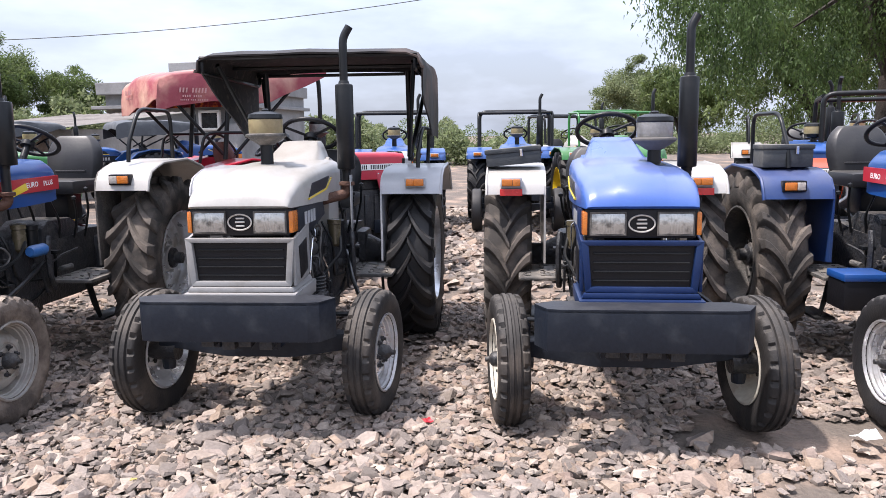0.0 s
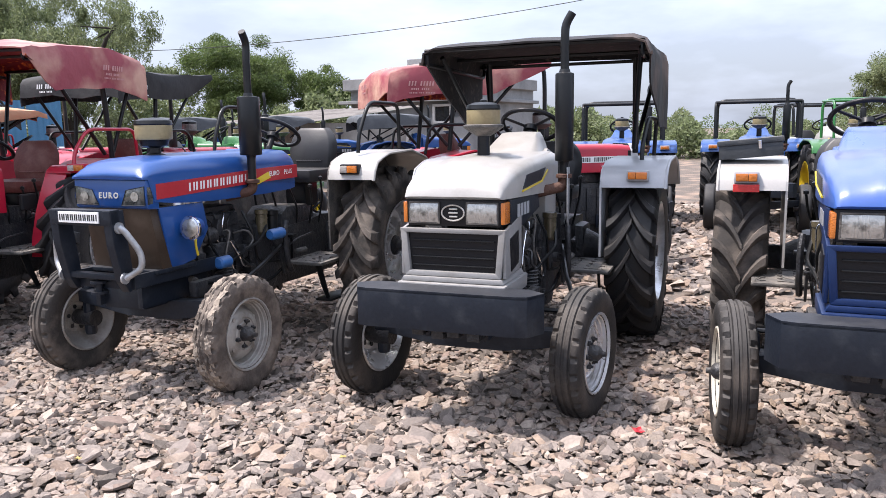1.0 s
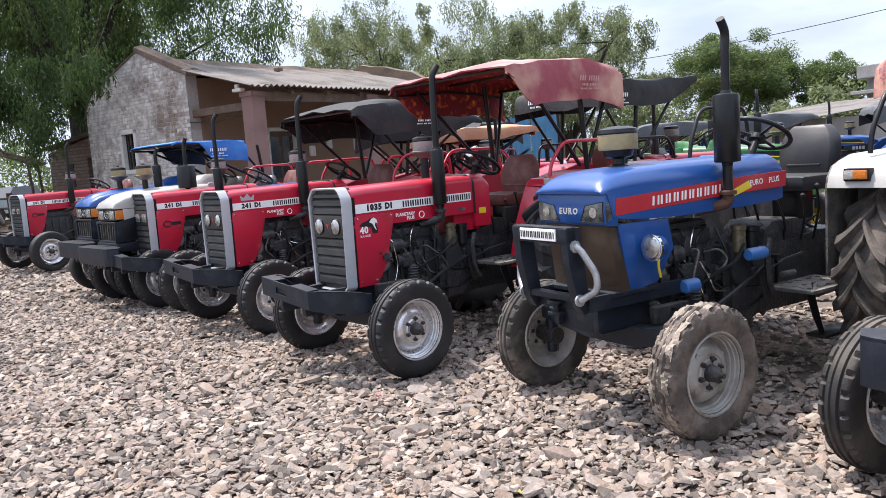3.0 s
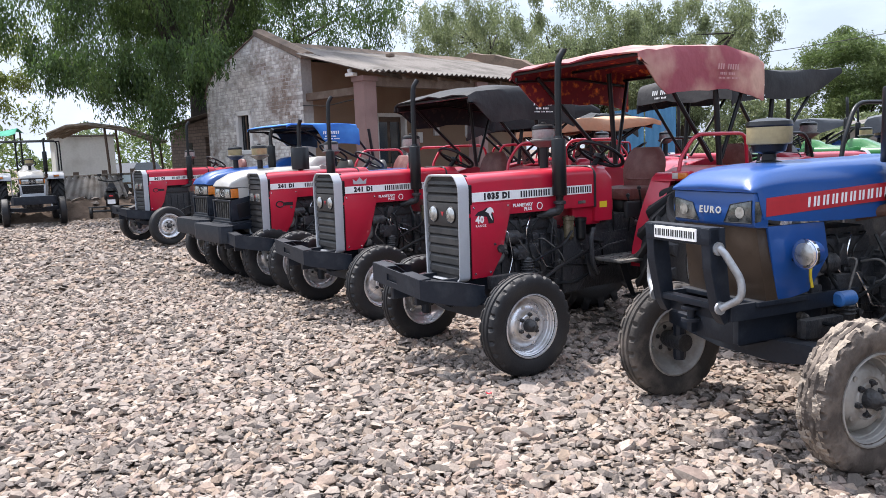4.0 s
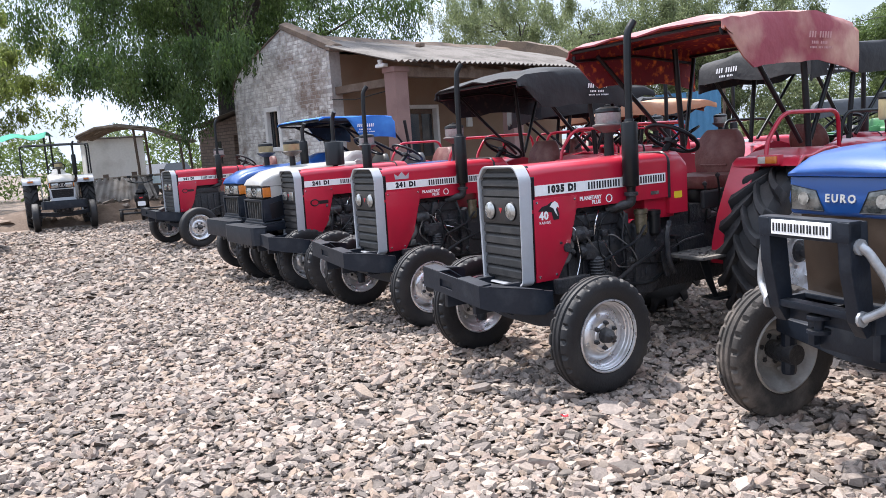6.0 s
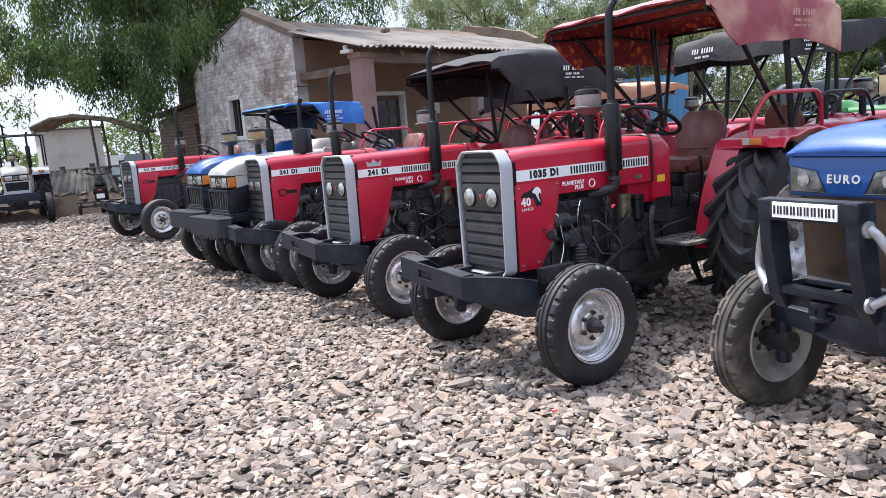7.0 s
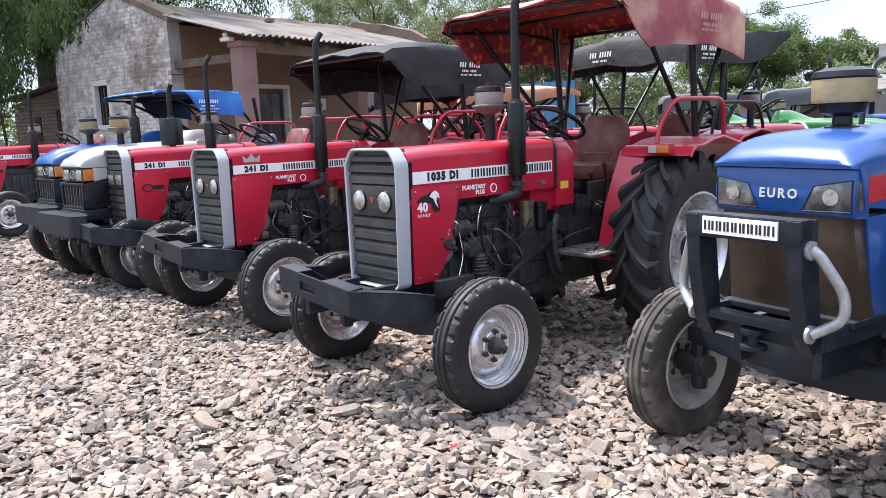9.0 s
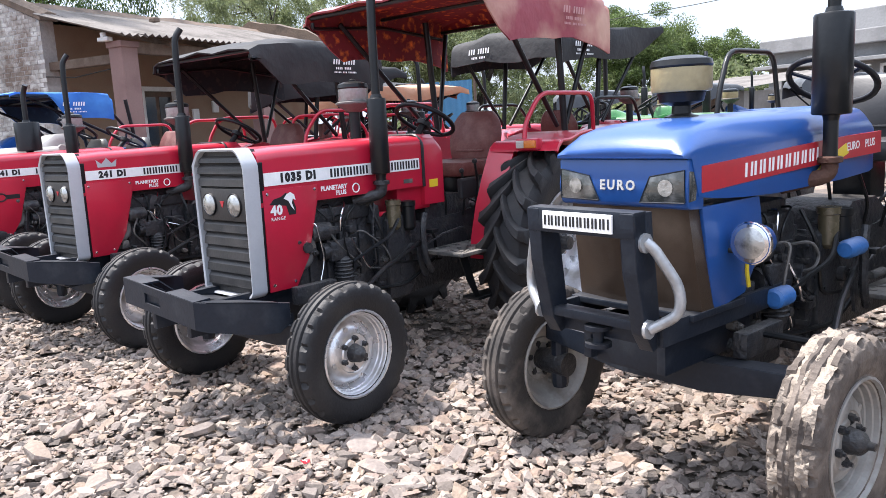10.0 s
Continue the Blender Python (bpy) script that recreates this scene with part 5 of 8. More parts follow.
# ---- tractors: shared parts ----
def engine(t, seed=0, detail=True, block=None, up=0.0, step=0.60):
    """Castings, pipes and linkages between the hood and the rear axle."""
    rnd = random.Random(seed)
    iron = block or IRON
    bm = B()
    box(bm, -0.17, 0.17, 0.05, 0.75, 0.5, 0.98, 0.02)
    box(bm, -0.13, 0.13, 0.1, 0.7, 0.36, 0.5, 0.03)
    box(bm, -0.14, 0.14, 0.1, 0.7, 0.98, 1.1, 0.02)
    for k in range(5):
        box(bm, 0.165, 0.185, 0.1 + 0.13 * k, 0.16 + 0.13 * k, 0.56, 0.92, 0.006)
        box(bm, -0.185, -0.165, 0.1 + 0.13 * k, 0.16 + 0.13 * k, 0.56, 0.92, 0.006)
    part("engine_block", bm, iron, t, "oily dark cast engine block", 30, True)
    bm = B()
    loft(bm, [[(-a, y, z0), (a, y, z0), (a + 0.02, y, (z0 + z1) / 2), (a, y, z1), (-a, y, z1), (-a - 0.02, y, (z0 + z1) / 2)] for a, y, z0, z1 in ((0.2, 0.74, 0.4, 0.95), (0.21, 0.9, 0.4, 0.93), (0.17, 1.15, 0.42, 0.86), (0.18, 1.6, 0.42, 0.88), (0.22, 1.75, 0.44, 0.92), (0.22, 2.15, 0.46, 0.9))])
    for k in range(7):
        box(bm, -0.225, 0.225, 0.735, 0.765, 0.45 + 0.07 * k, 0.475 + 0.07 * k, 0.005)
    part("gearbox", bm, iron, t, "dark cast gearbox and clutch housing", 30, True)
    bm = B()
    lathe(bm, [(0.15, -0.3), (0.12, -0.36), (0.09, -0.42), (0.085, -0.6), (0.0, -0.6)], 16, at(0, 1.93, 0.66, TURN_OUT))
    lathe(bm, [(0.15, 0.3), (0.12, 0.36), (0.09, 0.42), (0.085, 0.6), (0.0, 0.6)], 16, at(0, 1.93, 0.66, TURN_OUT))
    box(bm, -0.3, 0.3, 1.8, 2.1, 0.5, 0.85, 0.04)
    part("rear_axle", bm, iron, t, "", 30, True)
    bm = B()
    prism(bm, [(x, z + up) for x, z in ((-0.62, 0.40), (-0.2, 0.34), (0.2, 0.34), (0.62, 0.40), (0.62, 0.49), (0.2, 0.46), (-0.2, 0.46), (-0.62, 0.49))], "y", -0.055, 0.055, 0.01)
    for s in (-1, 1):
        lathe(bm, [(0.035, 0.25), (0.04, 0.27), (0.04, 0.56 + up), (0.028, 0.58 + up), (0.0, 0.58 + up)], 10, at(s * 0.585, 0, 0))
        box(bm, s * 0.6 - 0.03, s * 0.6 + 0.03, -0.03, 0.16, 0.54 + up, 0.575 + up, 0.008)
    part("front_axle", bm, SLATE, t, "", 30, True)
    bm = B()
    box(bm, -0.16, 0.16, -0.26, 0.12, 0.44 + up, 0.6 + up, 0.015)
    box(bm, -0.19, -0.15, -0.3, 0.3, 0.46 + up, 0.62 + up, 0.01)
    box(bm, 0.15, 0.19, -0.3, 0.3, 0.46 + up, 0.62 + up, 0.01)
    part("front_support", bm, SLATE, t, "", 30, True)
    bm = B()
    tube(bm, [(-0.58, 0.15, 0.55 + up), (0.58, 0.15, 0.55 + up)], 0.014)
    tube(bm, [(0.58, 0.15, 0.56 + up), (0.42, 0.6, 0.68), (0.27, 1.15, 0.78)], 0.014)
    part("steering_rod", bm, BLACK, t, "", 40)
    bm = B()
    box(bm, -0.15, 0.15, -0.02, 0.04, 0.62, 1.12, 0.01)
    for k in range(4):
        box(bm, -0.13, 0.13, 0.055, 0.062, 0.68 + 0.1 * k, 0.74 + 0.1 * k)
    part("radiator", bm, BLACK, t)
    for s in (-1, 1):
        bm = B()
        box(bm, s * 0.44 - 0.17, s * 0.44 + 0.17, 1.08, 1.62, step, step + 0.025, 0.008)
        for i in range(3):
            for j in range(5):
                lathe(bm, [(0.016, 0.025), (0.016, 0.031), (0, 0.031)], 6, at(s * 0.44 - 0.1 + 0.1 * i, 1.15 + 0.1 * j, step))
        part("footboard", bm, GREY_IRON, t, "dusty steel footboard with studs", 30, True)
        bm = B()
        for y in (1.14, 1.44):
            prism(bm, [(y, step), (y + 0.075, step), (y + 0.13, step - 0.15), (y + 0.185, step - 0.29), (y + 0.15, step - 0.30), (y + 0.07, step - 0.17)], "x", s * 0.52, s * 0.528)
        box(bm, s * 0.5 - 0.07, s * 0.5 + 0.07, 1.27, 1.64, step - 0.315, step - 0.297, 0.004)
        part("mounting_step", bm, BLACK, t, "", 40)
    if not detail:
        return
    for s in (-1, 1):
        bm = B()
        box(bm, s * 0.2 - 0.05, s * 0.2 + 0.05, 0.34, 0.55, 0.74, 0.86, 0.02)
        lathe(bm, [(0.045, 0.60), (0.05, 0.62), (0.05, 0.74), (0.03, 0.76), (0.0, 0.76)], 12, at(s * 0.22, 0.45, 0))
        for k in range(5):
            lathe(bm, [(0.052, 0.63 + 0.022 * k), (0.058, 0.636 + 0.022 * k), (0.052, 0.642 + 0.022 * k)], 12, at(s * 0.22, 0.45, 0))
        lathe(bm, [(0.05, 0.28), (0.05, 0.34), (0.03, 0.35), (0.03, 0.42), (0, 0.42)], 12, at(s * 0.20, 0.02, 0.80, Matrix.Rotation(radians(-90), 4, "X")))
        for k in range(4):
            lathe(bm, [(0.014, 0.84), (0.014, 0.9), (0, 0.9)], 6, at(s * 0.20, 0.36 + 0.05 * k, 0))
        part("fuel_pump", bm, iron, t, "", 35, True)
        for k in range(4):
            bm = B()
            x0 = s * 0.20
            tube(bm, [(x0, 0.36 + 0.05 * k, 0.9), (x0 + s * 0.015, 0.36 + 0.05 * k, 0.99), (s * 0.19, 0.28 + 0.12 * k, 1.07), (s * 0.14, 0.26 + 0.13 * k, 1.06)], 0.0055, 6, 0.03)
            part("injector_pipe", bm, CHROME if k == 2 else BLACK, t, "", 40)
        for k in range(2):
            bm = B()
            lathe(bm, [(0.0, 0.80), (0.03, 0.80), (0.045, 0.82), (0.045, 0.95), (0.05, 0.955), (0.05, 0.985), (0.02, 0.99), (0.0, 0.99)], 14, at(s * 0.25, 0.86 + 0.13 * k, 0.06 - 0.02 * k))
            part("fuel_filter", bm, SEDIMENT if k == 0 else BLACK, t, "", 35)
        # fine pipework, bolts and brackets on the casting
        for k in range(5):
            bm = B()
            y0, z0 = rnd.uniform(0.15, 0.7), rnd.uniform(0.84, 1.04)
            y1, z1 = y0 + rnd.uniform(-0.2, 0.35), rnd.uniform(0.5, 0.8)
            xs = s * rnd.uniform(0.23, 0.29)
            tube(bm, [(s * 0.18, y0, z0), (xs, y0 + 0.02, z0 + 0.03), (xs, (y0 + y1) / 2 + rnd.uniform(-0.08, 0.08), (z0 + z1) / 2), (xs, y1, z1), (s * 0.18, y1 + 0.02, z1 - 0.03)], 0.004 if k == 0 else rnd.choice((0.005, 0.007, 0.009)), 6, 0.06)
            part("pipe", bm, (CHROME, GREY_IRON, BLACK, IRON, HOSE)[k], t, "", 40)
        for k in range(9):
            bm = B()
            y, z = rnd.uniform(0.1, 1.05), rnd.uniform(0.5, 1.0)
            turn = TURN_OUT if s > 0 else TURN_OUT @ Matrix.Rotation(math.pi, 4, "X")
            r = rnd.uniform(0.010, 0.022)
            lathe(bm, [(r * 1.4, 0.17), (r * 1.4, 0.222), (r, 0.224), (r, 0.238), (r * 0.6, 0.24), (r * 0.6, 0.25), (0, 0.25)], 6, at(0, y, z, turn))
            part("bolt", bm, GREY_IRON if k % 2 else iron, t)
        for k in range(3):
            bm = B()
            y, z = 0.14 + 0.26 * k + rnd.uniform(-0.04, 0.04), rnd.uniform(0.62, 0.95)
            d, h = rnd.uniform(0.05, 0.09), rnd.uniform(0.06, 0.13)
            prism(bm, [(y, z), (y + d, z + 0.01), (y + d * 0.9, z + h), (y + d * 0.4, z + h * 1.1), (y + 0.01, z + h * 0.6)], "x", s * 0.17, s * 0.232, 0.008)
            part("bracket", bm, iron if k else GREY_IRON, t, "", 30)
        bm = B()
        tube(bm, [(s * 0.13, 0.0, 0.74), (s * 0.19, 0.12, 0.735), (s * 0.20, 0.22, 0.77), (s * 0.17, 0.22, 0.92)], 0.032, 10, 0.08)
        part("radiator_hose", bm, HOSE, t, "grey rubber radiator hose", 40)
        bm = B()
        tube(bm, [(s * 0.29, 0.86, 0.93), (s * 0.32, 0.74, 0.83), (s * 0.28, 0.62, 0.78), (s * 0.25, 0.5, 0.72)], 0.011, 6, 0.06)
        part("fuel_hose", bm, BLACK, t, "", 40)
        bm = B()
        tube(bm, [(s * 0.2, 0.7, 1.05), (s * 0.27, 0.72, 0.9), (s * 0.25, 0.8, 0.66), (s * 0.23, 1.3, 0.6)], 0.009, 6, 0.08)
        tube(bm, [(s * 0.2, 0.2, 0.6), (s * 0.23, 0.6, 0.52), (s * 0.25, 0.95, 0.5), (s * 0.26, 1.2, 0.62)], 0.012, 6, 0.08)
        part("cable_run", bm, BLACK, t, "", 40)
        bm = B()
        for k in range(7):
            y, z, r = rnd.uniform(0.12, 1.05), rnd.uniform(0.45, 0.95), rnd.uniform(0.02, 0.045)
            if k % 2:
                lathe(bm, [(r, 0.15), (r, 0.22), (r * 0.7, 0.23), (r * 0.7, 0.25), (0, 0.25)], 10, at(0, y, z, TURN_OUT if s > 0 else TURN_OUT @ Matrix.Rotation(math.pi, 4, "X")))
            else:
                box(bm, s * 0.2 - 0.05, s * 0.2 + 0.04, y - r, y + 1.6 * r, z - r, z + r, 0.008)
        part("engine_fitting", bm, iron, t, "", 35, True)
        bm = B()
        prism(bm, [(0.80, 0.42), (0.80, 0.92), (0.86, 0.97), (0.95, 0.95), (1.02, 0.86), (1.04, 0.5), (0.98, 0.42)], "x", s * 0.16, s * 0.245, 0.02)
        part("clutch_housing", bm, iron, t, "", 30)
        bm = B()
        lathe(bm, [(0.035, 0), (0.035, 0.03), (0.018, 0.035), (0.018, 0.07), (0, 0.07)], 12, at(s * 0.245, 1.0, 0.72, TURN_OUT if s > 0 else TURN_OUT @ Matrix.Rotation(math.pi, 4, "X")))
        prism(bm, [(0.98, 0.75), (1.02, 0.75), (1.10, 0.58), (1.08, 0.52), (1.04, 0.54)], "x", s * 0.29, s * 0.305, 0.004)
        tube(bm, [(s * 0.30, 1.03, 0.72), (s * 0.30, 1.25, 0.78), (s * 0.30, 1.45, 0.8)], 0.008, 6)
        part("clutch_lever", bm, iron, t, "", 40, True)
        bm = B()
        for k in range(9):
            lathe(bm, [(0.018, 0), (0.022, 0.004), (0.018, 0.008)], 8, at(s * 0.30, 1.22 + 0.016 * k, 0.68, Matrix.Rotation(radians(-90), 4, "X")))
        part("return_spring", bm, GREY_IRON, t, "", 40, True)
        bm = B()
        tube(bm, [(s * 0.33, 1.06, 0.94), (s * 0.34, 1.02, 0.86), (s * 0.34, 1.03, 0.66), (s * 0.33, 1.1, 0.56)], 0.02, 8, 0.06)
        part("pedal_arm", bm, IRON, t, "", 40)
        for k in range(3):
            bm = B()
            y = 0.12 + 0.2 * k + 0.05 * rnd.random()
            lathe(bm, [(0.03, 0.14), (0.034, 0.15), (0.034, 0.19), (0.02, 0.2), (0.014, 0.24), (0.0, 0.24)], 12, at(0, y, 0.56 + 0.03 * k, TURN_OUT if s > 0 else TURN_OUT @ Matrix.Rotation(math.pi, 4, "X")))
            part("engine_cover", bm, iron if k != 1 else GREY_IRON, t, "", 40)
        bm = B()
        tube(bm, [(s * 0.24, 0.5, 0.86), (s * 0.27, 0.56, 0.74), (s * 0.25, 0.62, 0.66), (s * 0.24, 0.74, 0.64)], 0.007, 6, 0.05)
        part("oil_pipe", bm, CHROME, t, "bright steel pipe", 40)
        bm = B()
        box(bm, s * 0.3 - 0.03, s * 0.3 + 0.03, 0.02, 0.30, 0.56, 0.66, 0.01)
        part("battery_tray", bm, iron, t, "", 30)
        bm = B()
        tube(bm, [(s * 0.24, 1.25, 0.62), (s * 0.28, 1.2, 0.75), (s * 0.33, 1.12, 0.82)], 0.012, 6, 0.03)
        box(bm, s * 0.33 - 0.045, s * 0.33 + 0.045, 1.07, 1.13, 0.81, 0.835, 0.005)
        part("pedal", bm, BLACK, t, "", 40)
        bm = B()
        tube(bm, [(s * 0.16, 1.45, 0.85), (s * 0.2, 1.42, 1.0), (s * 0.17, 1.36, 1.16)], 0.009, 6, 0.05)
        lathe(bm, [(0, 1.15), (0.022, 1.165), (0.022, 1.185), (0, 1.2)], 10, at(s * 0.17, 1.36, 0))
        part("gear_lever", bm, BLACK, t, "", 40)
    bm = B()
    lathe(bm, [(0.05, -0.07), (0.055, -0.06), (0.055, 0.06), (0.045, 0.07), (0.0, 0.07)], 16, at(0.20, 0.30, 0.92, Matrix.Rotation(radians(90), 4, "X")))
    part("alternator", bm, IRON, t, "", 35)
    bm = B()
    for k in range(6):
        box(bm, -0.03, 0.03, 0.10, 0.11, 0.03, 0.19, 0.004, at(0, 0, 0.85) @ Matrix.Rotation(k * math.pi / 3, 4, "Y") @ Matrix.Rotation(0.3, 4, "Z"))
    part("cooling_fan", bm, BLACK, t, tie=True)


def driver_place(t, seat_mat, cowl, back_mat=None, wheel_y=1.28, wheel_z=1.55, cowl_top=1.46, width=0.2, up=0.0, low=0.95):
    bm = B()
    prism(bm, [(0.95, low), (0.95, cowl_top - 0.02), (1.02, cowl_top + 0.02), (1.2, cowl_top - 0.02), (1.28, cowl_top - 0.14), (1.26, low)], "x", -width, width, 0.02)
    part("dashboard", bm, cowl, t, "", 40)
    bm = B()
    tube(bm, [(0, 1.15, 1.2), (0, wheel_y, wheel_z)], 0.025, 10)
    m = at(0, wheel_y, wheel_z) @ Matrix.Rotation(radians(-32), 4, "X")
    lathe(bm, [(0.05, -0.02), (0.05, 0.015), (0.03, 0.025), (0, 0.025)], 14, m)
    part("steering_column", bm, BLACK, t, "", 40)
    bm = B()
    ring = [m @ Vector((0.205 * math.cos(a), 0.205 * math.sin(a), 0.03)) for a in [2 * math.pi * k / 28 for k in range(29)]]
    tube(bm, ring, 0.016, 8)
    for k in range(3):
        a = math.pi / 2 + k * 2 * math.pi / 3
        tube(bm, [m @ Vector((0.03 * math.cos(a), 0.03 * math.sin(a), 0.01)), m @ Vector((0.2 * math.cos(a), 0.2 * math.sin(a), 0.03))], 0.01, 6)
    part("steering_wheel", bm, PLASTIC, t, "", 50, True)
    bm = B()
    box(bm, -0.24, 0.24, 1.56, 2.0, 1.05 + up, 1.16 + up, 0.04)
    part("seat", bm, seat_mat, t, "", 50)
    bm = B()
    secs = []
    for k in range(13):
        f = k / 12
        w = 0.25 * (1 - 0.16 * (1 - f) ** 3 - 0.42 * f ** 5)
        z = 1.13 + up + 0.37 * f
        y = 1.98 + 0.07 * f
        d = 0.045 + 0.025 * math.sin(math.pi * f)
        secs.append([(-w, y, z), (-w * 0.8, y - d, z), (w * 0.8, y - d, z), (w, y, z), (w * 0.8, y + d * 0.7, z), (-w * 0.8, y + d * 0.7, z)])
    loft(bm, secs)
    bmesh.ops.bevel(bm, geom=bm.edges[:], offset=0.006, segments=1, affect="EDGES")
    part("backrest", bm, back_mat or seat_mat, t, "", 60)
    bm = B()
    for k in range(3):
        box(bm, -0.13, 0.13, 1.925 + 0.02 * k, 1.94 + 0.02 * k, 1.21 + up + 0.085 * k, 1.225 + up + 0.085 * k, 0.005)
    part("backrest_rib", bm, back_mat or seat_mat, t)
    bm = B()
    box(bm, -0.12, 0.12, 1.66, 1.94, 0.86, 0.9, 0.01)
    box(bm, -0.1, 0.1, 1.7, 1.9, 0.98, 1.06 + up, 0.02)
    for s in (-1, 1):
        tube(bm, [(s * 0.1, 1.66, 0.9), (s * 0.1, 1.92, 1.0)], 0.012, 6)
        tube(bm, [(s * 0.1, 1.92, 0.9), (s * 0.1, 1.66, 1.0)], 0.012, 6)
    part("seat_mount", bm, BLACK, t, "", 30, True)
    bm = B()
    prism(bm, [(1.22, 0.84), (1.24, 0.97), (1.32, 1.02), (1.6, 1.02), (1.7, 0.96), (1.72, 0.84)], "x", -0.17, 0.17, 0.02)
    part("transmission_cover", bm, IRON, t, "", 30)
    for x, y, h in ((-0.24, 1.62, 0.34), (-0.28, 1.7, 0.28), (0.24, 1.6, 0.3), (0.29, 1.68, 0.36), (0.05, 1.36, 0.28)):
        bm = B()
        tube(bm, [(x * 0.8, y, 0.86), (x, y - 0.02, 0.86 + h * 0.6), (x * 1.06, y - 0.07, 0.86 + h)], 0.009, 6, 0.05)
        lathe(bm, [(0, 0.85 + h), (0.018, 0.862 + h), (0.018, 0.88 + h), (0, 0.893 + h)], 8, at(x * 1.06, y - 0.07, 0))
        part("lever", bm, BLACK, t, "", 40, True)


def fender(t, s, material, x0=0.45, x1=0.96, low=1.12, y0=1.33, top=1.42, inner_low=0.68, plate=None):
    """A rear mudguard: a folded band over the tyre and a plate on its inner side."""
    prof = [(y0, low), (y0 + 0.02, low + (top - low) * 0.35), (y0 + 0.07, top - (top - low) * 0.30), (y0 + 0.15, top - 0.028), (y0 + 0.27, top + 0.004), (2.05, top + 0.02), (2.35, top - 0.05), (2.55, top - 0.22)]
    th = 0.014
    inner = [(y + th if i < 4 else y, z - (th if i > 2 else 0)) for i, (y, z) in enumerate(prof)]
    bm = B()
    loft(bm, [[(s * x, y, z) for x in (x0, x1)] + [(s * x, yi, zi) for x in (x1, x0)] for (y, z), (yi, zi) in zip(prof, inner)])
    part("fender_band", bm, material, t, "", 40)
    bm = B()
    prism(bm, [(y0 + 0.005, inner_low), (y0 + 0.005, low), *[(y, z - 0.004) for y, z in prof[1:]], (2.4, 0.9), (1.9, 0.62)], "x", s * x0, s * (x0 - 0.014))
    part("fender_plate", bm, plate or material, t)
    bm = B()
    tube(bm, [(s * x1, y, z - 0.006) for y, z in prof], 0.012, 6)
    part("fender_edge", bm, material, t, "", 50)


def indicator(t, x, y, z, w=0.13, h=0.05, bezel=None):
    bm = B()
    box(bm, x - w / 2 - 0.012, x + w / 2 + 0.012, y - 0.03, y + 0.03, z - h / 2 - 0.012, z + h / 2 + 0.012, 0.01)
    ob = part("indicator_light", bm, bezel or PLASTIC, t, "", 40)
    bm = B()
    k = 1 if x > 0 else -1
    box(bm, *sorted((x - k * w * 0.08, x + k * w / 2)), y - 0.045, y - 0.02, z - h / 2, z + h / 2, 0.006)
    part("lens", bm, AMBER, ob, "amber lens", 40)
    bm = B()
    box(bm, *sorted((x - k * w * 0.09, x - k * w / 2)), y - 0.043, y - 0.02, z - h / 2, z + h / 2, 0.006)
    part("lens", bm, AMBER if bezel is SILVER else CLEARLENS, ob, "amber lens" if bezel is SILVER else "clear lens", 40)


def reflector(t, x, y, z, w=0.16, h=0.05):
    bm = B()
    box(bm, x - w / 2, x + w / 2, y - 0.008, y + 0.004, z - h / 2, z + h / 2, 0.003)
    part("reflector", bm, REDLENS, t, "red reflective strip")


def toolbox(t, x, y, z, w=0.36, d=0.2, h=0.13, tilt=0.0):
    bm = B()
    box(bm, x - w / 2, x + w / 2, y - d / 2, y + d / 2, z, z + h, 0.008)
    ob = part("toolbox", bm, DUSTY_STEEL, t, "dusty grey steel toolbox", 30)
    ob.matrix_basis = at(x - w / 2, y, z) @ Matrix.Rotation(radians(tilt), 4, "Y") @ at(w / 2 - x, -y, -z)
    bm = B()
    box(bm, x - w / 2 - 0.008, x + w / 2 + 0.008, y - d / 2 - 0.008, y + d / 2, z + h, z + h + 0.035, 0.008)
    part("lid", bm, DUSTY_STEEL, ob, "", 30)
    bm = B()
    box(bm, x + 0.05, x + 0.07, y - d / 2 - 0.016, y - d / 2 - 0.006, z + h - 0.035, z + h + 0.02, 0.003)
    part("latch", bm, CHROME, ob)


def grab_rail(t, s, x=0.72, y=1.55, z=1.43, mt=None, tall=0.3, length=0.75):
    bm = B()
    tube(bm, [(s * x, y, z), (s * x, y + 0.02, z + tall * 0.35), (s * (x + 0.02), y + 0.16, z + tall), (s * (x + 0.02), y + length, z + tall), (s * x, y + length + 0.05, z)], 0.016, 8, 0.1)
    part("grab_rail", bm, mt or BLACK, t, "", 50)


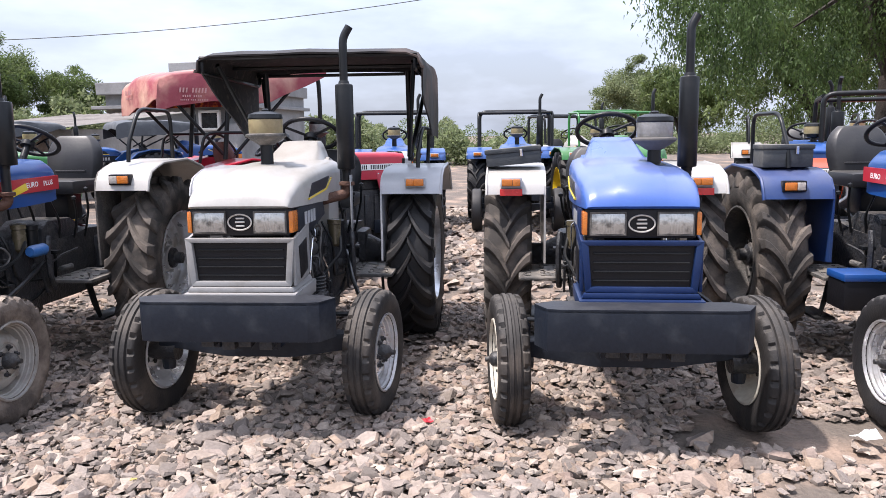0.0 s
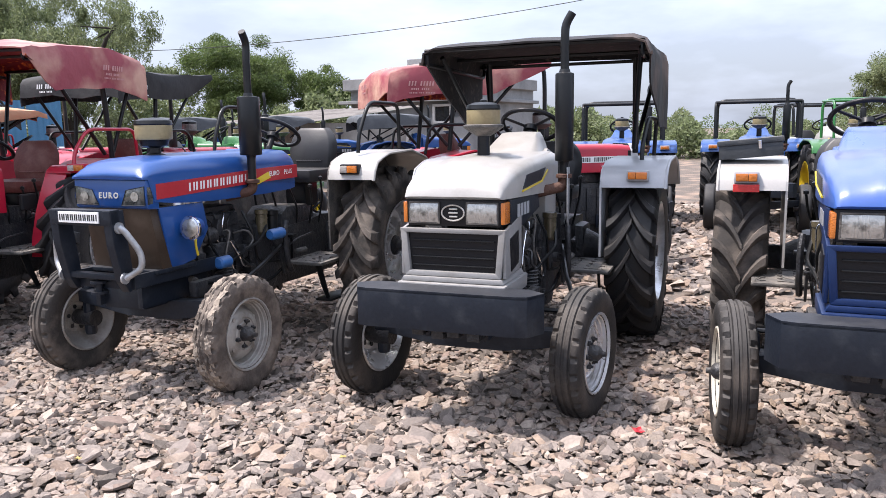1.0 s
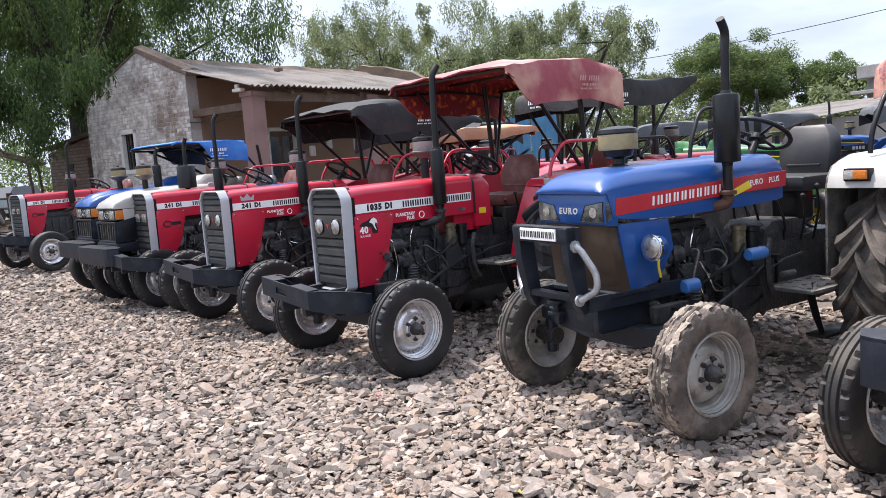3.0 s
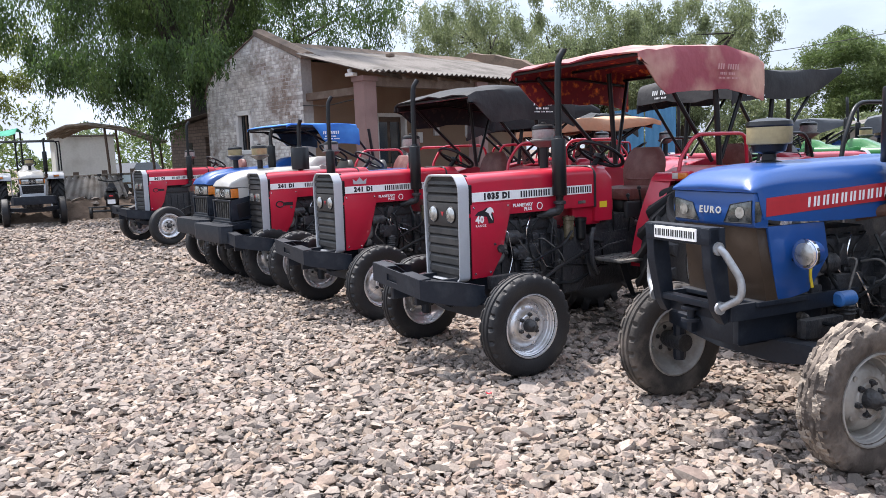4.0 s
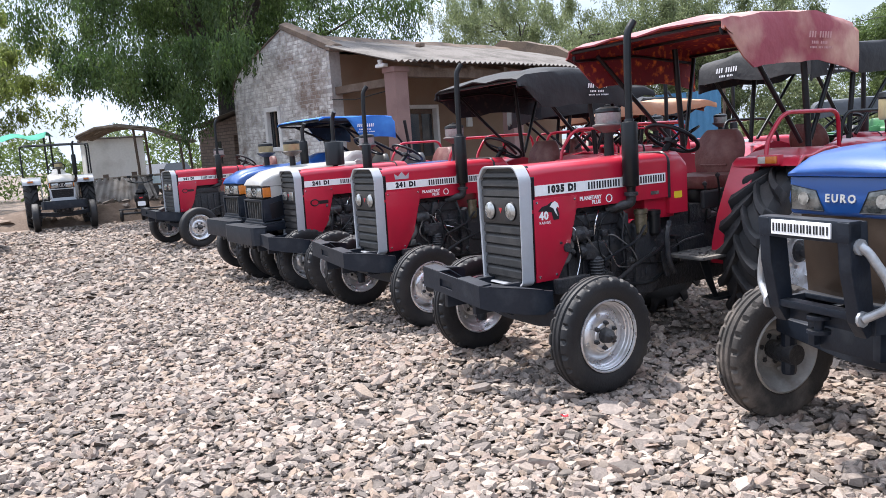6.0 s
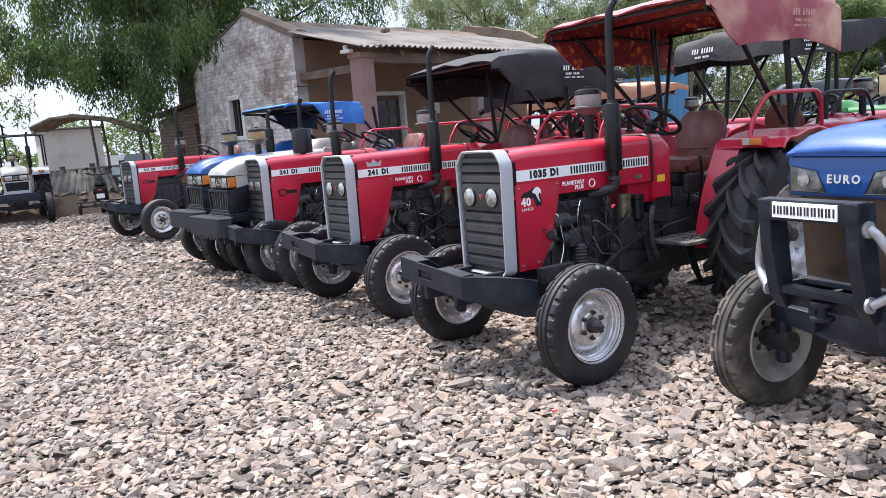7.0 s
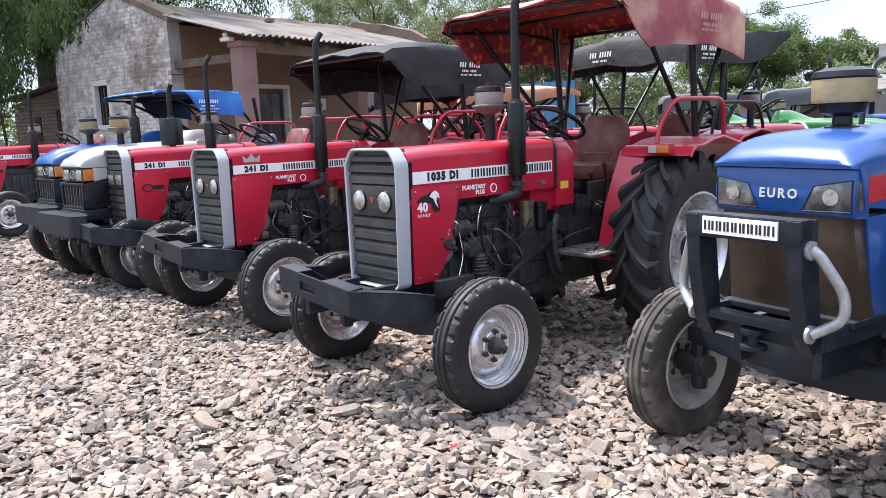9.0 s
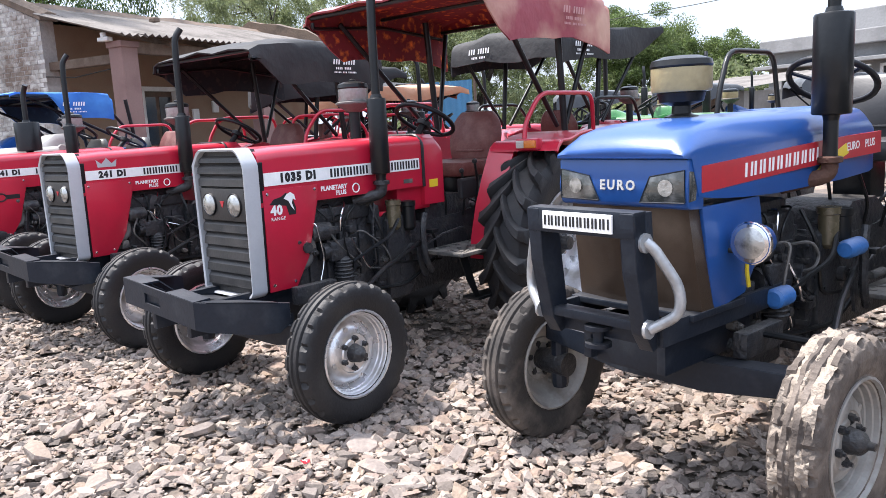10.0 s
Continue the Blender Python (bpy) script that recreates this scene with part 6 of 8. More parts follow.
def exhaust(t, x, y, z0, z1, z2, r=0.055, lean=0.0, mt=None, curl=-0.06, elbow=None, drop=0.16, out=0.01):
    """A standing silencer with a curled tail pipe, and its elbow down to the manifold."""
    mt = mt or BLACK
    bm = B()
    lathe(bm, [(0.03, z0 - 0.025), (0.034, z0 - 0.004), (r * 0.94, z0), (r, z0 + 0.006), (r, z1 - 0.008), (r * 0.95, z1), (0.036, z1 + 0.006), (0.03, z1 + 0.025), (0.0, z1 + 0.025)], 22, at(x, y, 0))
    m = part("silencer", bm, mt, t, "", 40)
    bm = B()
    tube(bm, [(x, y, z1), (x + lean * 0.4, y, z1 + (z2 - z1) * 0.6), (x + lean * 0.7, y + 0.01, z2 - 0.07), (x + lean + out, y + curl, z2)], 0.026, 10, 0.1)
    part("tail_pipe", bm, mt, m, "", 50)
    bm = B()
    tube(bm, [(x, y, z0), (x, y, z0 - drop + 0.07)], 0.03, 10)
    part("down_pipe", bm, mt, t, "", 50)
    bm = B()
    tube(bm, [(x, y, z0 - drop + 0.08), (x, y, z0 - drop), (x * 0.55, y - 0.12, z0 - drop - 0.04)], 0.034, 10, 0.06)
    lathe(bm, [(0.033, z0 - drop + 0.05), (0.05, z0 - drop + 0.055), (0.05, z0 - drop + 0.075), (0.033, z0 - drop + 0.08)], 12, at(x, y, 0))
    part("exhaust_elbow", bm, elbow or RUST, t, "", 50)
    bm = B()
    s = 1 if x > 0 else -1
    box(bm, s * 0.16 - 0.03, s * 0.16 + 0.03, 0.15, y, 0.96, 1.05, 0.015)
    part("exhaust_manifold", bm, IRON, t, "", 50)


def air_cleaner(t, x, y, z0, z1, r, bowl, h=0.14, flare=True):
    """A stem out of the hood with a bowl and a domed cap."""
    bm = B()
    lathe(bm, [(0.07, z0 - 0.01), (0.065, z0 + 0.01), (0.038, z0 + 0.02), (0.036, z1 - 0.05), (0.036 if flare else r * 0.72, z1 - 0.02 if flare else z1 - 0.035), (0.036 if flare else r * 0.8, z1), (0.0, z1)], 20, at(x, y, 0))
    st = part("precleaner_stem", bm, BLACK, t, "", 40)
    bm = B()
    if flare:
        lathe(bm, [(0.0, z1), (r * 0.95, z1), (r, z1 + 0.01), (r, z1 + h), (0.0, z1 + h)], 24, at(x, y, 0))
    else:
        lathe(bm, [(r * 0.6, z1), (r * 0.96, z1 + 0.004), (r, z1 + 0.015), (r, z1 + h), (0.0, z1 + h)], 24, at(x, y, 0))
    part("precleaner_bowl", bm, bowl, st, "dusty see-through bowl", 40)
    if flare:
        bm = B()
        lathe(bm, [(0.04, z1 - 0.065), (0.05, z1 - 0.06), (r * 0.9, z1 - 0.035), (r * 1.22, z1 - 0.012), (r * 1.22, z1 - 0.002), (r * 1.02, z1 + 0.004), (0.0, z1 + 0.004)], 24, at(x, y, 0))
        part("precleaner_dish", bm, HOSE if bowl is CLEARBOWL else GREY_IRON, st, "grey sheet-metal dish", 40)
        bm = B()
        lathe(bm, [(0.022, z1 + h + 0.04), (0.022, z1 + h + 0.058), (0.012, z1 + h + 0.064), (0.0, z1 + h + 0.064)], 10, at(x, y, 0))
        part("wing_nut", bm, BLACK, st, "", 40)
    bm = B()
    lathe(bm, [(r * 0.98, z1 + h), (r * 1.03, z1 + h + 0.008), (r * 0.98, z1 + h + 0.03), (r * 0.6, z1 + h + 0.045), (0.0, z1 + h + 0.05)], 24, at(x, y, 0))
    part("precleaner_cap", bm, BLACK, st, "", 40)


def canopy(t, cloth, w=0.70, y0=1.12, y1=2.82, zf=2.29, zm=2.36, zr=2.30, flap=0.33, front_skirt=0.1, side_skirt=0.07, rear_skirt=0.34, front_flap=0.05, seed=0, post=None, label="", cx=0.0, post_x=0.60, ramp=0.38, marks=None, soft=0.0, slack=1.0, start=0.0):
    """A cloth roof on bent steel posts that stand on the mudguards."""
    rnd = random.Random(seed)
    rows = []
    n = 15
    ph = rnd.uniform(0, 6)
    for k in range(n + 3):
        f = min(k / (n - 1), 1.0)
        y = y0 + (y1 - y0) * f
        z = zf + (zm - zf) * math.sin(min(f * 1.5, 1) * math.pi / 2) if f < 0.667 else zm + (zr - zm) * ((f - 0.667) / 0.333) ** 2
        sk = side_skirt + (rear_skirt - side_skirt) * min(1, max(0, f - start) / ramp) if ramp else side_skirt + (front_skirt - side_skirt) * max(0, 1 - f / 0.16) ** 0.7 + (rear_skirt - side_skirt) * max(0, (f - 0.72) / 0.28) ** 0.8
        drop = (0, 0.05, flap * 0.55, flap)[max(0, k - n + 1)]
        back = (0, 0.03, 0.045, 0.05)[max(0, k - n + 1)]
        if k == 0:
            z -= front_flap
        row = []
        edge = [(1, -sk), (1.005, -sk * 0.5 - 0.03 - soft * 0.5), (1, -0.03 - soft), (0.985 - soft * 0.15, -0.006 - soft * 0.35), (0.9 - soft * 0.4, -soft * 0.06), (0.6, 0.012), (0.3, 0.022)]
        edge = [(a, b * slack if b > 0 else b) for a, b in edge]
        for u, dz in [(-a, b) for a, b in edge] + [(0, 0.026 * slack)] + edge[::-1]:
            wob = 0.007 * math.sin(7 * f + 5 * u + ph) + 0.006 * math.sin(17 * f - 9 * u + ph) + 0.005 * math.sin(9.3 * u + ph) + 0.004 * math.sin(29 * f + 13 * u)
            wob *= slack
            zz = z + dz + wob - 0.02 * slack * math.cos(3 * math.pi * f) * (1 - u * u)
            if drop:
                zz = min(zz, z - drop * (0.9 + 0.2 * u * math.sin(ph)) + 0.02 * math.sin(6 * u + ph)) if drop == flap else zz - drop
                if abs(u) >= 1 and dz < -0.06:
                    zz = min(zz, z - drop)
                zz = max(zz, z - max(sk, flap) - 0.015)
            ww = w - 0.02 * math.sin(math.pi * f)
            row.append((cx + u * ww + (0.01 * math.sin(11 * f + ph) if abs(u) >= 1 else 0), y + back + (0.012 * math.sin(8 * u + ph) if drop else 0), zz))
        rows.append(row)
    bm = B()
    shell(bm, rows, 0.012)
    part("canopy_cloth", bm, cloth, t, label, 50)
    pm = post or BLACK
    if marks:
        for s in (-1, 1):
            face = RIGHT if s > 0 else LEFT
            ya = (y1 - 0.62) if s > 0 else (y1 - 0.12)
            bm = B()
            bars(bm, at(cx + s * (w + 0.014), ya + s * 0.05, zr - 0.12, face), (3, 5), 0.015, 0.044, 0.015, 0.03, 0.008, 0.002)
            bars(bm, at(cx + s * (w + 0.014), ya + s * 0.08, zr - 0.175, face), (4, 4), 0.012, 0.02, 0.009, 0.02, 0.0, 0.002)
            bars(bm, at(cx + s * (w + 0.014), ya + s * 0.06, zr - 0.21, face), (5, 3, 6), 0.009, 0.014, 0.008, 0.015, 0.0, 0.002)
            tagged(part("canopy_writing", bm, marks, t, "faint pale lettering on the cloth"), kind="stuff")
        back = at(cx + 0.42, y1 + 0.064, zr - 0.1, Matrix.Rotation(math.pi, 4, "Z") @ FRONT)
        bm = B()
        bars(bm, back, (3, 5), 0.016, 0.05, 0.016, 0.03, 0.01, 0.002)
        bars(bm, back @ Matrix.Translation((0.04, -0.06, 0)), (4, 4), 0.012, 0.02, 0.009, 0.02, 0.0, 0.002)
        tagged(part("canopy_writing", bm, marks, t, "pale lettering on the cloth"), kind="stuff")
    for s in (-1, 1):
        bx = cx + s * post_x
        bm = B()
        tube(bm, [(bx, 2.2, 1.40), (bx, 2.12, zm - 0.09)], 0.024, 8)
        part("canopy_post", bm, pm, t, "", 50)
        bm = B()
        tube(bm, [(bx, 2.1, 1.44), (cx + s * (w - 0.08), y0 + 0.25, zf - 0.08)], 0.018, 8)
        part("canopy_brace", bm, pm, t, "", 50)
        bm = B()
        tube(bm, [(bx, 2.22, 1.45), (cx + s * (w - 0.08), y1 - 0.04, zr - 0.1)], 0.018, 8)
        part("canopy_brace", bm, pm, t, "", 50)
        bm = B()
        tube(bm, [(cx + s * (w - 0.045), y0 + 0.03, zf - (0.08 if ramp else front_skirt * 0.9)), (cx + s * (w - 0.045), y0 + 0.03, zf - 0.07 - soft), (cx + s * (w - 0.045), (y0 + y1) / 2, zm - 0.085 - soft), (cx + s * (w - 0.045), y1 - 0.02, zr - 0.085 - soft), (cx + s * (w - 0.045), y1 - 0.01, zr - flap * 0.85 - 0.02)], 0.014, 6, 0.06)
        part("canopy_rail", bm, pm, t, "", 50)
    for y, z in ((y0 + 0.03, zf - 0.05), ((y0 + y1) / 2, zm - 0.075), (y1 - 0.03, zr - 0.075)):
        bm = B()
        tube(bm, [(cx - w + 0.03, y, z), (cx + w - 0.03, y, z)], 0.014, 6)
        part("canopy_bow", bm, pm, t, "", 50)


def roll_bar(t, w=0.62, y=2.1, z0=1.4, z1=2.05, forward=0.8, mt=None, r=0.022, front=True):
    """A bent tube frame on the mudguards, with a forward pair of legs."""
    mt = mt or BLACK
    bm = B()
    tube(bm, [(-w, y, z0), (-w, y, z1), (w, y, z1), (w, y, z0)], r, 8, 0.14)
    part("roll_bar", bm, mt, t, "", 50)
    for s in (-1, 1):
        bm = B()
        if front:
            tube(bm, [(s * w, y, z1 - 0.03), (s * w, y - forward, z1 - 0.05), (s * w, y - forward - 0.06, z0)], r * 0.9, 8, 0.12)
        else:
            tube(bm, [(s * w, y, z1 - 0.25), (s * (w + 0.04), y - 0.35, z1 - 0.42), (s * (w + 0.04), y - 0.5, z0)], r * 0.9, 8, 0.12)
        part("side_bar", bm, mt, t, "", 50)
    if front:
        bm = B()
        tube(bm, [(-w, y - forward, z1 - 0.05), (w, y - forward, z1 - 0.05)], r * 0.9, 8)
        part("cross_bar", bm, mt, t, "", 50)


def chassis(name, m, label, group, tyre=RUBBER, front_tyre=None, rim=RIM, front_rim=None, steer=0.0, track=0.67, rear_track=0.71, seed=0, detail=True, rear_tyre=None, muddy=None, front_y=0.0, up=0.0, step=0.60):
    t = thing(name, m, label, "tractor", group)
    rnd = random.Random(seed)
    for s in (-1, 1):
        wheel(t, "front", s * track, front_y, 0.362, (muddy if muddy and s > 0 else front_tyre) or tyre, front_rim or rim, steer, rnd.uniform(0, 360), fine=detail)
        wheel(t, "rear", s * rear_track, 1.93, 0.65, rear_tyre or tyre, rim, 0, rnd.uniform(0, 360), fine=detail)
    engine(t, seed, detail, None, up, step)
    return t


# ---- tractors: hoods and fronts of three makes ----
def hood_section(y, w, zb, zs, zt, ridge=0.0):
    """Half-round hood section at y: side foot, shoulder, crown with a raised middle."""
    half = [(w, zb), (w, zs), (w * 0.985, zs + (zt - zs) * 0.35), (w * 0.92, zs + (zt - zs) * 0.72), (w * 0.78, zt - min(0.012, (zt - zs) * 0.12)), (0.135, zt), (0.115, zt + ridge), (0.0, zt + ridge * 1.2)]
    return [(x, y, z) for x, z in half] + [(-x, y, z) for x, z in reversed(half[:-1])]


def hood_lamped(t, body, trim, side, filt_x=0.0, filt=None, badge=True, mesh_mat=None, upright=False, tip=0.04, stack=(1.40, 1.93, 2.29, 0.057), filt_z=1.625):
    """The rounded hood with a black lamp band, framed grille and skirt."""
    bm = B()
    loft(bm, [hood_section(*a) for a in (
        (-0.322, 0.266, 1.232, 1.234, 1.236, 0.0), (-0.334, 0.271, 1.236, 1.240, 1.246, 0.0), (-0.325, 0.274, 1.234, 1.250, 1.278, 0.003), (-0.295, 0.28, 1.232, 1.27, 1.322, 0.012),
        (-0.18, 0.295, 1.23, 1.31, 1.38, 0.018), (0.0, 0.305, 1.225, 1.335, 1.415, 0.018), (0.3, 0.305, 1.215, 1.35, 1.44, 0.012),
        (0.65, 0.295, 1.20, 1.36, 1.455, 0.004), (0.96, 0.28, 1.19, 1.36, 1.46, 0.0))])
    part("hood", bm, body, t, "", 42)
    bm = B()
    secs = []
    for y, w, zt in ((0.70, 0.17, 1.452), (0.78, 0.165, 1.475), (0.92, 0.15, 1.54), (1.0, 0.14, 1.572), (1.12, 0.135, 1.578), (1.17, 0.13, 1.56), (1.2, 0.13, 1.5)):
        half = [(w * 1.3, 1.42), (w * 1.12, zt - (zt - 1.42) * 0.45), (w * 0.98, zt - (zt - 1.42) * 0.14), (w * 0.86, zt), (0, zt + 0.004)]
        secs.append([(x, y, z) for x, z in half] + [(-x, y, z) for x, z in reversed(half[:-1])])
    loft(bm, secs)
    part("instrument_cowl", bm, body, t, "", 42)
    # lamp band
    bm = B()
    prism(bm, [(-0.265, 1.085), (0.265, 1.085), (0.275, 1.23), (-0.275, 1.23)], "y", -0.31, -0.05, 0.008)
    band = part("lamp_band", bm, PLASTIC, t, "", 30)
    for s in (-1, 1):
        bm = B()
        secs = []
        for k in range(25):
            x = s * 0.165 - 0.082 + 0.164 * k / 24
            d = 0.0025 * (k % 2) + 0.006 * math.sin(math.pi * k / 24)
            secs.append([(x, -0.30, 1.105), (x, -0.318 - d, 1.107), (x, -0.324 - d, 1.14), (x, -0.325 - d, 1.175), (x, -0.318 - d, 1.208), (x, -0.30, 1.21)])
        loft(bm, secs)
        h = part("headlight", bm, LAMPGLASS, t, "rectangular clear headlight", 40)
        bm = B()
        for za, zb in ((1.098, 1.106), (1.209, 1.217)):
            box(bm, s * 0.165 - 0.09, s * 0.165 + 0.09, -0.322, -0.305, za, zb, 0.002)
        for xa in (-0.09, 0.082):
            box(bm, s * 0.165 + xa, s * 0.165 + xa + 0.008, -0.322, -0.305, 1.1, 1.215, 0.002)
        part("bezel", bm, GREY_IRON, h)
        bm = B()
        box(bm, s * 0.278 - 0.012, s * 0.278 + 0.012, -0.315, -0.2, 1.10, 1.215, 0.006)
        part("side_marker", bm, AMBER, t, "amber side marker", 40)
    if badge:
        bm = B()
        ring = [(0.064 * math.cos(a), -0.316, 1.158 + 0.042 * math.sin(a)) for a in [2 * math.pi * k / 24 for k in range(25)]]
        tube(bm, ring, 0.0045, 6)
        box(bm, -0.026, 0.026, -0.318, -0.308, 1.154, 1.163, 0.002)
        box(bm, -0.022, 0.024, -0.318, -0.308, 1.174, 1.182, 0.002)
        box(bm, -0.022, 0.024, -0.318, -0.308, 1.134, 1.142, 0.002)
        part("badge", bm, CHROMELETTER, band, "silver oval badge")
    # grille frame with side wings
    bm = B()
    for s in (-1, 1):
        prism(bm, [(s * 0.30, 1.075), (s * 0.262, 1.066), (s * 0.242, 0.83), (s * 0.275, 0.815)], "y", -0.345, -0.31, 0.006)
    prism(bm, [(-0.30, 1.075), (0.30, 1.075), (0.266, 1.05), (-0.266, 1.05)], "y", -0.347, -0.312, 0.006)
    prism(bm, [(-0.248, 0.842), (0.248, 0.842), (0.275, 0.814), (-0.275, 0.814)], "y", -0.347, -0.312, 0.006)
    frame_ob = part("grille_frame", bm, trim, t, "", 30)
    for s in (-1, 1):
        bm = B()
        prism(bm, [(-0.33, 1.07), (-0.02, 1.13), (-0.02, 0.85), (-0.06, 0.83), (-0.33, 0.815)], "x", s * 0.30, s * 0.282, 0.006)
        part("grille_wing", bm, trim, t, "", 30)
        bm = B()
        prism(bm, [(-0.26, 1.02), (-0.10, 1.05), (-0.09, 0.87), (-0.24, 0.84)], "x", s * 0.305, s * 0.295, 0.004)
        part("side_vent", bm, PLASTIC, t, "", 30)
        bm = B()
        prism(bm, [(-0.22, 1.225), (0.36, 1.215), (0.40, 1.13), (0.0, 1.06), (-0.22, 1.08)], "x", s * 0.296, s * 0.28, 0.004)
        pan = part("side_panel", bm, side, t, "", 30)
        bm = B()
        bars(bm, at(s * 0.297, -0.1 if s > 0 else 0.2, 1.155, RIGHT if s > 0 else LEFT), (4,), 0.045, 0.07, 0.02, 0.0, 0.0, 0.003)
        part("side_mark", bm, SILVER, pan)
        bm = B()
        pts = [(-0.02, 1.268), (0.06, 1.342), (0.50, 1.362), (0.40, 1.295)]
        prism(bm, pts, "x", s * 0.309, s * 0.300)
        part("hood_decal", bm, SLATE, t, "dark decal with a yellow edge")
        bm = B()
        tube(bm, [(s * 0.309, -0.03, 1.258), (s * 0.309, 0.40, 1.285), (s * 0.307, 0.55, 1.345)], 0.006, 5)
        part("decal_edge", bm, YELLOW, t, "yellow line")
    bm = B()
    prism(bm, [(-0.246, 0.83), (0.246, 0.83), (0.268, 1.062), (-0.268, 1.062)], "y", -0.318, -0.26)
    part("grille_mesh", bm, mesh_mat or PLASTIC, t, "black grille")
    for k in range(6 if upright else 4):
        bm = B()
        if upright:
            prism(bm, [(-0.215 + 0.08 * k, 1.035), (-0.195 + 0.08 * k, 1.035), (-0.190 + 0.072 * k, 0.845), (-0.202 + 0.072 * k, 0.845)], "y", -0.336, -0.315, 0.002)
        else:
            box(bm, -0.235, 0.235, -0.332, -0.315, 0.868 + 0.046 * k, 0.875 + 0.046 * k, 0.002)
        part("grille_slat", bm, GREY_IRON if upright else BLACK, t)
    bm = B()
    prism(bm, [(-0.28, 0.812), (0.28, 0.812), (0.295, 0.785), (-0.295, 0.785)], "y", -0.36, 0.05, 0.008)
    prism(bm, [(-0.31, 0.783), (0.31, 0.783), (0.305, 0.70), (-0.305, 0.70)], "y", -0.385, 0.08, 0.014)
    part("grille_skirt", bm, trim, t, "", 30)
    exhaust(t, 0.40, 0.6, *stack, curl=0.02, out=tip)
    air_cleaner(t, filt_x, 0.22, 1.42, filt_z, 0.10, filt or CREAMBOWL, 0.085)


def bumper_plate(t, w=0.53, y=-0.56, z0=0.565, z1=0.77, mt=None):
    """A broad plate bumper with swept ends, a top flange and weights hung behind."""
    mt = mt or SLATE
    bm = B()
    outer = [(-w, y + 0.13), (-w + 0.06, y + 0.015), (-w + 0.12, y), (w - 0.12, y), (w - 0.06, y + 0.015), (w, y + 0.13)]
    inner = [(x * 0.975, yy + 0.02) for x, yy in reversed(outer)]
    prism(bm, outer + inner, "z", z0, z1, 0.003)
    prism(bm, outer + [(w - 0.1, y + 0.2), (-w + 0.1, y + 0.2)], "z", z1 - 0.012, z1 + 0.004)
    part("bumper", bm, mt, t, "broad dark steel plate bumper", 30)
    bm = B()
    for s in (-1, 1):
        box(bm, s * 0.16 - 0.025, s * 0.16 + 0.025, y + 0.02, -0.2, z0 + 0.02, z1 - 0.08, 0.005)
    part("bumper_bracket", bm, mt, t)
    for k in range(4):
        bm = B()
        x = -0.15 + 0.1 * k + 0.012 * (k % 2)
        box(bm, x - 0.035, x + 0.035, y + 0.08, -0.28, z0 - 0.05 - 0.015 * (k % 2), z1 - 0.06, 0.008)
        part("front_weight", bm, IRON, t)


def tractor_lamped(m, body, trim, side, fend, label, group, cloth=None, box_on=(), rails=(), filt_x=0.0, filt=None, bumper=True, strips=False, seed=0, name="tractor", bars_on=False, fx=(0.44, 0.88), upright=False, stack=(1.40, 1.93, 2.29, 0.057), filt_z=1.625, **kw):
    t = chassis(name, m, label, group, seed=seed, **kw)
    hood_lamped(t, body, trim, side, filt_x, filt, upright=upright, stack=stack, filt_z=filt_z)
    driver_place(t, VINYL, body, None, 1.3, 1.6, 1.45)
    for s in (-1, 1):
        fender(t, s, fend, fx[0], fx[1], 1.18, 1.33, 1.36)
        mid = (fx[0] + fx[1]) / 2 + 0.03
        indicator(t, s * mid, 1.345, 1.265, bezel=SILVER)
        if strips:
            reflector(t, s * mid, 1.325, 1.195)
    for s in box_on:
        toolbox(t, s * mid + 0.02, 1.62, 1.368, 0.40, 0.22, 0.09, -5.0)
    for s in rails:
        grab_rail(t, s, 0.76, 1.55, 1.365)
    if bumper:
        bumper_plate(t)
    if bars_on:
        roll_bar(t, 0.66, r=0.032)
    return t


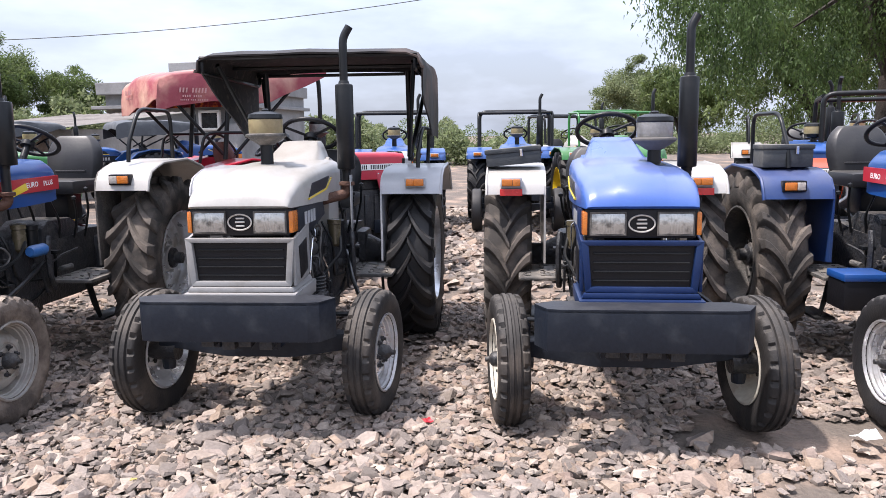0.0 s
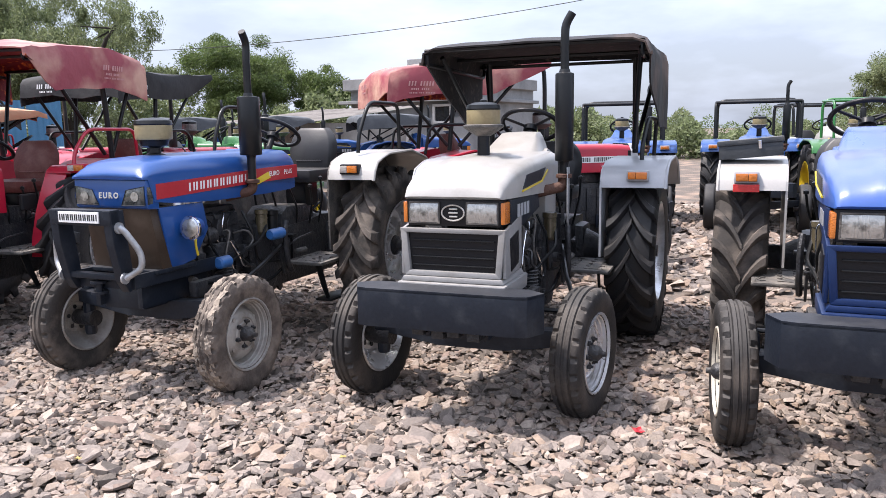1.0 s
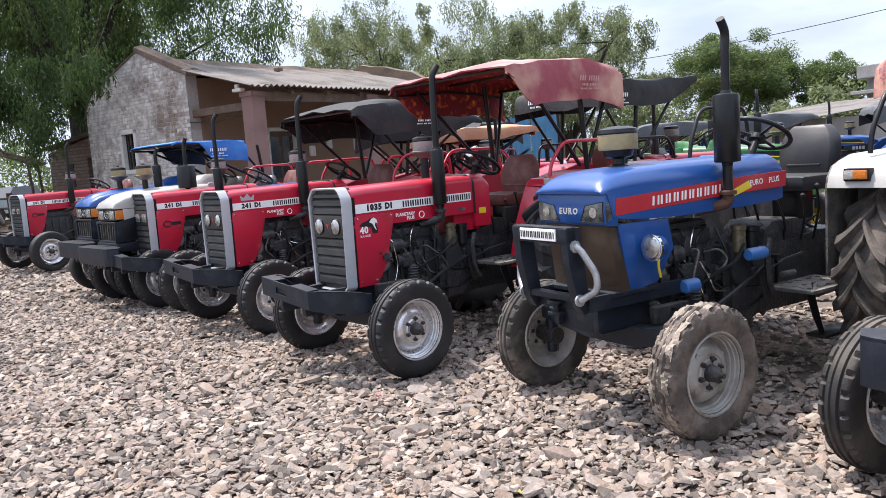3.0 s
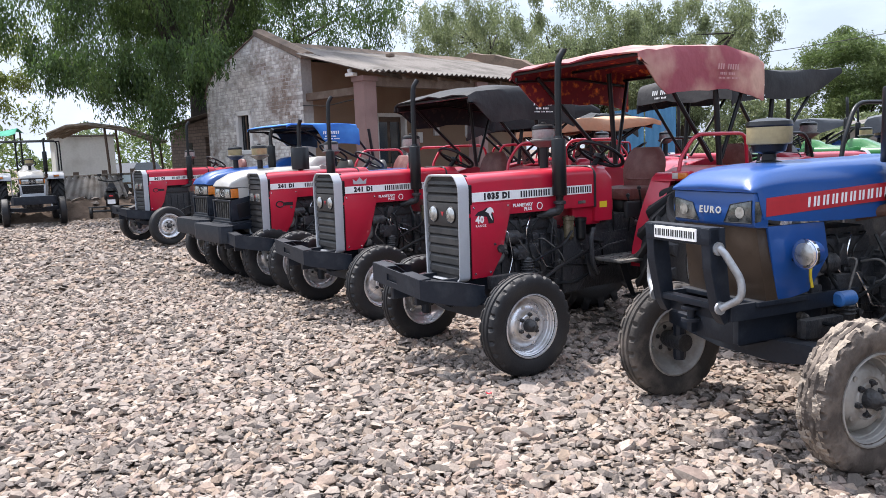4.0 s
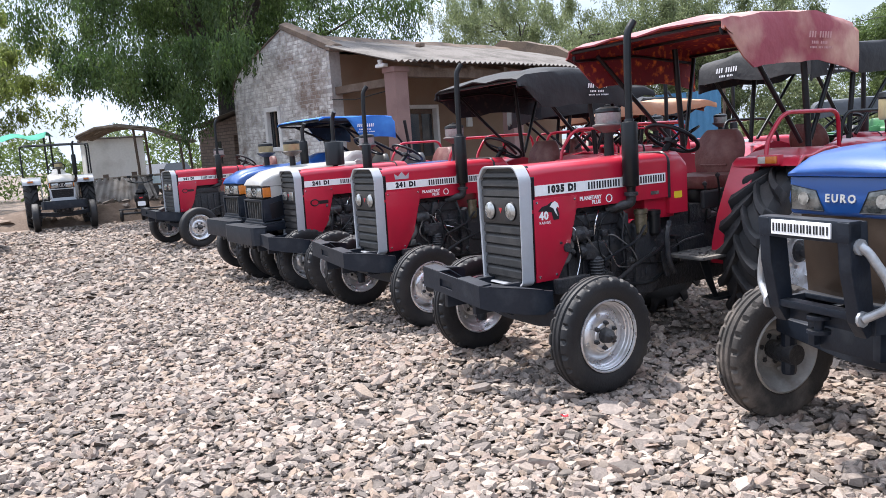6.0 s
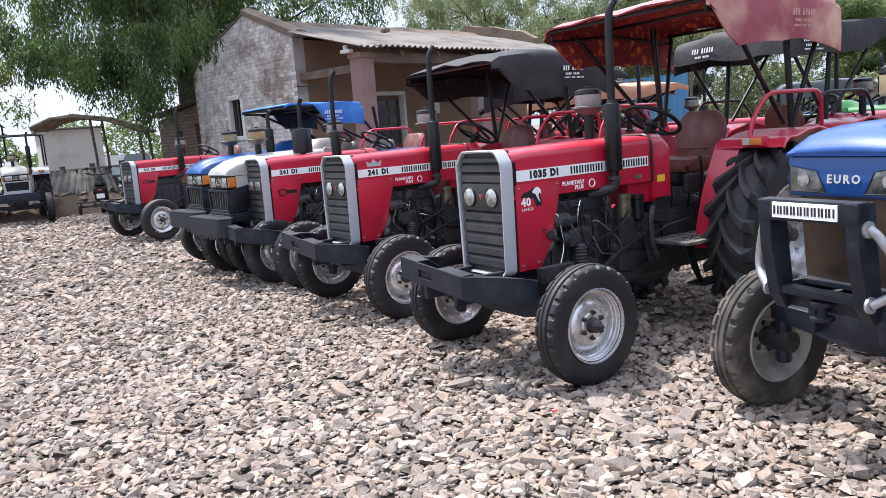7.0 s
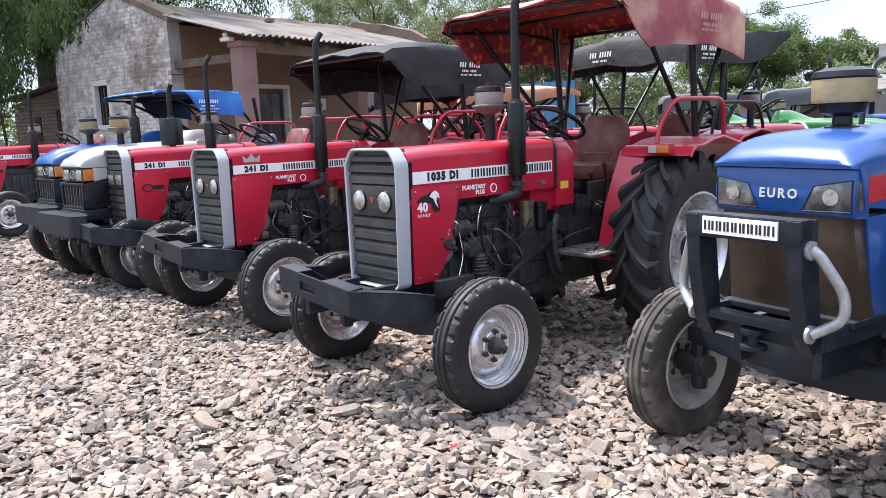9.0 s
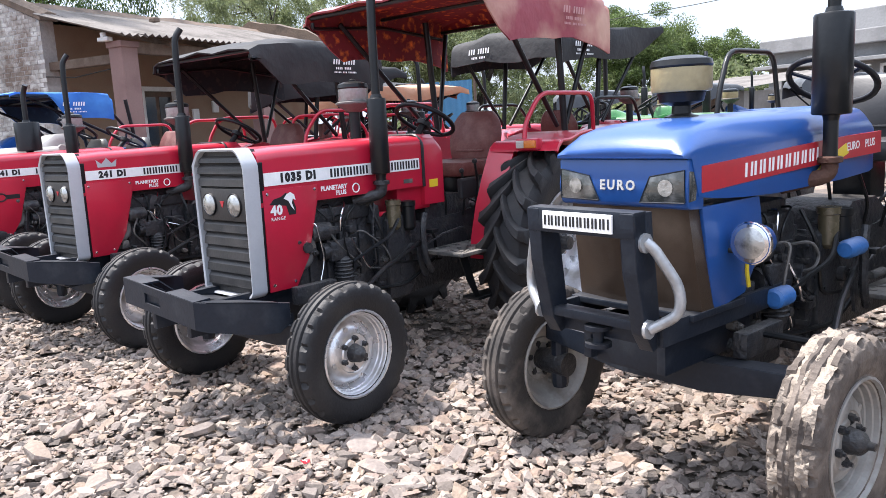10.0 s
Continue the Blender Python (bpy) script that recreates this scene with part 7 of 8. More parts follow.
def hood_square(t, number, label_word="", lamps="round", crown=True, plus=True):
    """The flat-topped red hood with a silver-framed upright grille and a white name strip."""
    w = 0.235
    bm = B()
    secs = []
    for y, zt in ((-0.10, 1.405), (0.05, 1.415), (0.5, 1.42), (1.0, 1.425), (1.16, 1.425)):
        half = [(w, 1.105), (w, zt - 0.06), (w * 0.97, zt - 0.028), (w * 0.88, zt - 0.008), (w * 0.5, zt + 0.004), (0, zt + 0.007)]
        secs.append([(x, y, z) for x, z in half] + [(-x, y, z) for x, z in reversed(half[:-1])])
    loft(bm, secs)
    part("hood", bm, RED, t, "", 42)
    bm = B()
    secs = []
    for y, k in ((1.17, 1.0), (1.3, 1.0), (1.36, 0.96)):
        half = [(w, 0.98), (w, 1.36 * k), (w * 0.95, 1.40 * k), (w * 0.8, 1.43 * k), (0, 1.44 * k)]
        secs.append([(x, y, z) for x, z in half] + [(-x, y, z) for x, z in reversed(half[:-1])])
    loft(bm, secs)
    part("instrument_cowl", bm, RED, t, "", 42)
    bm = B()
    tube(bm, [(w + 0.002, 1.165, 1.1), (w + 0.002, 1.165, 1.38), (w * 0.8, 1.165, 1.43), (-w * 0.8, 1.165, 1.43), (-w - 0.002, 1.165, 1.38), (-w - 0.002, 1.165, 1.1)], 0.012, 6, 0.03)
    part("hood_seal", bm, PLASTIC, t, "", 40)
    # grille: silver surround, dark panel, slats
    fr = lambda k, d=0.0: [(-0.235 * k - d, 1.34), (-0.17 * k - d, 1.412 + d), (0.17 * k + d, 1.412 + d), (0.235 * k + d, 1.34), (0.222 * k + d, 0.66 - d), (0.20 * k, 0.635 - d), (-0.20 * k, 0.635 - d), (-0.222 * k - d, 0.66 - d)]
    bm = B()
    outer = [(x, z) for x, _, z in rounded([(x, 0, z) for x, z in fr(1.0, 0.012)], 0.03, 3)]
    inner = [(x * 0.935, 1.02 + (z - 1.02) * 0.965) for x, z in outer]
    lip = [(x * 0.985, 1.02 + (z - 1.02) * 0.99) for x, z in outer]
    secs = [[(x, y, z) for x, z in ring] for ring, y in ((inner, -0.155), (inner, -0.192), (lip, -0.197), (outer, -0.188), (outer, -0.105))]
    loft(bm, secs, True, False)
    part("grille_surround", bm, SILVER, t, "silver painted surround", 30)
    bm = B()
    prism(bm, fr(1.0, 0.004), "y", -0.106, -0.072)
    part("hood_seal", bm, PLASTIC, t)
    bm = B()
    prism(bm, [(x * 1.0, z) for x, z in inner], "y", -0.158, -0.108)
    part("grille_panel", bm, GRILLE, t)
    wide = lambda z: 0.206 + 0.012 * (z - 0.66) / 0.68 if z < 1.33 else 0.218 - 0.7 * (z - 1.33)
    for z, h in ((0.672, 0.072), (0.746, 0.072), (0.820, 0.072), (0.894, 0.072), (0.968, 0.066), (1.216, 0.064), (1.282, 0.058), (1.342, 0.044)):
        bm = B()
        loft(bm, [[(-wide(zz), y, zz), (wide(zz), y, zz), (wide(zz), -0.15, zz), (-wide(zz), -0.15, zz)] for zz, y in ((z, -0.158), (z + 0.008, -0.182), (z + h * 0.7, -0.178), (z + h, -0.160))])
        part("grille_slat", bm, GRILLE, t, "", 25)
    bm = B()
    prism(bm, [(-0.208, 1.038), (0.208, 1.038), (0.212, 1.212), (-0.212, 1.212)], "y", -0.182, -0.15, 0.005)
    lp = part("lamp_panel", bm, GRILLE, t, "", 30)
    bm = B()
    prism(bm, [(-0.02, 1.145), (0.02, 1.145), (0.0, 1.108)], "y", -0.184, -0.178)
    part("badge", bm, STRIPERED, lp, "small red badge")
    for s in (-1, 1):
        bm = B()
        my = at(s * 0.118, -0.178, 1.125, Matrix.Rotation(radians(90), 4, "X"))
        if lamps == "round":
            lathe(bm, [(0.058, -0.01), (0.058, 0.012), (0.045, 0.022), (0.0, 0.028)], 20, my)
        else:
            box(bm, s * 0.1 - 0.06, s * 0.1 + 0.06, -0.195, -0.17, 1.07, 1.17, 0.008)
        h = part("headlight", bm, LAMPGLASS, t, "clear headlight", 40)
        bm = B()
        if lamps == "round":
            lathe(bm, [(0.063, -0.01), (0.065, 0.008), (0.062, 0.014), (0.057, 0.012), (0.057, -0.01)], 20, my)
        else:
            box(bm, s * 0.1 - 0.066, s * 0.1 + 0.066, -0.185, -0.165, 1.064, 1.176, 0.006)
        part("bezel", bm, PLASTIC, h, "", 40)
        # lower side panel
        bm = B()
        prism(bm, [(-0.085, 1.195), (0.285, 1.195), (0.275, 1.10), (0.19, 0.80), (0.09, 0.645), (-0.085, 0.645)], "x", s * (w + 0.003), s * (w - 0.012), 0.002)
        sp = part("side_panel", bm, RED, t, "", 30)
        for y, z in ((-0.06, 1.172), (0.26, 1.172), (-0.06, 0.68), (0.08, 0.68)):
            bm = B()
            lathe(bm, [(0.009, 0), (0.009, 0.006), (0, 0.008)], 8, at(s * (w + 0.002), y, z, TURN_OUT if s > 0 else TURN_OUT @ Matrix.Rotation(math.pi, 4, "X")))
            part("screw", bm, CHROME, sp)
        # name strip
        bm = B()
        box(bm, s * (w + 0.001) - 0.003, s * (w + 0.001) + 0.003, -0.07, 1.13, 1.215, 1.285, 0.001)
        st = part("name_strip", bm, LETTER, t, "white strip with black lettering")
        face = RIGHT if s > 0 else LEFT
        y0 = (lambda y: y) if s > 0 else (lambda y: 1.06 - y)
        yd = 0.03 if s > 0 else 1.06
        writing(number, 0.062, INK, st, at(s * (w + 0.0045), yd, 1.25, face), "lettering", "", 0.0008, 0.0046, 1.24)
        bm = B()
        ys = 0.385 if s > 0 else 0.70
        blocks(bm, at(s * (w + 0.0038), ys, 1.25, face), (6, 8), 0.041, 0.049, 0.009, 0.04, 0.0, 0.0015, 0.24)
        tagged(part("name_mark", bm, INK, st), kind="stuff")
        if plus and s > 0:
            writing("PLANETARY", 0.036, LETTER, t, at(w + 0.001, 0.31, 1.165, face), "lettering", "white lettering", 0.0012, 0.0012)
            writing("PLUS", 0.036, LETTER, t, at(w + 0.001, 0.42, 1.132, face), "lettering", "white lettering", 0.0012, 0.0012)
            bm = B()
            tube(bm, [(w + 0.002, 0.575 + 0.026 * math.cos(a), 1.148 + 0.026 * math.sin(a)) for a in [k * math.pi / 8 for k in range(17)]], 0.004, 5)
            part("ring_mark", bm, LETTER, t)
        if label_word == "40" and s > 0:
            writing("40", 0.072, LETTER, sp, at(w + 0.006, -0.045, 1.08, face), "lettering", "white number", 0.001, 0.003, 1.1)
            writing("RANGE", 0.026, LETTER, sp, at(w + 0.004, -0.045, 1.035, face), "lettering", "", 0.001, 0.0, 1.2)
            bm = B()
            prism(bm, [(-0.05, 1.115), (-0.02, 1.142), (0.03, 1.152), (0.06, 1.17), (0.10, 1.15), (0.125, 1.08), (0.12, 1.048), (0.075, 1.048), (0.06, 1.10), (0.0, 1.11)], "x", w + 0.0035, w + 0.0055)
            part("decal", bm, INK, sp, "black decal shape")
            bm = B()
            prism(bm, [(0.045, 1.14), (0.065, 1.162), (0.09, 1.172), (0.115, 1.155), (0.122, 1.125), (0.105, 1.135), (0.095, 1.115), (0.11, 1.07), (0.09, 1.095), (0.075, 1.125)], "x", w + 0.006, w + 0.008)
            part("decal", bm, LETTER, sp, "white decal shape")
        elif label_word == "ring" and s > 0:
            bm = B()
            tube(bm, [(w + 0.005, 0.04 + 0.05 * math.cos(a), 1.03 + 0.035 * math.sin(a)) for a in [k * math.pi / 8 for k in range(17)]], 0.008, 5)
            box(bm, w, w + 0.006, 0.09, 0.21, 1.01, 1.05)
            part("decal", bm, INK, sp, "dark oval decal")
        if crown and s > 0:
            bm = B()
            prism(bm, [(0.03, 1.305), (0.17, 1.305), (0.18, 1.36), (0.14, 1.33), (0.10, 1.372), (0.06, 1.33), (0.02, 1.36)], "x", w + 0.0005, w + 0.0025)
            part("decal", bm, SILVER, t, "silver crown-shaped decal")
        bm = B()
        box(bm, s * w - 0.003, s * w + 0.003, 1.22, 1.30, 1.09, 1.14)
        part("warning_label", bm, YELLOW, t, "yellow warning label")
        bm = B()
        box(bm, s * w - 0.003, s * w + 0.003, 0.98, 1.06, 1.135, 1.16)
        part("name_plate", bm, GREY_IRON, t)


def bumper_square(t, mt=None):
    """A pressed-steel bumper, knocked a little askew: a slotted front plate with lugs on top, and plates swept back to the frame."""
    mt = mt or SLATE
    y = -0.575
    top = lambda x: 0.722 - 0.085 * x
    bm = B()
    for x0, x1, a, b in ((-0.42, 0.28, 0.0, 0.042), (-0.42, 0.28, 0.095, 0.138), (-0.42, -0.20, 0.042, 0.095), (-0.05, 0.28, 0.042, 0.095)):
        prism(bm, [(x0, top(x0) - a), (x1, top(x1) - a), (x1, top(x1) - b), (x0, top(x0) - b)], "y", y, y + 0.012)
    for x0, x1 in ((-0.42, -0.22), (0.02, 0.28)):
        loft(bm, [[(x, y + 0.002, top(x) - 0.008), (x, y + 0.002, top(x) + 0.003), (x * 0.97, y + 0.10, top(x) + 0.004), (x * 0.97, y + 0.10, top(x) - 0.006)] for x in (x0, x1)])
    for s, out in ((1, ((0.28, y, 0.56, 0.698), (0.335, y + 0.04, 0.545, 0.695), (0.47, y + 0.22, 0.51, 0.675), (0.51, y + 0.33, 0.50, 0.655), (0.51, y + 0.40, 0.54, 0.64))),
                   (-1, ((0.42, y, 0.62, 0.757), (0.46, y + 0.05, 0.60, 0.75), (0.53, y + 0.22, 0.57, 0.72), (0.54, y + 0.33, 0.55, 0.70), (0.54, y + 0.40, 0.58, 0.68)))):
        loft(bm, [[(s * x, yy, z0), (s * x, yy, z1), (s * (x - 0.012), yy + 0.010, z1), (s * (x - 0.012), yy + 0.010, z0)] for x, yy, z0, z1 in out])
        loft(bm, [[(s * (x - d), yy + 0.01, z1 - 0.008), (s * x, yy, z1 - 0.004), (s * x, yy, z1 + 0.003), (s * (x - d), yy + 0.01, z1)] for (x, yy, z0, z1), d in zip(out[1:4], (0.09, 0.12, 0.06))])
        box(bm, s * 0.17 - 0.02, s * 0.17 + 0.02, -0.55, 0.12, 0.50, 0.66, 0.005)
        prism(bm, [(-0.54, 0.62), (-0.54, 0.68), (-0.2, 0.62), (0.0, 0.52), (0.0, 0.44), (-0.3, 0.5)], "x", s * 0.30, s * 0.27, 0.003)
    part("bumper", bm, mt, t, "dark grey steel bumper with a slot and swept ends", 30, True)


def tractor_square(m, number, label, group, word="", lamps="round", crown=True, plus=True, cloth=None, canopy_kw=None, seat=None, fend=None, rails=None, seed=0, name="tractor", filt=True, ex=(0.29, 0.735, 1.22, 1.66, 2.34), **kw):
    t = chassis(name, m, label, group, seed=seed, track=0.705, front_y=0.03, step=0.67, **kw)
    hood_square(t, number, word, lamps, crown, plus)
    driver_place(t, seat or MAROON, RED, None, 1.45, 1.50, 1.36, up=0.07)
    for s in (-1, 1):
        fender(t, s, fend or RED, 0.42, 0.95, 1.29, 1.64, 1.385, 0.62)
        bm = B()
        loft(bm, [[(s * 0.405, y, z), (s * 0.60, y + 0.02, z), (s * 0.60, y + 0.035, z), (s * 0.405, y + 0.015, z)] for y, z in ((1.40, 0.60), (1.42, 0.75), (1.48, 0.95), (1.57, 1.15), (1.66, 1.32))])
        part("fender_leg", bm, fend or RED, t, "", 30)
        indicator(t, s * 0.74, 1.64, 1.335, 0.15, 0.05, fend or RED)
        bm = B()
        box(bm, s * 0.25 - 0.02, s * 0.25 + 0.02, 1.5, 1.7, 0.98, 1.12, 0.015)
        part("tool_pouch", bm, VINYL, t)
    bumper_square(t)
    x, y, a, b, c = ex
    exhaust(t, x, y, a, b, c, 0.057, curl=0.06, elbow=IRON, drop=0.12)
    if filt:
        air_cleaner(t, -0.20, 1.0, 1.40, 1.665, 0.098, CLEARBOWL, 0.085)
    if rails:
        for s in (-1, 1):
            grab_rail(t, s, 0.72, 1.62, 1.37, rails, 0.29, 0.82)
    if cloth:
        canopy(t, cloth, seed=seed, **(canopy_kw or {}))
    return t


def tractor_angular(m, label, group, seed=0, name="tractor", fend=None, fz=(1.235, 1.43), **kw):
    """The blue tractor with an angular hood, slanted headlights, a brown mesh grille and a bar guard."""
    t = chassis(name, m, label, group, seed=seed, up=0.085, **kw)
    bm = B()
    secs = []
    for y, w, zb, zs, zt in ((-0.318, 0.268, 1.338, 1.341, 1.346), (-0.322, 0.280, 1.338, 1.346, 1.354), (-0.314, 0.286, 1.336, 1.352, 1.370), (-0.285, 0.288, 1.335, 1.356, 1.400), (-0.24, 0.288, 1.20, 1.36, 1.428), (-0.17, 0.288, 1.19, 1.363, 1.446), (-0.08, 0.287, 1.18, 1.365, 1.457), (0.06, 0.287, 1.17, 1.364, 1.465), (0.3, 0.285, 1.16, 1.36, 1.47), (0.9, 0.275, 1.16, 1.38, 1.475), (1.25, 0.26, 1.17, 1.38, 1.47), (1.32, 0.25, 1.18, 1.36, 1.44)):
        h = zt - zs
        half = [(w, zb), (w, zs - 0.004), (w * 0.985, zs + 0.14 * h), (w * 0.95, zs + 0.36 * h), (w * 0.88, zs + 0.66 * h), (w * 0.80, zs + 0.88 * h), (w * 0.72, zs + 0.97 * h), (w * 0.60, zt), (w * 0.3, zt + 0.005), (0, zt + 0.007)]
        secs.append([(x, y, z) for x, z in half] + [(-x, y, z) for x, z in reversed(half[:-1])])
    loft(bm, secs)
    part("hood", bm, BLUE, t, "", 55)
    bm = B()
    prism(bm, [(-0.286, 1.158), (-0.300, 1.168), (-0.306, 1.235), (-0.304, 1.335), (-0.20, 1.335), (-0.20, 1.152)], "x", -0.284, 0.284, 0.012)
    nose = part("nose_panel", bm, BLUE, t, "", 30)
    writing("EURO", 0.05, CHROMELETTER, nose, at(-0.085, -0.3065, 1.238, FRONT @ Matrix.Rotation(radians(-4), 4, "X")), "lettering", "silver raised letters", 0.003, 0.0015, 1.35)
    for s in (-1, 1):
        bm = B()
        pts = [(0.092, 1.180), (0.274, 1.184), (0.274, 1.296), (0.135, 1.272)]
        pts = [(s * x, z) for x, z in pts]
        prism(bm, pts, "y", -0.3085, -0.25, 0.003)
        h = part("headlight", bm, DIMGLASS, t, "slanted clear headlight", 30)
        bm = B()
        prism(bm, [(-0.295, 1.186), (-0.255, 1.190), (-0.242, 1.288), (-0.295, 1.292)], "x", s * 0.2858, s * 0.27, 0.002)
        part("side_glass", bm, DIMGLASS, h, "", 30)
        bm = B()
        edge = [(s * x, -0.3085, z) for x, z in ((0.092, 1.180), (0.274, 1.184), (0.274, 1.296), (0.135, 1.272), (0.092, 1.180))]
        tube(bm, edge, 0.0028, 5)
        part("seal", bm, SLATE, h, "", 40)
        bm = B()
        lathe(bm, [(0.0, 0.0), (0.03, 0.002), (0.03, 0.0035), (0.0, 0.004)], 14, at(s * 0.20, -0.309, 1.234, Matrix.Rotation(radians(90), 4, "X")))
        part("bulb", bm, LAMPGLASS, h, "", 40)
        # side of the hood: red stripe with white bars, words behind
        bm = B()
        prism(bm, [(-0.225, 1.305), (0.5, 1.335), (0.92, 1.350), (1.30, 1.356), (1.30, 1.258), (0.9, 1.250), (0.5, 1.240), (-0.225, 1.212)], "x", s * 0.2895, s * 0.278)
        st = part("side_stripe", bm, STRIPERED, t, "red stripe with white lettering")
        tilt = Matrix.Rotation(radians(2.3 if s > 0 else -2.3), 4, "Z")
        face = (RIGHT if s > 0 else LEFT) @ tilt
        bm = B()
        blocks(bm, at(s * 0.2895, 0.06 if s > 0 else 0.64, 1.268 if s > 0 else 1.29, face), (9,), 0.054, 0.052, 0.013, 0.0, 0.006, 0.0015, 0.23)
        tagged(part("name_mark", bm, LETTER, st), kind="stuff")
        writing("EURO", 0.05, LETTER, st, at(s * 0.2898, 0.93 if s > 0 else 1.2, 1.30, face), "lettering", "", 0.0008, 0.0005)
        writing("PLUS", 0.05, LETTER, st, at(s * 0.2898, 1.12 if s > 0 else 1.0, 1.305, face), "lettering", "", 0.0008, 0.0005)
        bm = B()
        prism(bm, [(0.60, 1.19), (0.95, 1.275), (0.92, 1.32), (0.72, 1.26)], "x", s * 0.2905, s * 0.285)
        part("decal", bm, YELLOW, t, "yellow streak decal")
        # lower side panel
        bm = B()
        prism(bm, [(-0.20, 1.16), (0.20, 1.16), (0.24, 0.98), (0.10, 0.80), (-0.06, 0.775), (-0.12, 0.775)], "x", s * 0.275, s * 0.26, 0.004)
        part("side_panel", bm, BLUE, t, "", 30)
        bm = B()
        tube(bm, [(s * 0.277, 0.13, 1.0), (s * 0.277, 0.10, 0.9), (s * 0.277, 0.12, 0.82)], 0.01, 5, 0.03)
        part("decal", bm, YELLOW, t, "yellow streak decal")
    # grille
    bm = B()
    loft(bm, [[(-0.258, -0.262, 1.165), (-0.12, -0.282, 1.165), (0, -0.285, 1.165), (0.12, -0.282, 1.165), (0.258, -0.262, 1.165), (0.258, -0.1, 1.165), (-0.258, -0.1, 1.165)],
              [(-0.275, -0.20, 0.78), (-0.12, -0.225, 0.78), (0, -0.23, 0.78), (0.12, -0.225, 0.78), (0.275, -0.20, 0.78), (0.275, -0.1, 0.78), (-0.275, -0.1, 0.78)]])
    part("grille_mesh", bm, BROWN_MESH, t, "smooth dark brown grille screen", 25)
    bm = B()
    box(bm, -0.28, 0.28, -0.26, 0.1, 0.755, 0.782, 0.006)
    part("grille_base", bm, SLATE, t)
    bm = B()
    for s in (-1, 1):
        box(bm, s * 0.25 - 0.012, s * 0.25 + 0.012, -0.42, 0.5, 0.695, 0.78, 0.005)
    box(bm, -0.25, 0.25, -0.42, -0.36, 0.69, 0.775, 0.01)
    lathe(bm, [(0.05, 0.66), (0.05, 0.675), (0.02, 0.675), (0.02, 0.725), (0.05, 0.725), (0.05, 0.74), (0.0, 0.74)], 14, at(0.0, -0.44, 0))
    part("front_frame", bm, SLATE, t, "", 30)
    # guard
    bm = B()
    for s in (-1, 1):
        prism(bm, [(-0.55, 1.172), (-0.44, 1.172), (-0.44, 1.095), (-0.41, 0.78), (-0.36, 0.71), (-0.44, 0.68), (-0.485, 0.75), (-0.53, 0.97)], "x", s * 0.238, s * 0.178, 0.008)
    box(bm, -0.238, 0.238, -0.545, -0.47, 1.085, 1.177, 0.01)
    box(bm, -0.25, 0.25, -0.48, -0.42, 0.755, 0.79, 0.008)
    guard = part("front_guard", bm, SLATE, t, "dark steel bar guard", 30)
    for s in (-1, 1):
        bm = B()
        tube(bm, [(s * 0.243, -0.49, 1.075), (s * 0.268, -0.475, 1.05), (s * 0.335, -0.43, 0.92), (s * 0.338, -0.43, 0.83), (s * 0.248, -0.475, 0.772)], 0.019, 10, 0.05)
        lathe(bm, [(0.034, 0), (0.034, 0.012), (0, 0.012)], 10, at(s * 0.238, -0.49, 1.07, TURN_OUT if s > 0 else TURN_OUT @ Matrix.Rotation(math.pi, 4, "X")))
        lathe(bm, [(0.034, 0), (0.034, 0.012), (0, 0.012)], 10, at(s * 0.238, -0.475, 0.772, TURN_OUT if s > 0 else TURN_OUT @ Matrix.Rotation(math.pi, 4, "X")))
        part("side_handle", bm, GALVANISED, guard, "bent silver tube handle", 50, True)
    bm = B()
    box(bm, -0.155, 0.155, -0.553, -0.544, 1.10, 1.165, 0.002)
    pl = part("name_board", bm, LETTER, guard, "white plate with black lettering")
    bm = B()
    blocks(bm, at(-0.146, -0.5535, 1.1325, FRONT), (9,), 0.027, 0.036, 0.006, 0.0, 0.0, 0.0012, 0.2)
    tagged(part("name_mark", bm, INK, pl), kind="stuff")
    bm = B()
    my = at(0.375, -0.04, 1.02, Matrix.Rotation(radians(90), 4, "X"))
    lathe(bm, [(0.0, -0.1), (0.03, -0.095), (0.06, -0.06), (0.068, -0.01), (0.074, 0.0), (0.074, 0.018)], 20, my)
    lp = part("work_lamp", bm, BLUE, t, "", 40)
    bm = B()
    lathe(bm, [(0.076, -0.005), (0.078, 0.014), (0.068, 0.02)], 20, my)
    part("ring", bm, CHROME, lp, "", 40)
    bm = B()
    lathe(bm, [(0.07, 0.01), (0.05, 0.026), (0.0, 0.034)], 20, my)
    part("lens", bm, LAMPGLASS, lp, "clear lamp glass", 40)
    bm = B()
    tube(bm, [(0.27, -0.02, 0.98), (0.37, 0.0, 0.97)], 0.01, 6)
    part("lamp_bracket", bm, BLACK, t)
    bm = B()
    lathe(bm, [(0.038, -0.08), (0.042, -0.07), (0.042, 0.06), (0.032, 0.08), (0.0, 0.08)], 16, at(0.33, 0.92, 0.86, Matrix.Rotation(radians(90), 4, "X")))
    part("oil_filter", bm, HOSEBLUE, t, "blue oil filter", 40)
    bm = B()
    lathe(bm, [(0.042, -0.05), (0.042, 0.05), (0.03, 0.06), (0, 0.06)], 16, at(0.285, 0.36, 0.735, Matrix.Rotation(radians(90), 4, "X")))
    part("fuel_pump_cover", bm, HOSEBLUE, t, "blue cover", 40)
    driver_place(t, VINYL, BLUE, None, 1.42, 1.58, 1.47, 0.16, 0.14, 1.2)
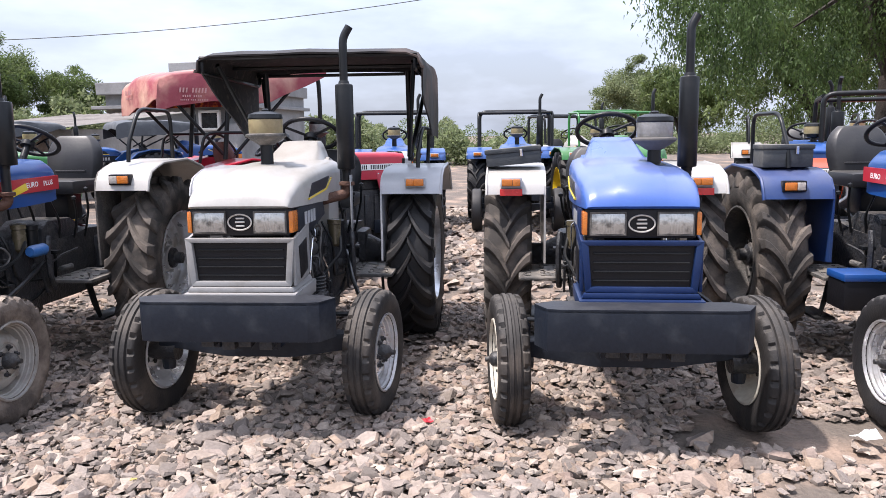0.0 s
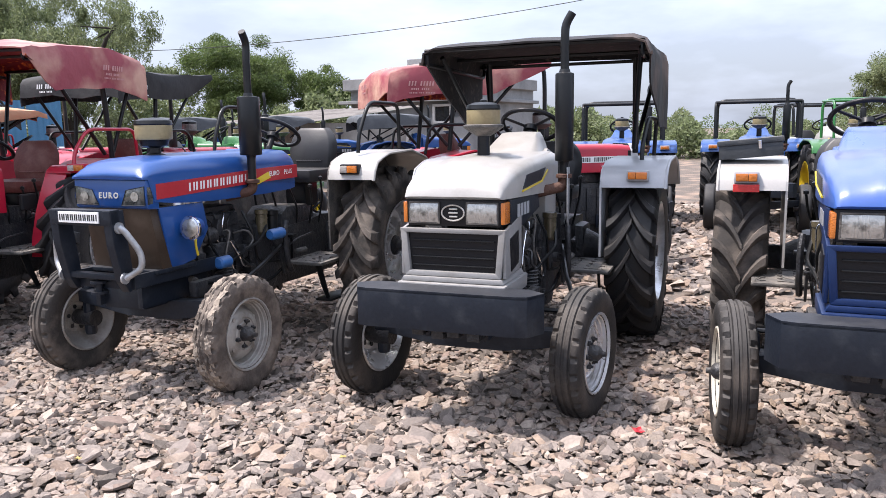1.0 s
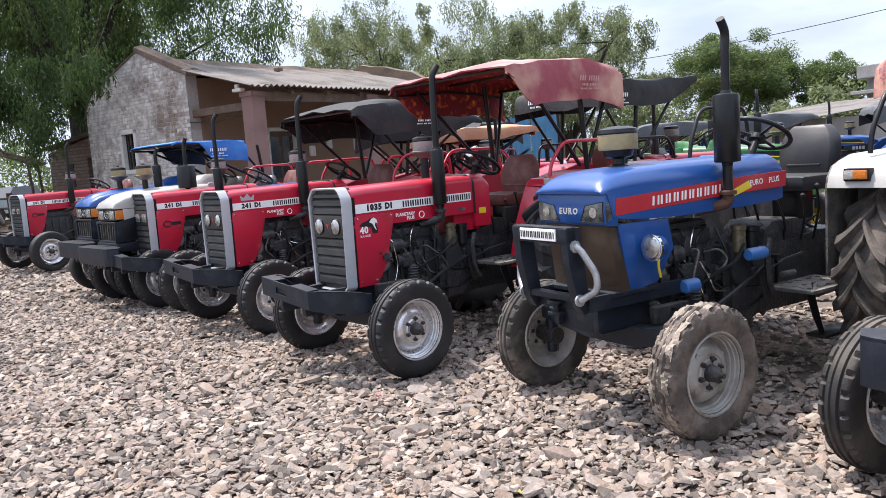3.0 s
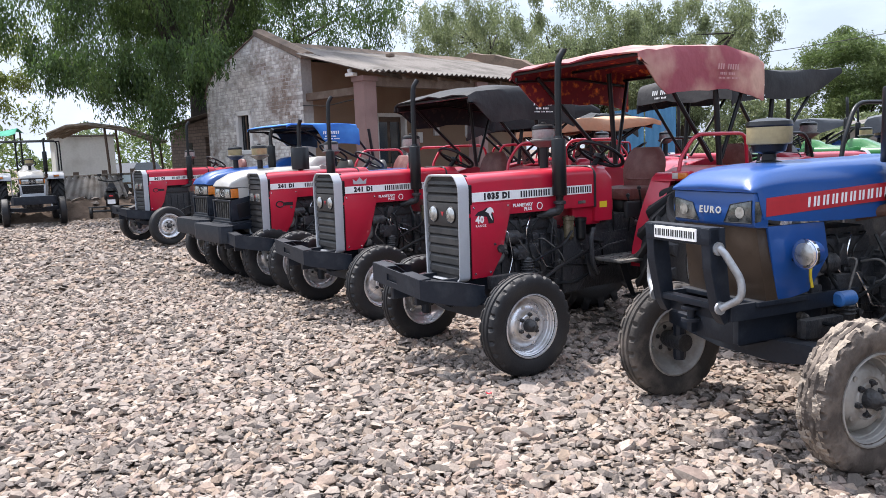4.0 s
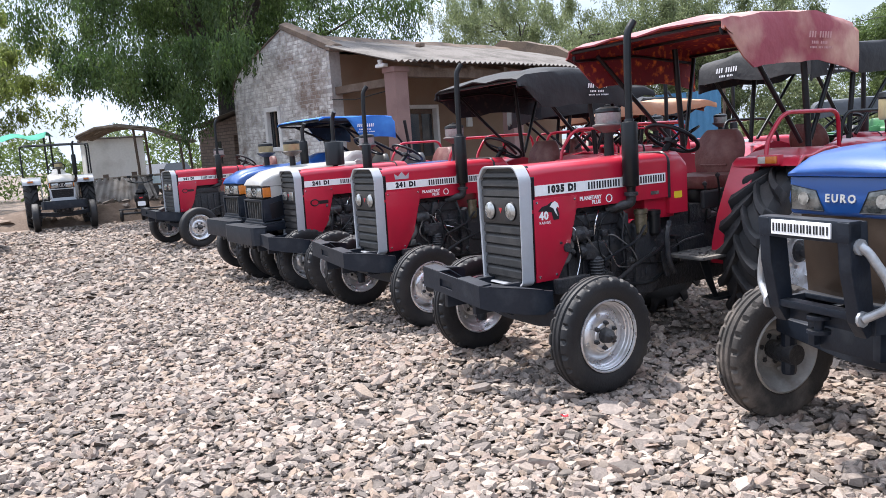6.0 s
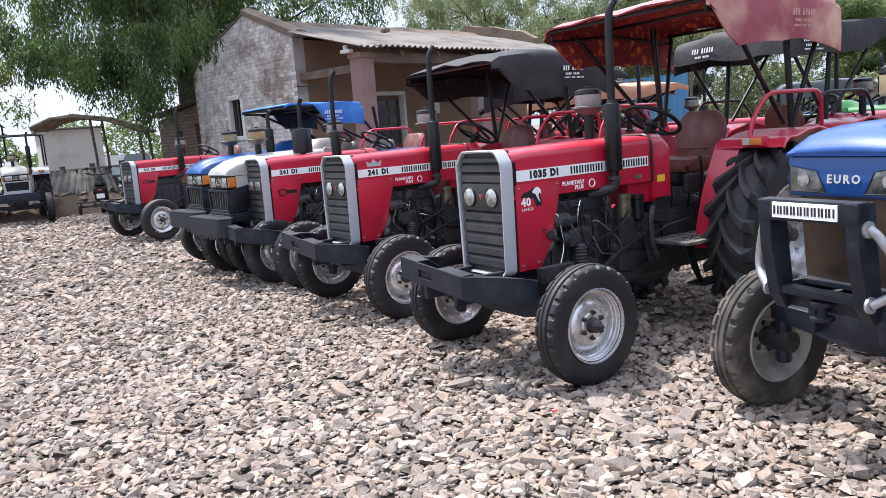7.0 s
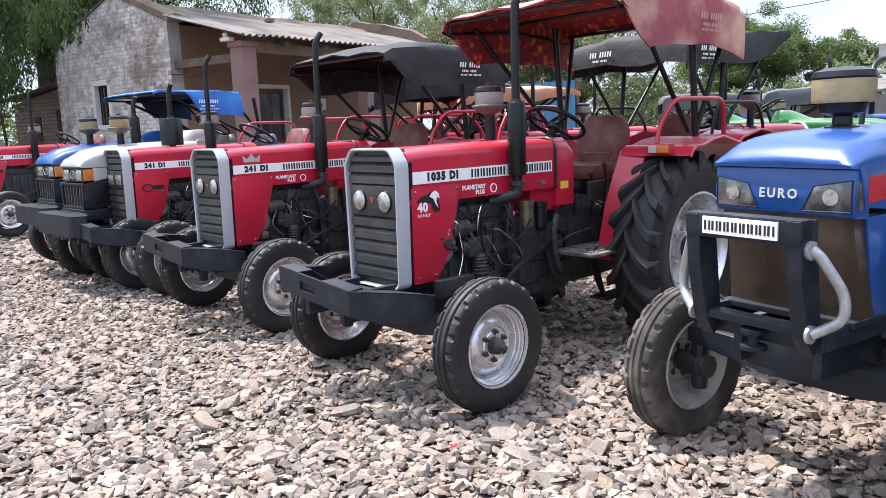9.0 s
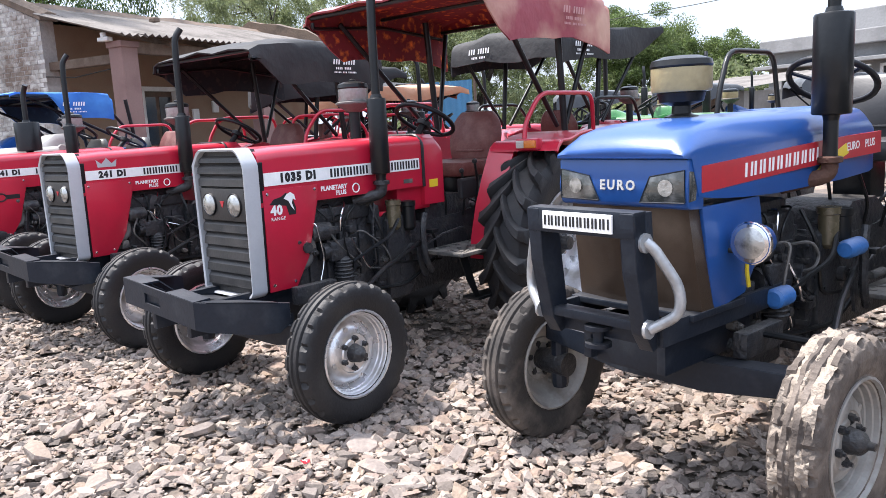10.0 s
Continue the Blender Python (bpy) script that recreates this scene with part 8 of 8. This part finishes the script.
    for s in (-1, 1):
        # under white guards the silver-grey inner plate is coloured darker for its shade
        fender(t, s, fend or WHITE, 0.53 if fend is None else 0.45, 0.93, fz[0], 1.36, fz[1], plate=fend or GREY_IRON)
        indicator(t, s * 0.72, 1.385, fz[1] - 0.115, 0.14, 0.055, PLASTIC)
        grab_rail(t, s, 0.70, 1.55, fz[1] + 0.005, BLACK, 0.40, 0.7)
    exhaust(t, 0.33, 0.67, 1.45, 1.85, 2.285, 0.077, curl=-0.05, drop=0.25)
    air_cleaner(t, 0.0, 0.10, 1.465, 1.565, 0.117, CREAMBOWL, 0.095, False)
    return t


# ---- the front row ----
ROW = "tractors in the front row"
white_tractor = tractor_lamped(pose(-1.06, 4.37, 0, 0, 0, -4.4), WHITE, DULL_SILVER, SLATE, SILVER, "white and silver tractor with a dark cloth canopy, parked on gravel", ROW, seed=1, rails=(1,), steer=-8, track=0.655, fx=(0.51, 0.95), front_tyre=WORN_RUBBER)
canopy(white_tractor, CLOTH_BROWN, w=0.81, y0=1.12, y1=2.5, zf=2.22, zm=2.225, zr=2.215, flap=0.03, side_skirt=0.10, rear_skirt=0.62, front_flap=0.03, seed=3, ramp=0.7, soft=0.08, slack=0.3, label="dark faded cloth roof", cx=0.03)
bm = B()
prism(bm, [(0.56, 1.36), (0.62, 1.36), (0.615, 1.02), (0.59, 0.99), (0.565, 1.02)], "x", 0.425, 0.433, 0.003)
part("heat_shield", bm, GALVANISED, white_tractor, "flat silver shield before the down pipe", 30)
blue_tractor = tractor_lamped(pose(1.02, 4.07, 0, 0, 0, -5.8), SKYBLUE, NAVY, NAVY, WHITE, "blue tractor with white mudguards and a plate bumper", ROW, seed=2, box_on=(-1,), filt_x=0.14, filt=CLEARBOWL, filt_z=1.575, strips=True, steer=8, rear_tyre=DUSTY_RUBBER, front_tyre=WORN_RUBBER, front_rim=CREAM_RIM, fx=(0.43, 0.84), rear_track=0.69)
side_blue = tractor_angular(pose(3.12, 3.95, 0, 0, 0, -3.0), "blue tractor with blue mudguards beside the row", ROW, seed=4, fend=MID_BLUE, rear_tyre=DUSTY_RUBBER, rim=GREY_IRON, front_rim=RIM, fz=(1.13, 1.335), rear_track=0.76)
toolbox(side_blue, -0.70, 1.66, 1.345)
battery = part("battery_box", box(B(), -0.61, -0.33, 0.78, 1.02, 0.46, 0.65, 0.012), PLASTIC, side_blue, "black battery box with a blue lid", 30)
part("lid", box(B(), -0.62, -0.32, 0.77, 1.03, 0.65, 0.70, 0.015), BLUE, battery, "", 30)
power_blue = tractor_angular(pose(-3.2, 4.29, 0, 0, 0, -5.6), "blue tractor with a red stripe, bar guard and mud-caked front tyre", ROW, seed=5, front_tyre=DUSTY_RUBBER, rear_tyre=DUSTY_RUBBER, muddy=MUDDY_RUBBER, front_rim=DUSTY_RIM, rear_track=0.76)
red_a = tractor_square(pose(-5.465, 3.81, 0, 0, 0, 3.0), "1035 DI", "red tractor with a faded red cloth canopy", ROW, "40", crown=False, cloth=CLOTH_RED, canopy_kw=dict(marks=PALE_MARK, w=0.77, cx=0.06, y0=1.06, y1=2.5, zf=2.31, zm=2.37, zr=2.31, ramp=0.2, flap=0.06, front_flap=0.02, rear_skirt=0.37, soft=0.05), rails=RED, seed=6)
red_b = tractor_square(pose(-7.79, 3.77, 0, 0, 0, 4.4), "241 DI", "red tractor with a silver crown decal and black canopy", ROW, cloth=CLOTH_BLACK, canopy_kw=dict(marks=LETTER, ramp=0.22, flap=0.08, front_flap=0.02, rear_skirt=0.36, zf=2.2, zm=2.28, zr=2.2, y0=1.12, y1=2.55, w=0.74, soft=0.05), rails=RED, seed=7)
red_c = tractor_square(pose(-9.86, 3.65, 0, 0, 0, 5.0), "241 DI", "red tractor with square headlights", ROW, "ring", lamps="square", crown=False, plus=False, rails=RED, seed=8)
white_blue = tractor_lamped(pose(-10.35, 3.5, 0.02, 0, 0, 7.0), WHITE, SLATE, WHITE, BLUE, "white tractor with blue mudguards in the row", ROW, seed=9, upright=True, stack=(1.42, 1.70, 2.06, 0.115))
blue_far = tractor_lamped(pose(-11.55, 3.5, 0.03, 0, 0, 7.0), BLUE, SLATE, SLATE, BLUE, "blue tractor with a blue cloth canopy", ROW, seed=10, detail=False, upright=True, stack=(1.40, 1.74, 1.98, 0.057))
canopy(blue_far, CLOTH_BLUE, w=0.70, y0=0.72, y1=1.85, zf=2.05, zm=2.05, zr=2.03, slack=0.2, flap=0.1, side_skirt=0.03, rear_skirt=0.30, start=0.38, ramp=0.16, front_flap=0.02, seed=9, marks=LETTER)
red_far = tractor_square(pose(-16.3, 3.23, 0.04, 0, 0, 14.0), "241 DI", "red tractor at the end of the row", ROW, "ring", lamps="square", crown=False, plus=False, seed=11, detail=False)
white_far = tractor_lamped(pose(-23.3, 1.43, 0.08, 0, 0, 91.0), WHITE, SILVER, SLATE, SILVER, "white tractor with a tube frame, facing the yard", "", seed=12, detail=False)
roll_bar(white_far, 0.84, z1=2.27)

tractor_lamped(pose(-17.9, -0.80, 0.05, 0, 0, 92.0), GREEN, SLATE, SLATE, GREEN, "green tractor at the side of the yard", "", seed=13, detail=False)


# ---- tractors behind the front row ----
BACK = "tractors in the back rows"


def away(rear, theta):
    """The pose of a tractor whose canopy's rear edge stands over that spot."""
    a = radians(theta)
    return pose(rear[0] + 2.75 * math.sin(a), rear[1] - 2.75 * math.cos(a), rise(*rear), 0, 0, theta)


tractor_square(away((-2.95, 7.85), 124), "241 DI", "red tractor with a faded red canopy, seen from behind", BACK, crown=False, plus=False, cloth=CLOTH_RED, canopy_kw=dict(w=0.72, zf=2.30, zm=2.27, zr=2.18, flap=0.31, marks=PALE_MARK, rear_skirt=0.31, front_flap=-0.008), rails=BLACK, seed=21, detail=False)
tractor_square(away((-6.52, 7.42), 178), "241 DI", "red tractor with a black cloth canopy, seen from behind", BACK, crown=False, plus=False, cloth=CLOTH_BLACK, canopy_kw=dict(w=0.69, zf=2.36, zm=2.33, zr=2.27, flap=0.25, marks=LETTER, rear_skirt=0.3, ramp=0.3, front_flap=-0.008), rails=BLACK, seed=22, detail=False)
tractor_lamped(pose(-0.75, 12.2, 0, 0, 0, 3), BLUE, BLUE, SLATE, BLUE, "blue tractor with a black tube frame", BACK, seed=23, bars_on=True, detail=False)
tractor_lamped(pose(1.25, 12.7, 0, 0, 0, -4), BLUE, SLATE, SLATE, BLUE, "blue tractor with a tube frame beside the aisle", BACK, seed=24, bars_on=True, detail=False)
green_tractor = tractor_lamped(pose(2.95, 11.57, 0, 0, 0, 2), GREEN, GREEN, GREEN, GREEN, "green tractor with yellow wheels", BACK, seed=25, rim=YELLOW, detail=False, bumper=False)
roll_bar(green_tractor, 0.62, z1=2.0, mt=GREEN)
tractor_angular(pose(4.6, 9.5, 0, 0, 0, -20), "blue tractor behind the row", BACK, seed=26, detail=False)
tractor_lamped(pose(6.0, 11.2, 0, 0, 0, 160), ORANGE_RED, ORANGE_RED, SLATE, ORANGE_RED, "orange-red tractor with a tube frame", BACK, seed=27, bars_on=True, detail=False)
tractor_lamped(pose(8.2, 10.2, 0, 0, 0, 150), ORANGE_RED, ORANGE_RED, SLATE, SLATE, "orange-red tractor with a grey tube frame", BACK, seed=28, bars_on=True, detail=False)
tractor_lamped(pose(3.4, 16.5, 0, 0, 0, 20), WHITE, SILVER, SLATE, WHITE, "white tractor in the back row", BACK, seed=29, bars_on=True, detail=False)
deere = tractor_lamped(pose(-6.0, 11.7, 0, 0, 0, 105), GREEN, GREEN, YELLOW, GREEN, "green tractor with a yellow stripe and yellow wheels", BACK, seed=30, rim=YELLOW, detail=False, bumper=False)
orange_roof = tractor_square(pose(-9.0, 11.05, 0, 0, 0, 140), "241 DI", "red tractor with a faded orange cloth roof", BACK, crown=False, plus=False, cloth=CLOTH_ORANGE, canopy_kw=dict(w=0.75, zf=2.0, zm=2.05, zr=2.0, flap=0.25, rear_skirt=0.2), rails=RED, seed=32, detail=False)
grey_roof = tractor_lamped(pose(-8.2, 18.8, 0, 0, 0, 120), BLUE, SLATE, SLATE, BLUE, "blue tractor under a grey and blue cloth roof", BACK, seed=33, detail=False)
canopy(grey_roof, CLOTH_GREY, w=0.76, y0=0.9, y1=2.7, zf=1.98, zm=2.04, zr=1.98, flap=0.14, front_skirt=0.08, seed=34)
grey_roof_b = copy_thing(grey_roof, pose(-5.5, 19.6, 0, 0, 0, 125))
copy_thing(grey_roof, pose(-10.6, 18.4, 0, 0, 0, 130))
copy_thing(deere, pose(-8.0, 13.6, 0, 0, 0, 110))
copy_thing(orange_roof, pose(-11.5, 12.2, 0, 0, 0, 140))
black_roof = tractor_square(pose(-8.3, 9.0, 0, 0, 0, 150), "241 DI", "red tractor with a black cloth canopy behind the row", BACK, crown=False, plus=False, cloth=CLOTH_BLACK, canopy_kw=dict(zf=2.15, zm=2.2, zr=2.1), rails=RED, seed=35, detail=False)
copy_thing(black_roof, pose(-11.2, 8.6, 0, 0, 0, 20))


# ---- loose stones that can be picked apart, over the nearest stretch of the yard ----
def near_stones():
    rnd = random.Random(11)
    meshes = []
    for i in range(16):
        bm = B()
        k, f, wide = rnd.choice((5, 6, 7)), rnd.uniform(0.20, 0.40), rnd.uniform(0.55, 0.9)
        tx, ty = rnd.gauss(0, 0.16), rnd.gauss(0, 0.16)
        for j in range(k):
            a = 2 * math.pi * (j + rnd.uniform(-0.35, 0.35)) / k
            r = rnd.uniform(0.38, 0.56)
            x, y = r * math.cos(a), r * math.sin(a) * wide
            bm.verts.new((x * 0.9, y * 0.9, -0.3 * f))
            for rr, zz in ((1.0, rnd.uniform(-0.1, 0.12)), (rnd.uniform(0.78, 0.95), rnd.uniform(0.16, 0.3)), (rnd.uniform(0.4, 0.75), 0.36)):
                bm.verts.new((x * rr, y * rr, (zz + tx * math.cos(a) * rr + ty * math.sin(a) * rr) * f + rnd.uniform(-0.045, 0.045)))
        bmesh.ops.convex_hull(bm, input=bm.verts[:])
        bmesh.ops.delete(bm, geom=[v for v in bm.verts if not v.link_faces], context="VERTS")
        ob = part("stone", bm, STONE_LARGE, None, "", 18)
        meshes.append(ob.data)
        bpy.data.objects.remove(ob)
    for _ in range(290):
        x = rnd.uniform(-6.6, 2.2)
        y = rnd.uniform(2.3, 3.9) - 0.04 * x
        s = 0.06 + 0.15 * rnd.random() ** 2.6
        same("stone", rnd.choice(meshes), ground, pose(x, y, rise(x, y) + s * 0.07, rnd.gauss(0, 11), rnd.gauss(0, 11), rnd.uniform(0, 360)) @ Matrix.Scale(s, 4))


near_stones()


# ---- litter ----
DRY_LEAF = mat("dry_leaf", (0.36, 0.30, 0.10), 0.8, scale=20, vary=0.2, second=(0.24, 0.17, 0.06), bump=0.2)


def scrap(x, y, z, size, material, seed, name, label):
    rnd = random.Random(seed)
    bm = B()
    rows = [[(size * (i / 3 - 0.5) + rnd.uniform(-0.1, 0.1) * size, size * 0.7 * (j / 3 - 0.5) + rnd.uniform(-0.1, 0.1) * size, rnd.uniform(0, 0.3) * size) for i in range(4)] for j in range(4)]
    shell(bm, rows, 0.002)
    ob = part(name, bm, (material, material), None)
    ob.matrix_basis = pose(x, y, z, 0, 0, rnd.uniform(0, 360))
    return tagged(ob, label, "litter")


scrap(-0.10, 4.05, 0.035, 0.06, STRIPERED, 1, "wrapper", "crumpled red wrapper lying on the stones")
scrap(-4.45, 3.35, 0.04, 0.05, STRIPERED, 2, "wrapper", "crumpled red wrapper beside a tyre")
scrap(2.15, 3.72, 0.035, 0.16, LETTER, 3, "paper", "torn white paper on the ground")
scrap(-1.45, 3.35, 0.04, 0.03, DRY_LEAF, 4, "leaf", "dry yellow leaf on the stones")
scrap(-2.7, 3.0, 0.04, 0.03, DRY_LEAF, 5, "leaf", "dry yellow leaf on the stones")


# ---- bricks of the gable ----
def gable_bricks():
    rnd = random.Random(3)
    meshes = []
    for _ in range(6):
        bm = B()
        w, h = 0.113 + rnd.uniform(-0.006, 0.004), 0.041 + rnd.uniform(-0.003, 0.002)
        j = lambda: rnd.uniform(-0.006, 0.006)
        front = [(-w + j(), -0.007 + j() * 0.5, -h + j()), (w + j(), -0.007 + j() * 0.5, -h + j()), (w + j(), -0.007 + j() * 0.5, h + j()), (-w + j(), -0.007 + j() * 0.5, h + j())]
        rear = [(-w, 0.004, -h), (w, 0.004, -h), (w, 0.004, h), (-w, 0.004, h)]
        add(bm, front + rear, [(0, 1, 2, 3), (0, 4, 5, 1), (1, 5, 6, 2), (2, 6, 7, 3), (3, 7, 4, 0)])
        ob = part("brick", bm, WASHED_BRICK)
        meshes.append(ob.data)
        bpy.data.objects.remove(ob)
    top = lambda x: 3.45 + 1.9 * (x - 0.12) if x < 0.3 else 3.79 + 0.84 * (x - 0.3) if x < 0.62 else 4.06 + 0.345 * (x - 0.62) if x < 2.96 else 4.86 - (x - 2.96) / 2.04 * 0.80
    rest, made = B(), 0
    for r in range(50):
        z = 0.05 + 0.096 * r
        x = 0.25 if r % 2 else 0.37
        while x < 4.93:
            if z + 0.06 < top(x) and not (1.62 < x < 2.68 and 1.70 < z < 2.98) and rnd.random() > 0.03:
                m = at(x + rnd.uniform(-0.006, 0.006), rnd.uniform(-0.002, 0.004), z + rnd.uniform(-0.004, 0.004), Matrix.Rotation(rnd.uniform(-0.02, 0.02), 4, "Y"))
                if made < 300 and x > 2.6 and z > 1.5:
                    same("brick", rnd.choice(meshes), GABLE, m)
                    made += 1
                else:
                    me = rnd.choice(meshes)
                    add(rest, [m @ v.co for v in me.vertices], [tuple(p.vertices) for p in me.polygons])
            x += 0.245
    ob = part("brickwork", rest, WASHED_BRICK, GABLE)
    tagged(ob, kind="stuff")


gable_bricks()
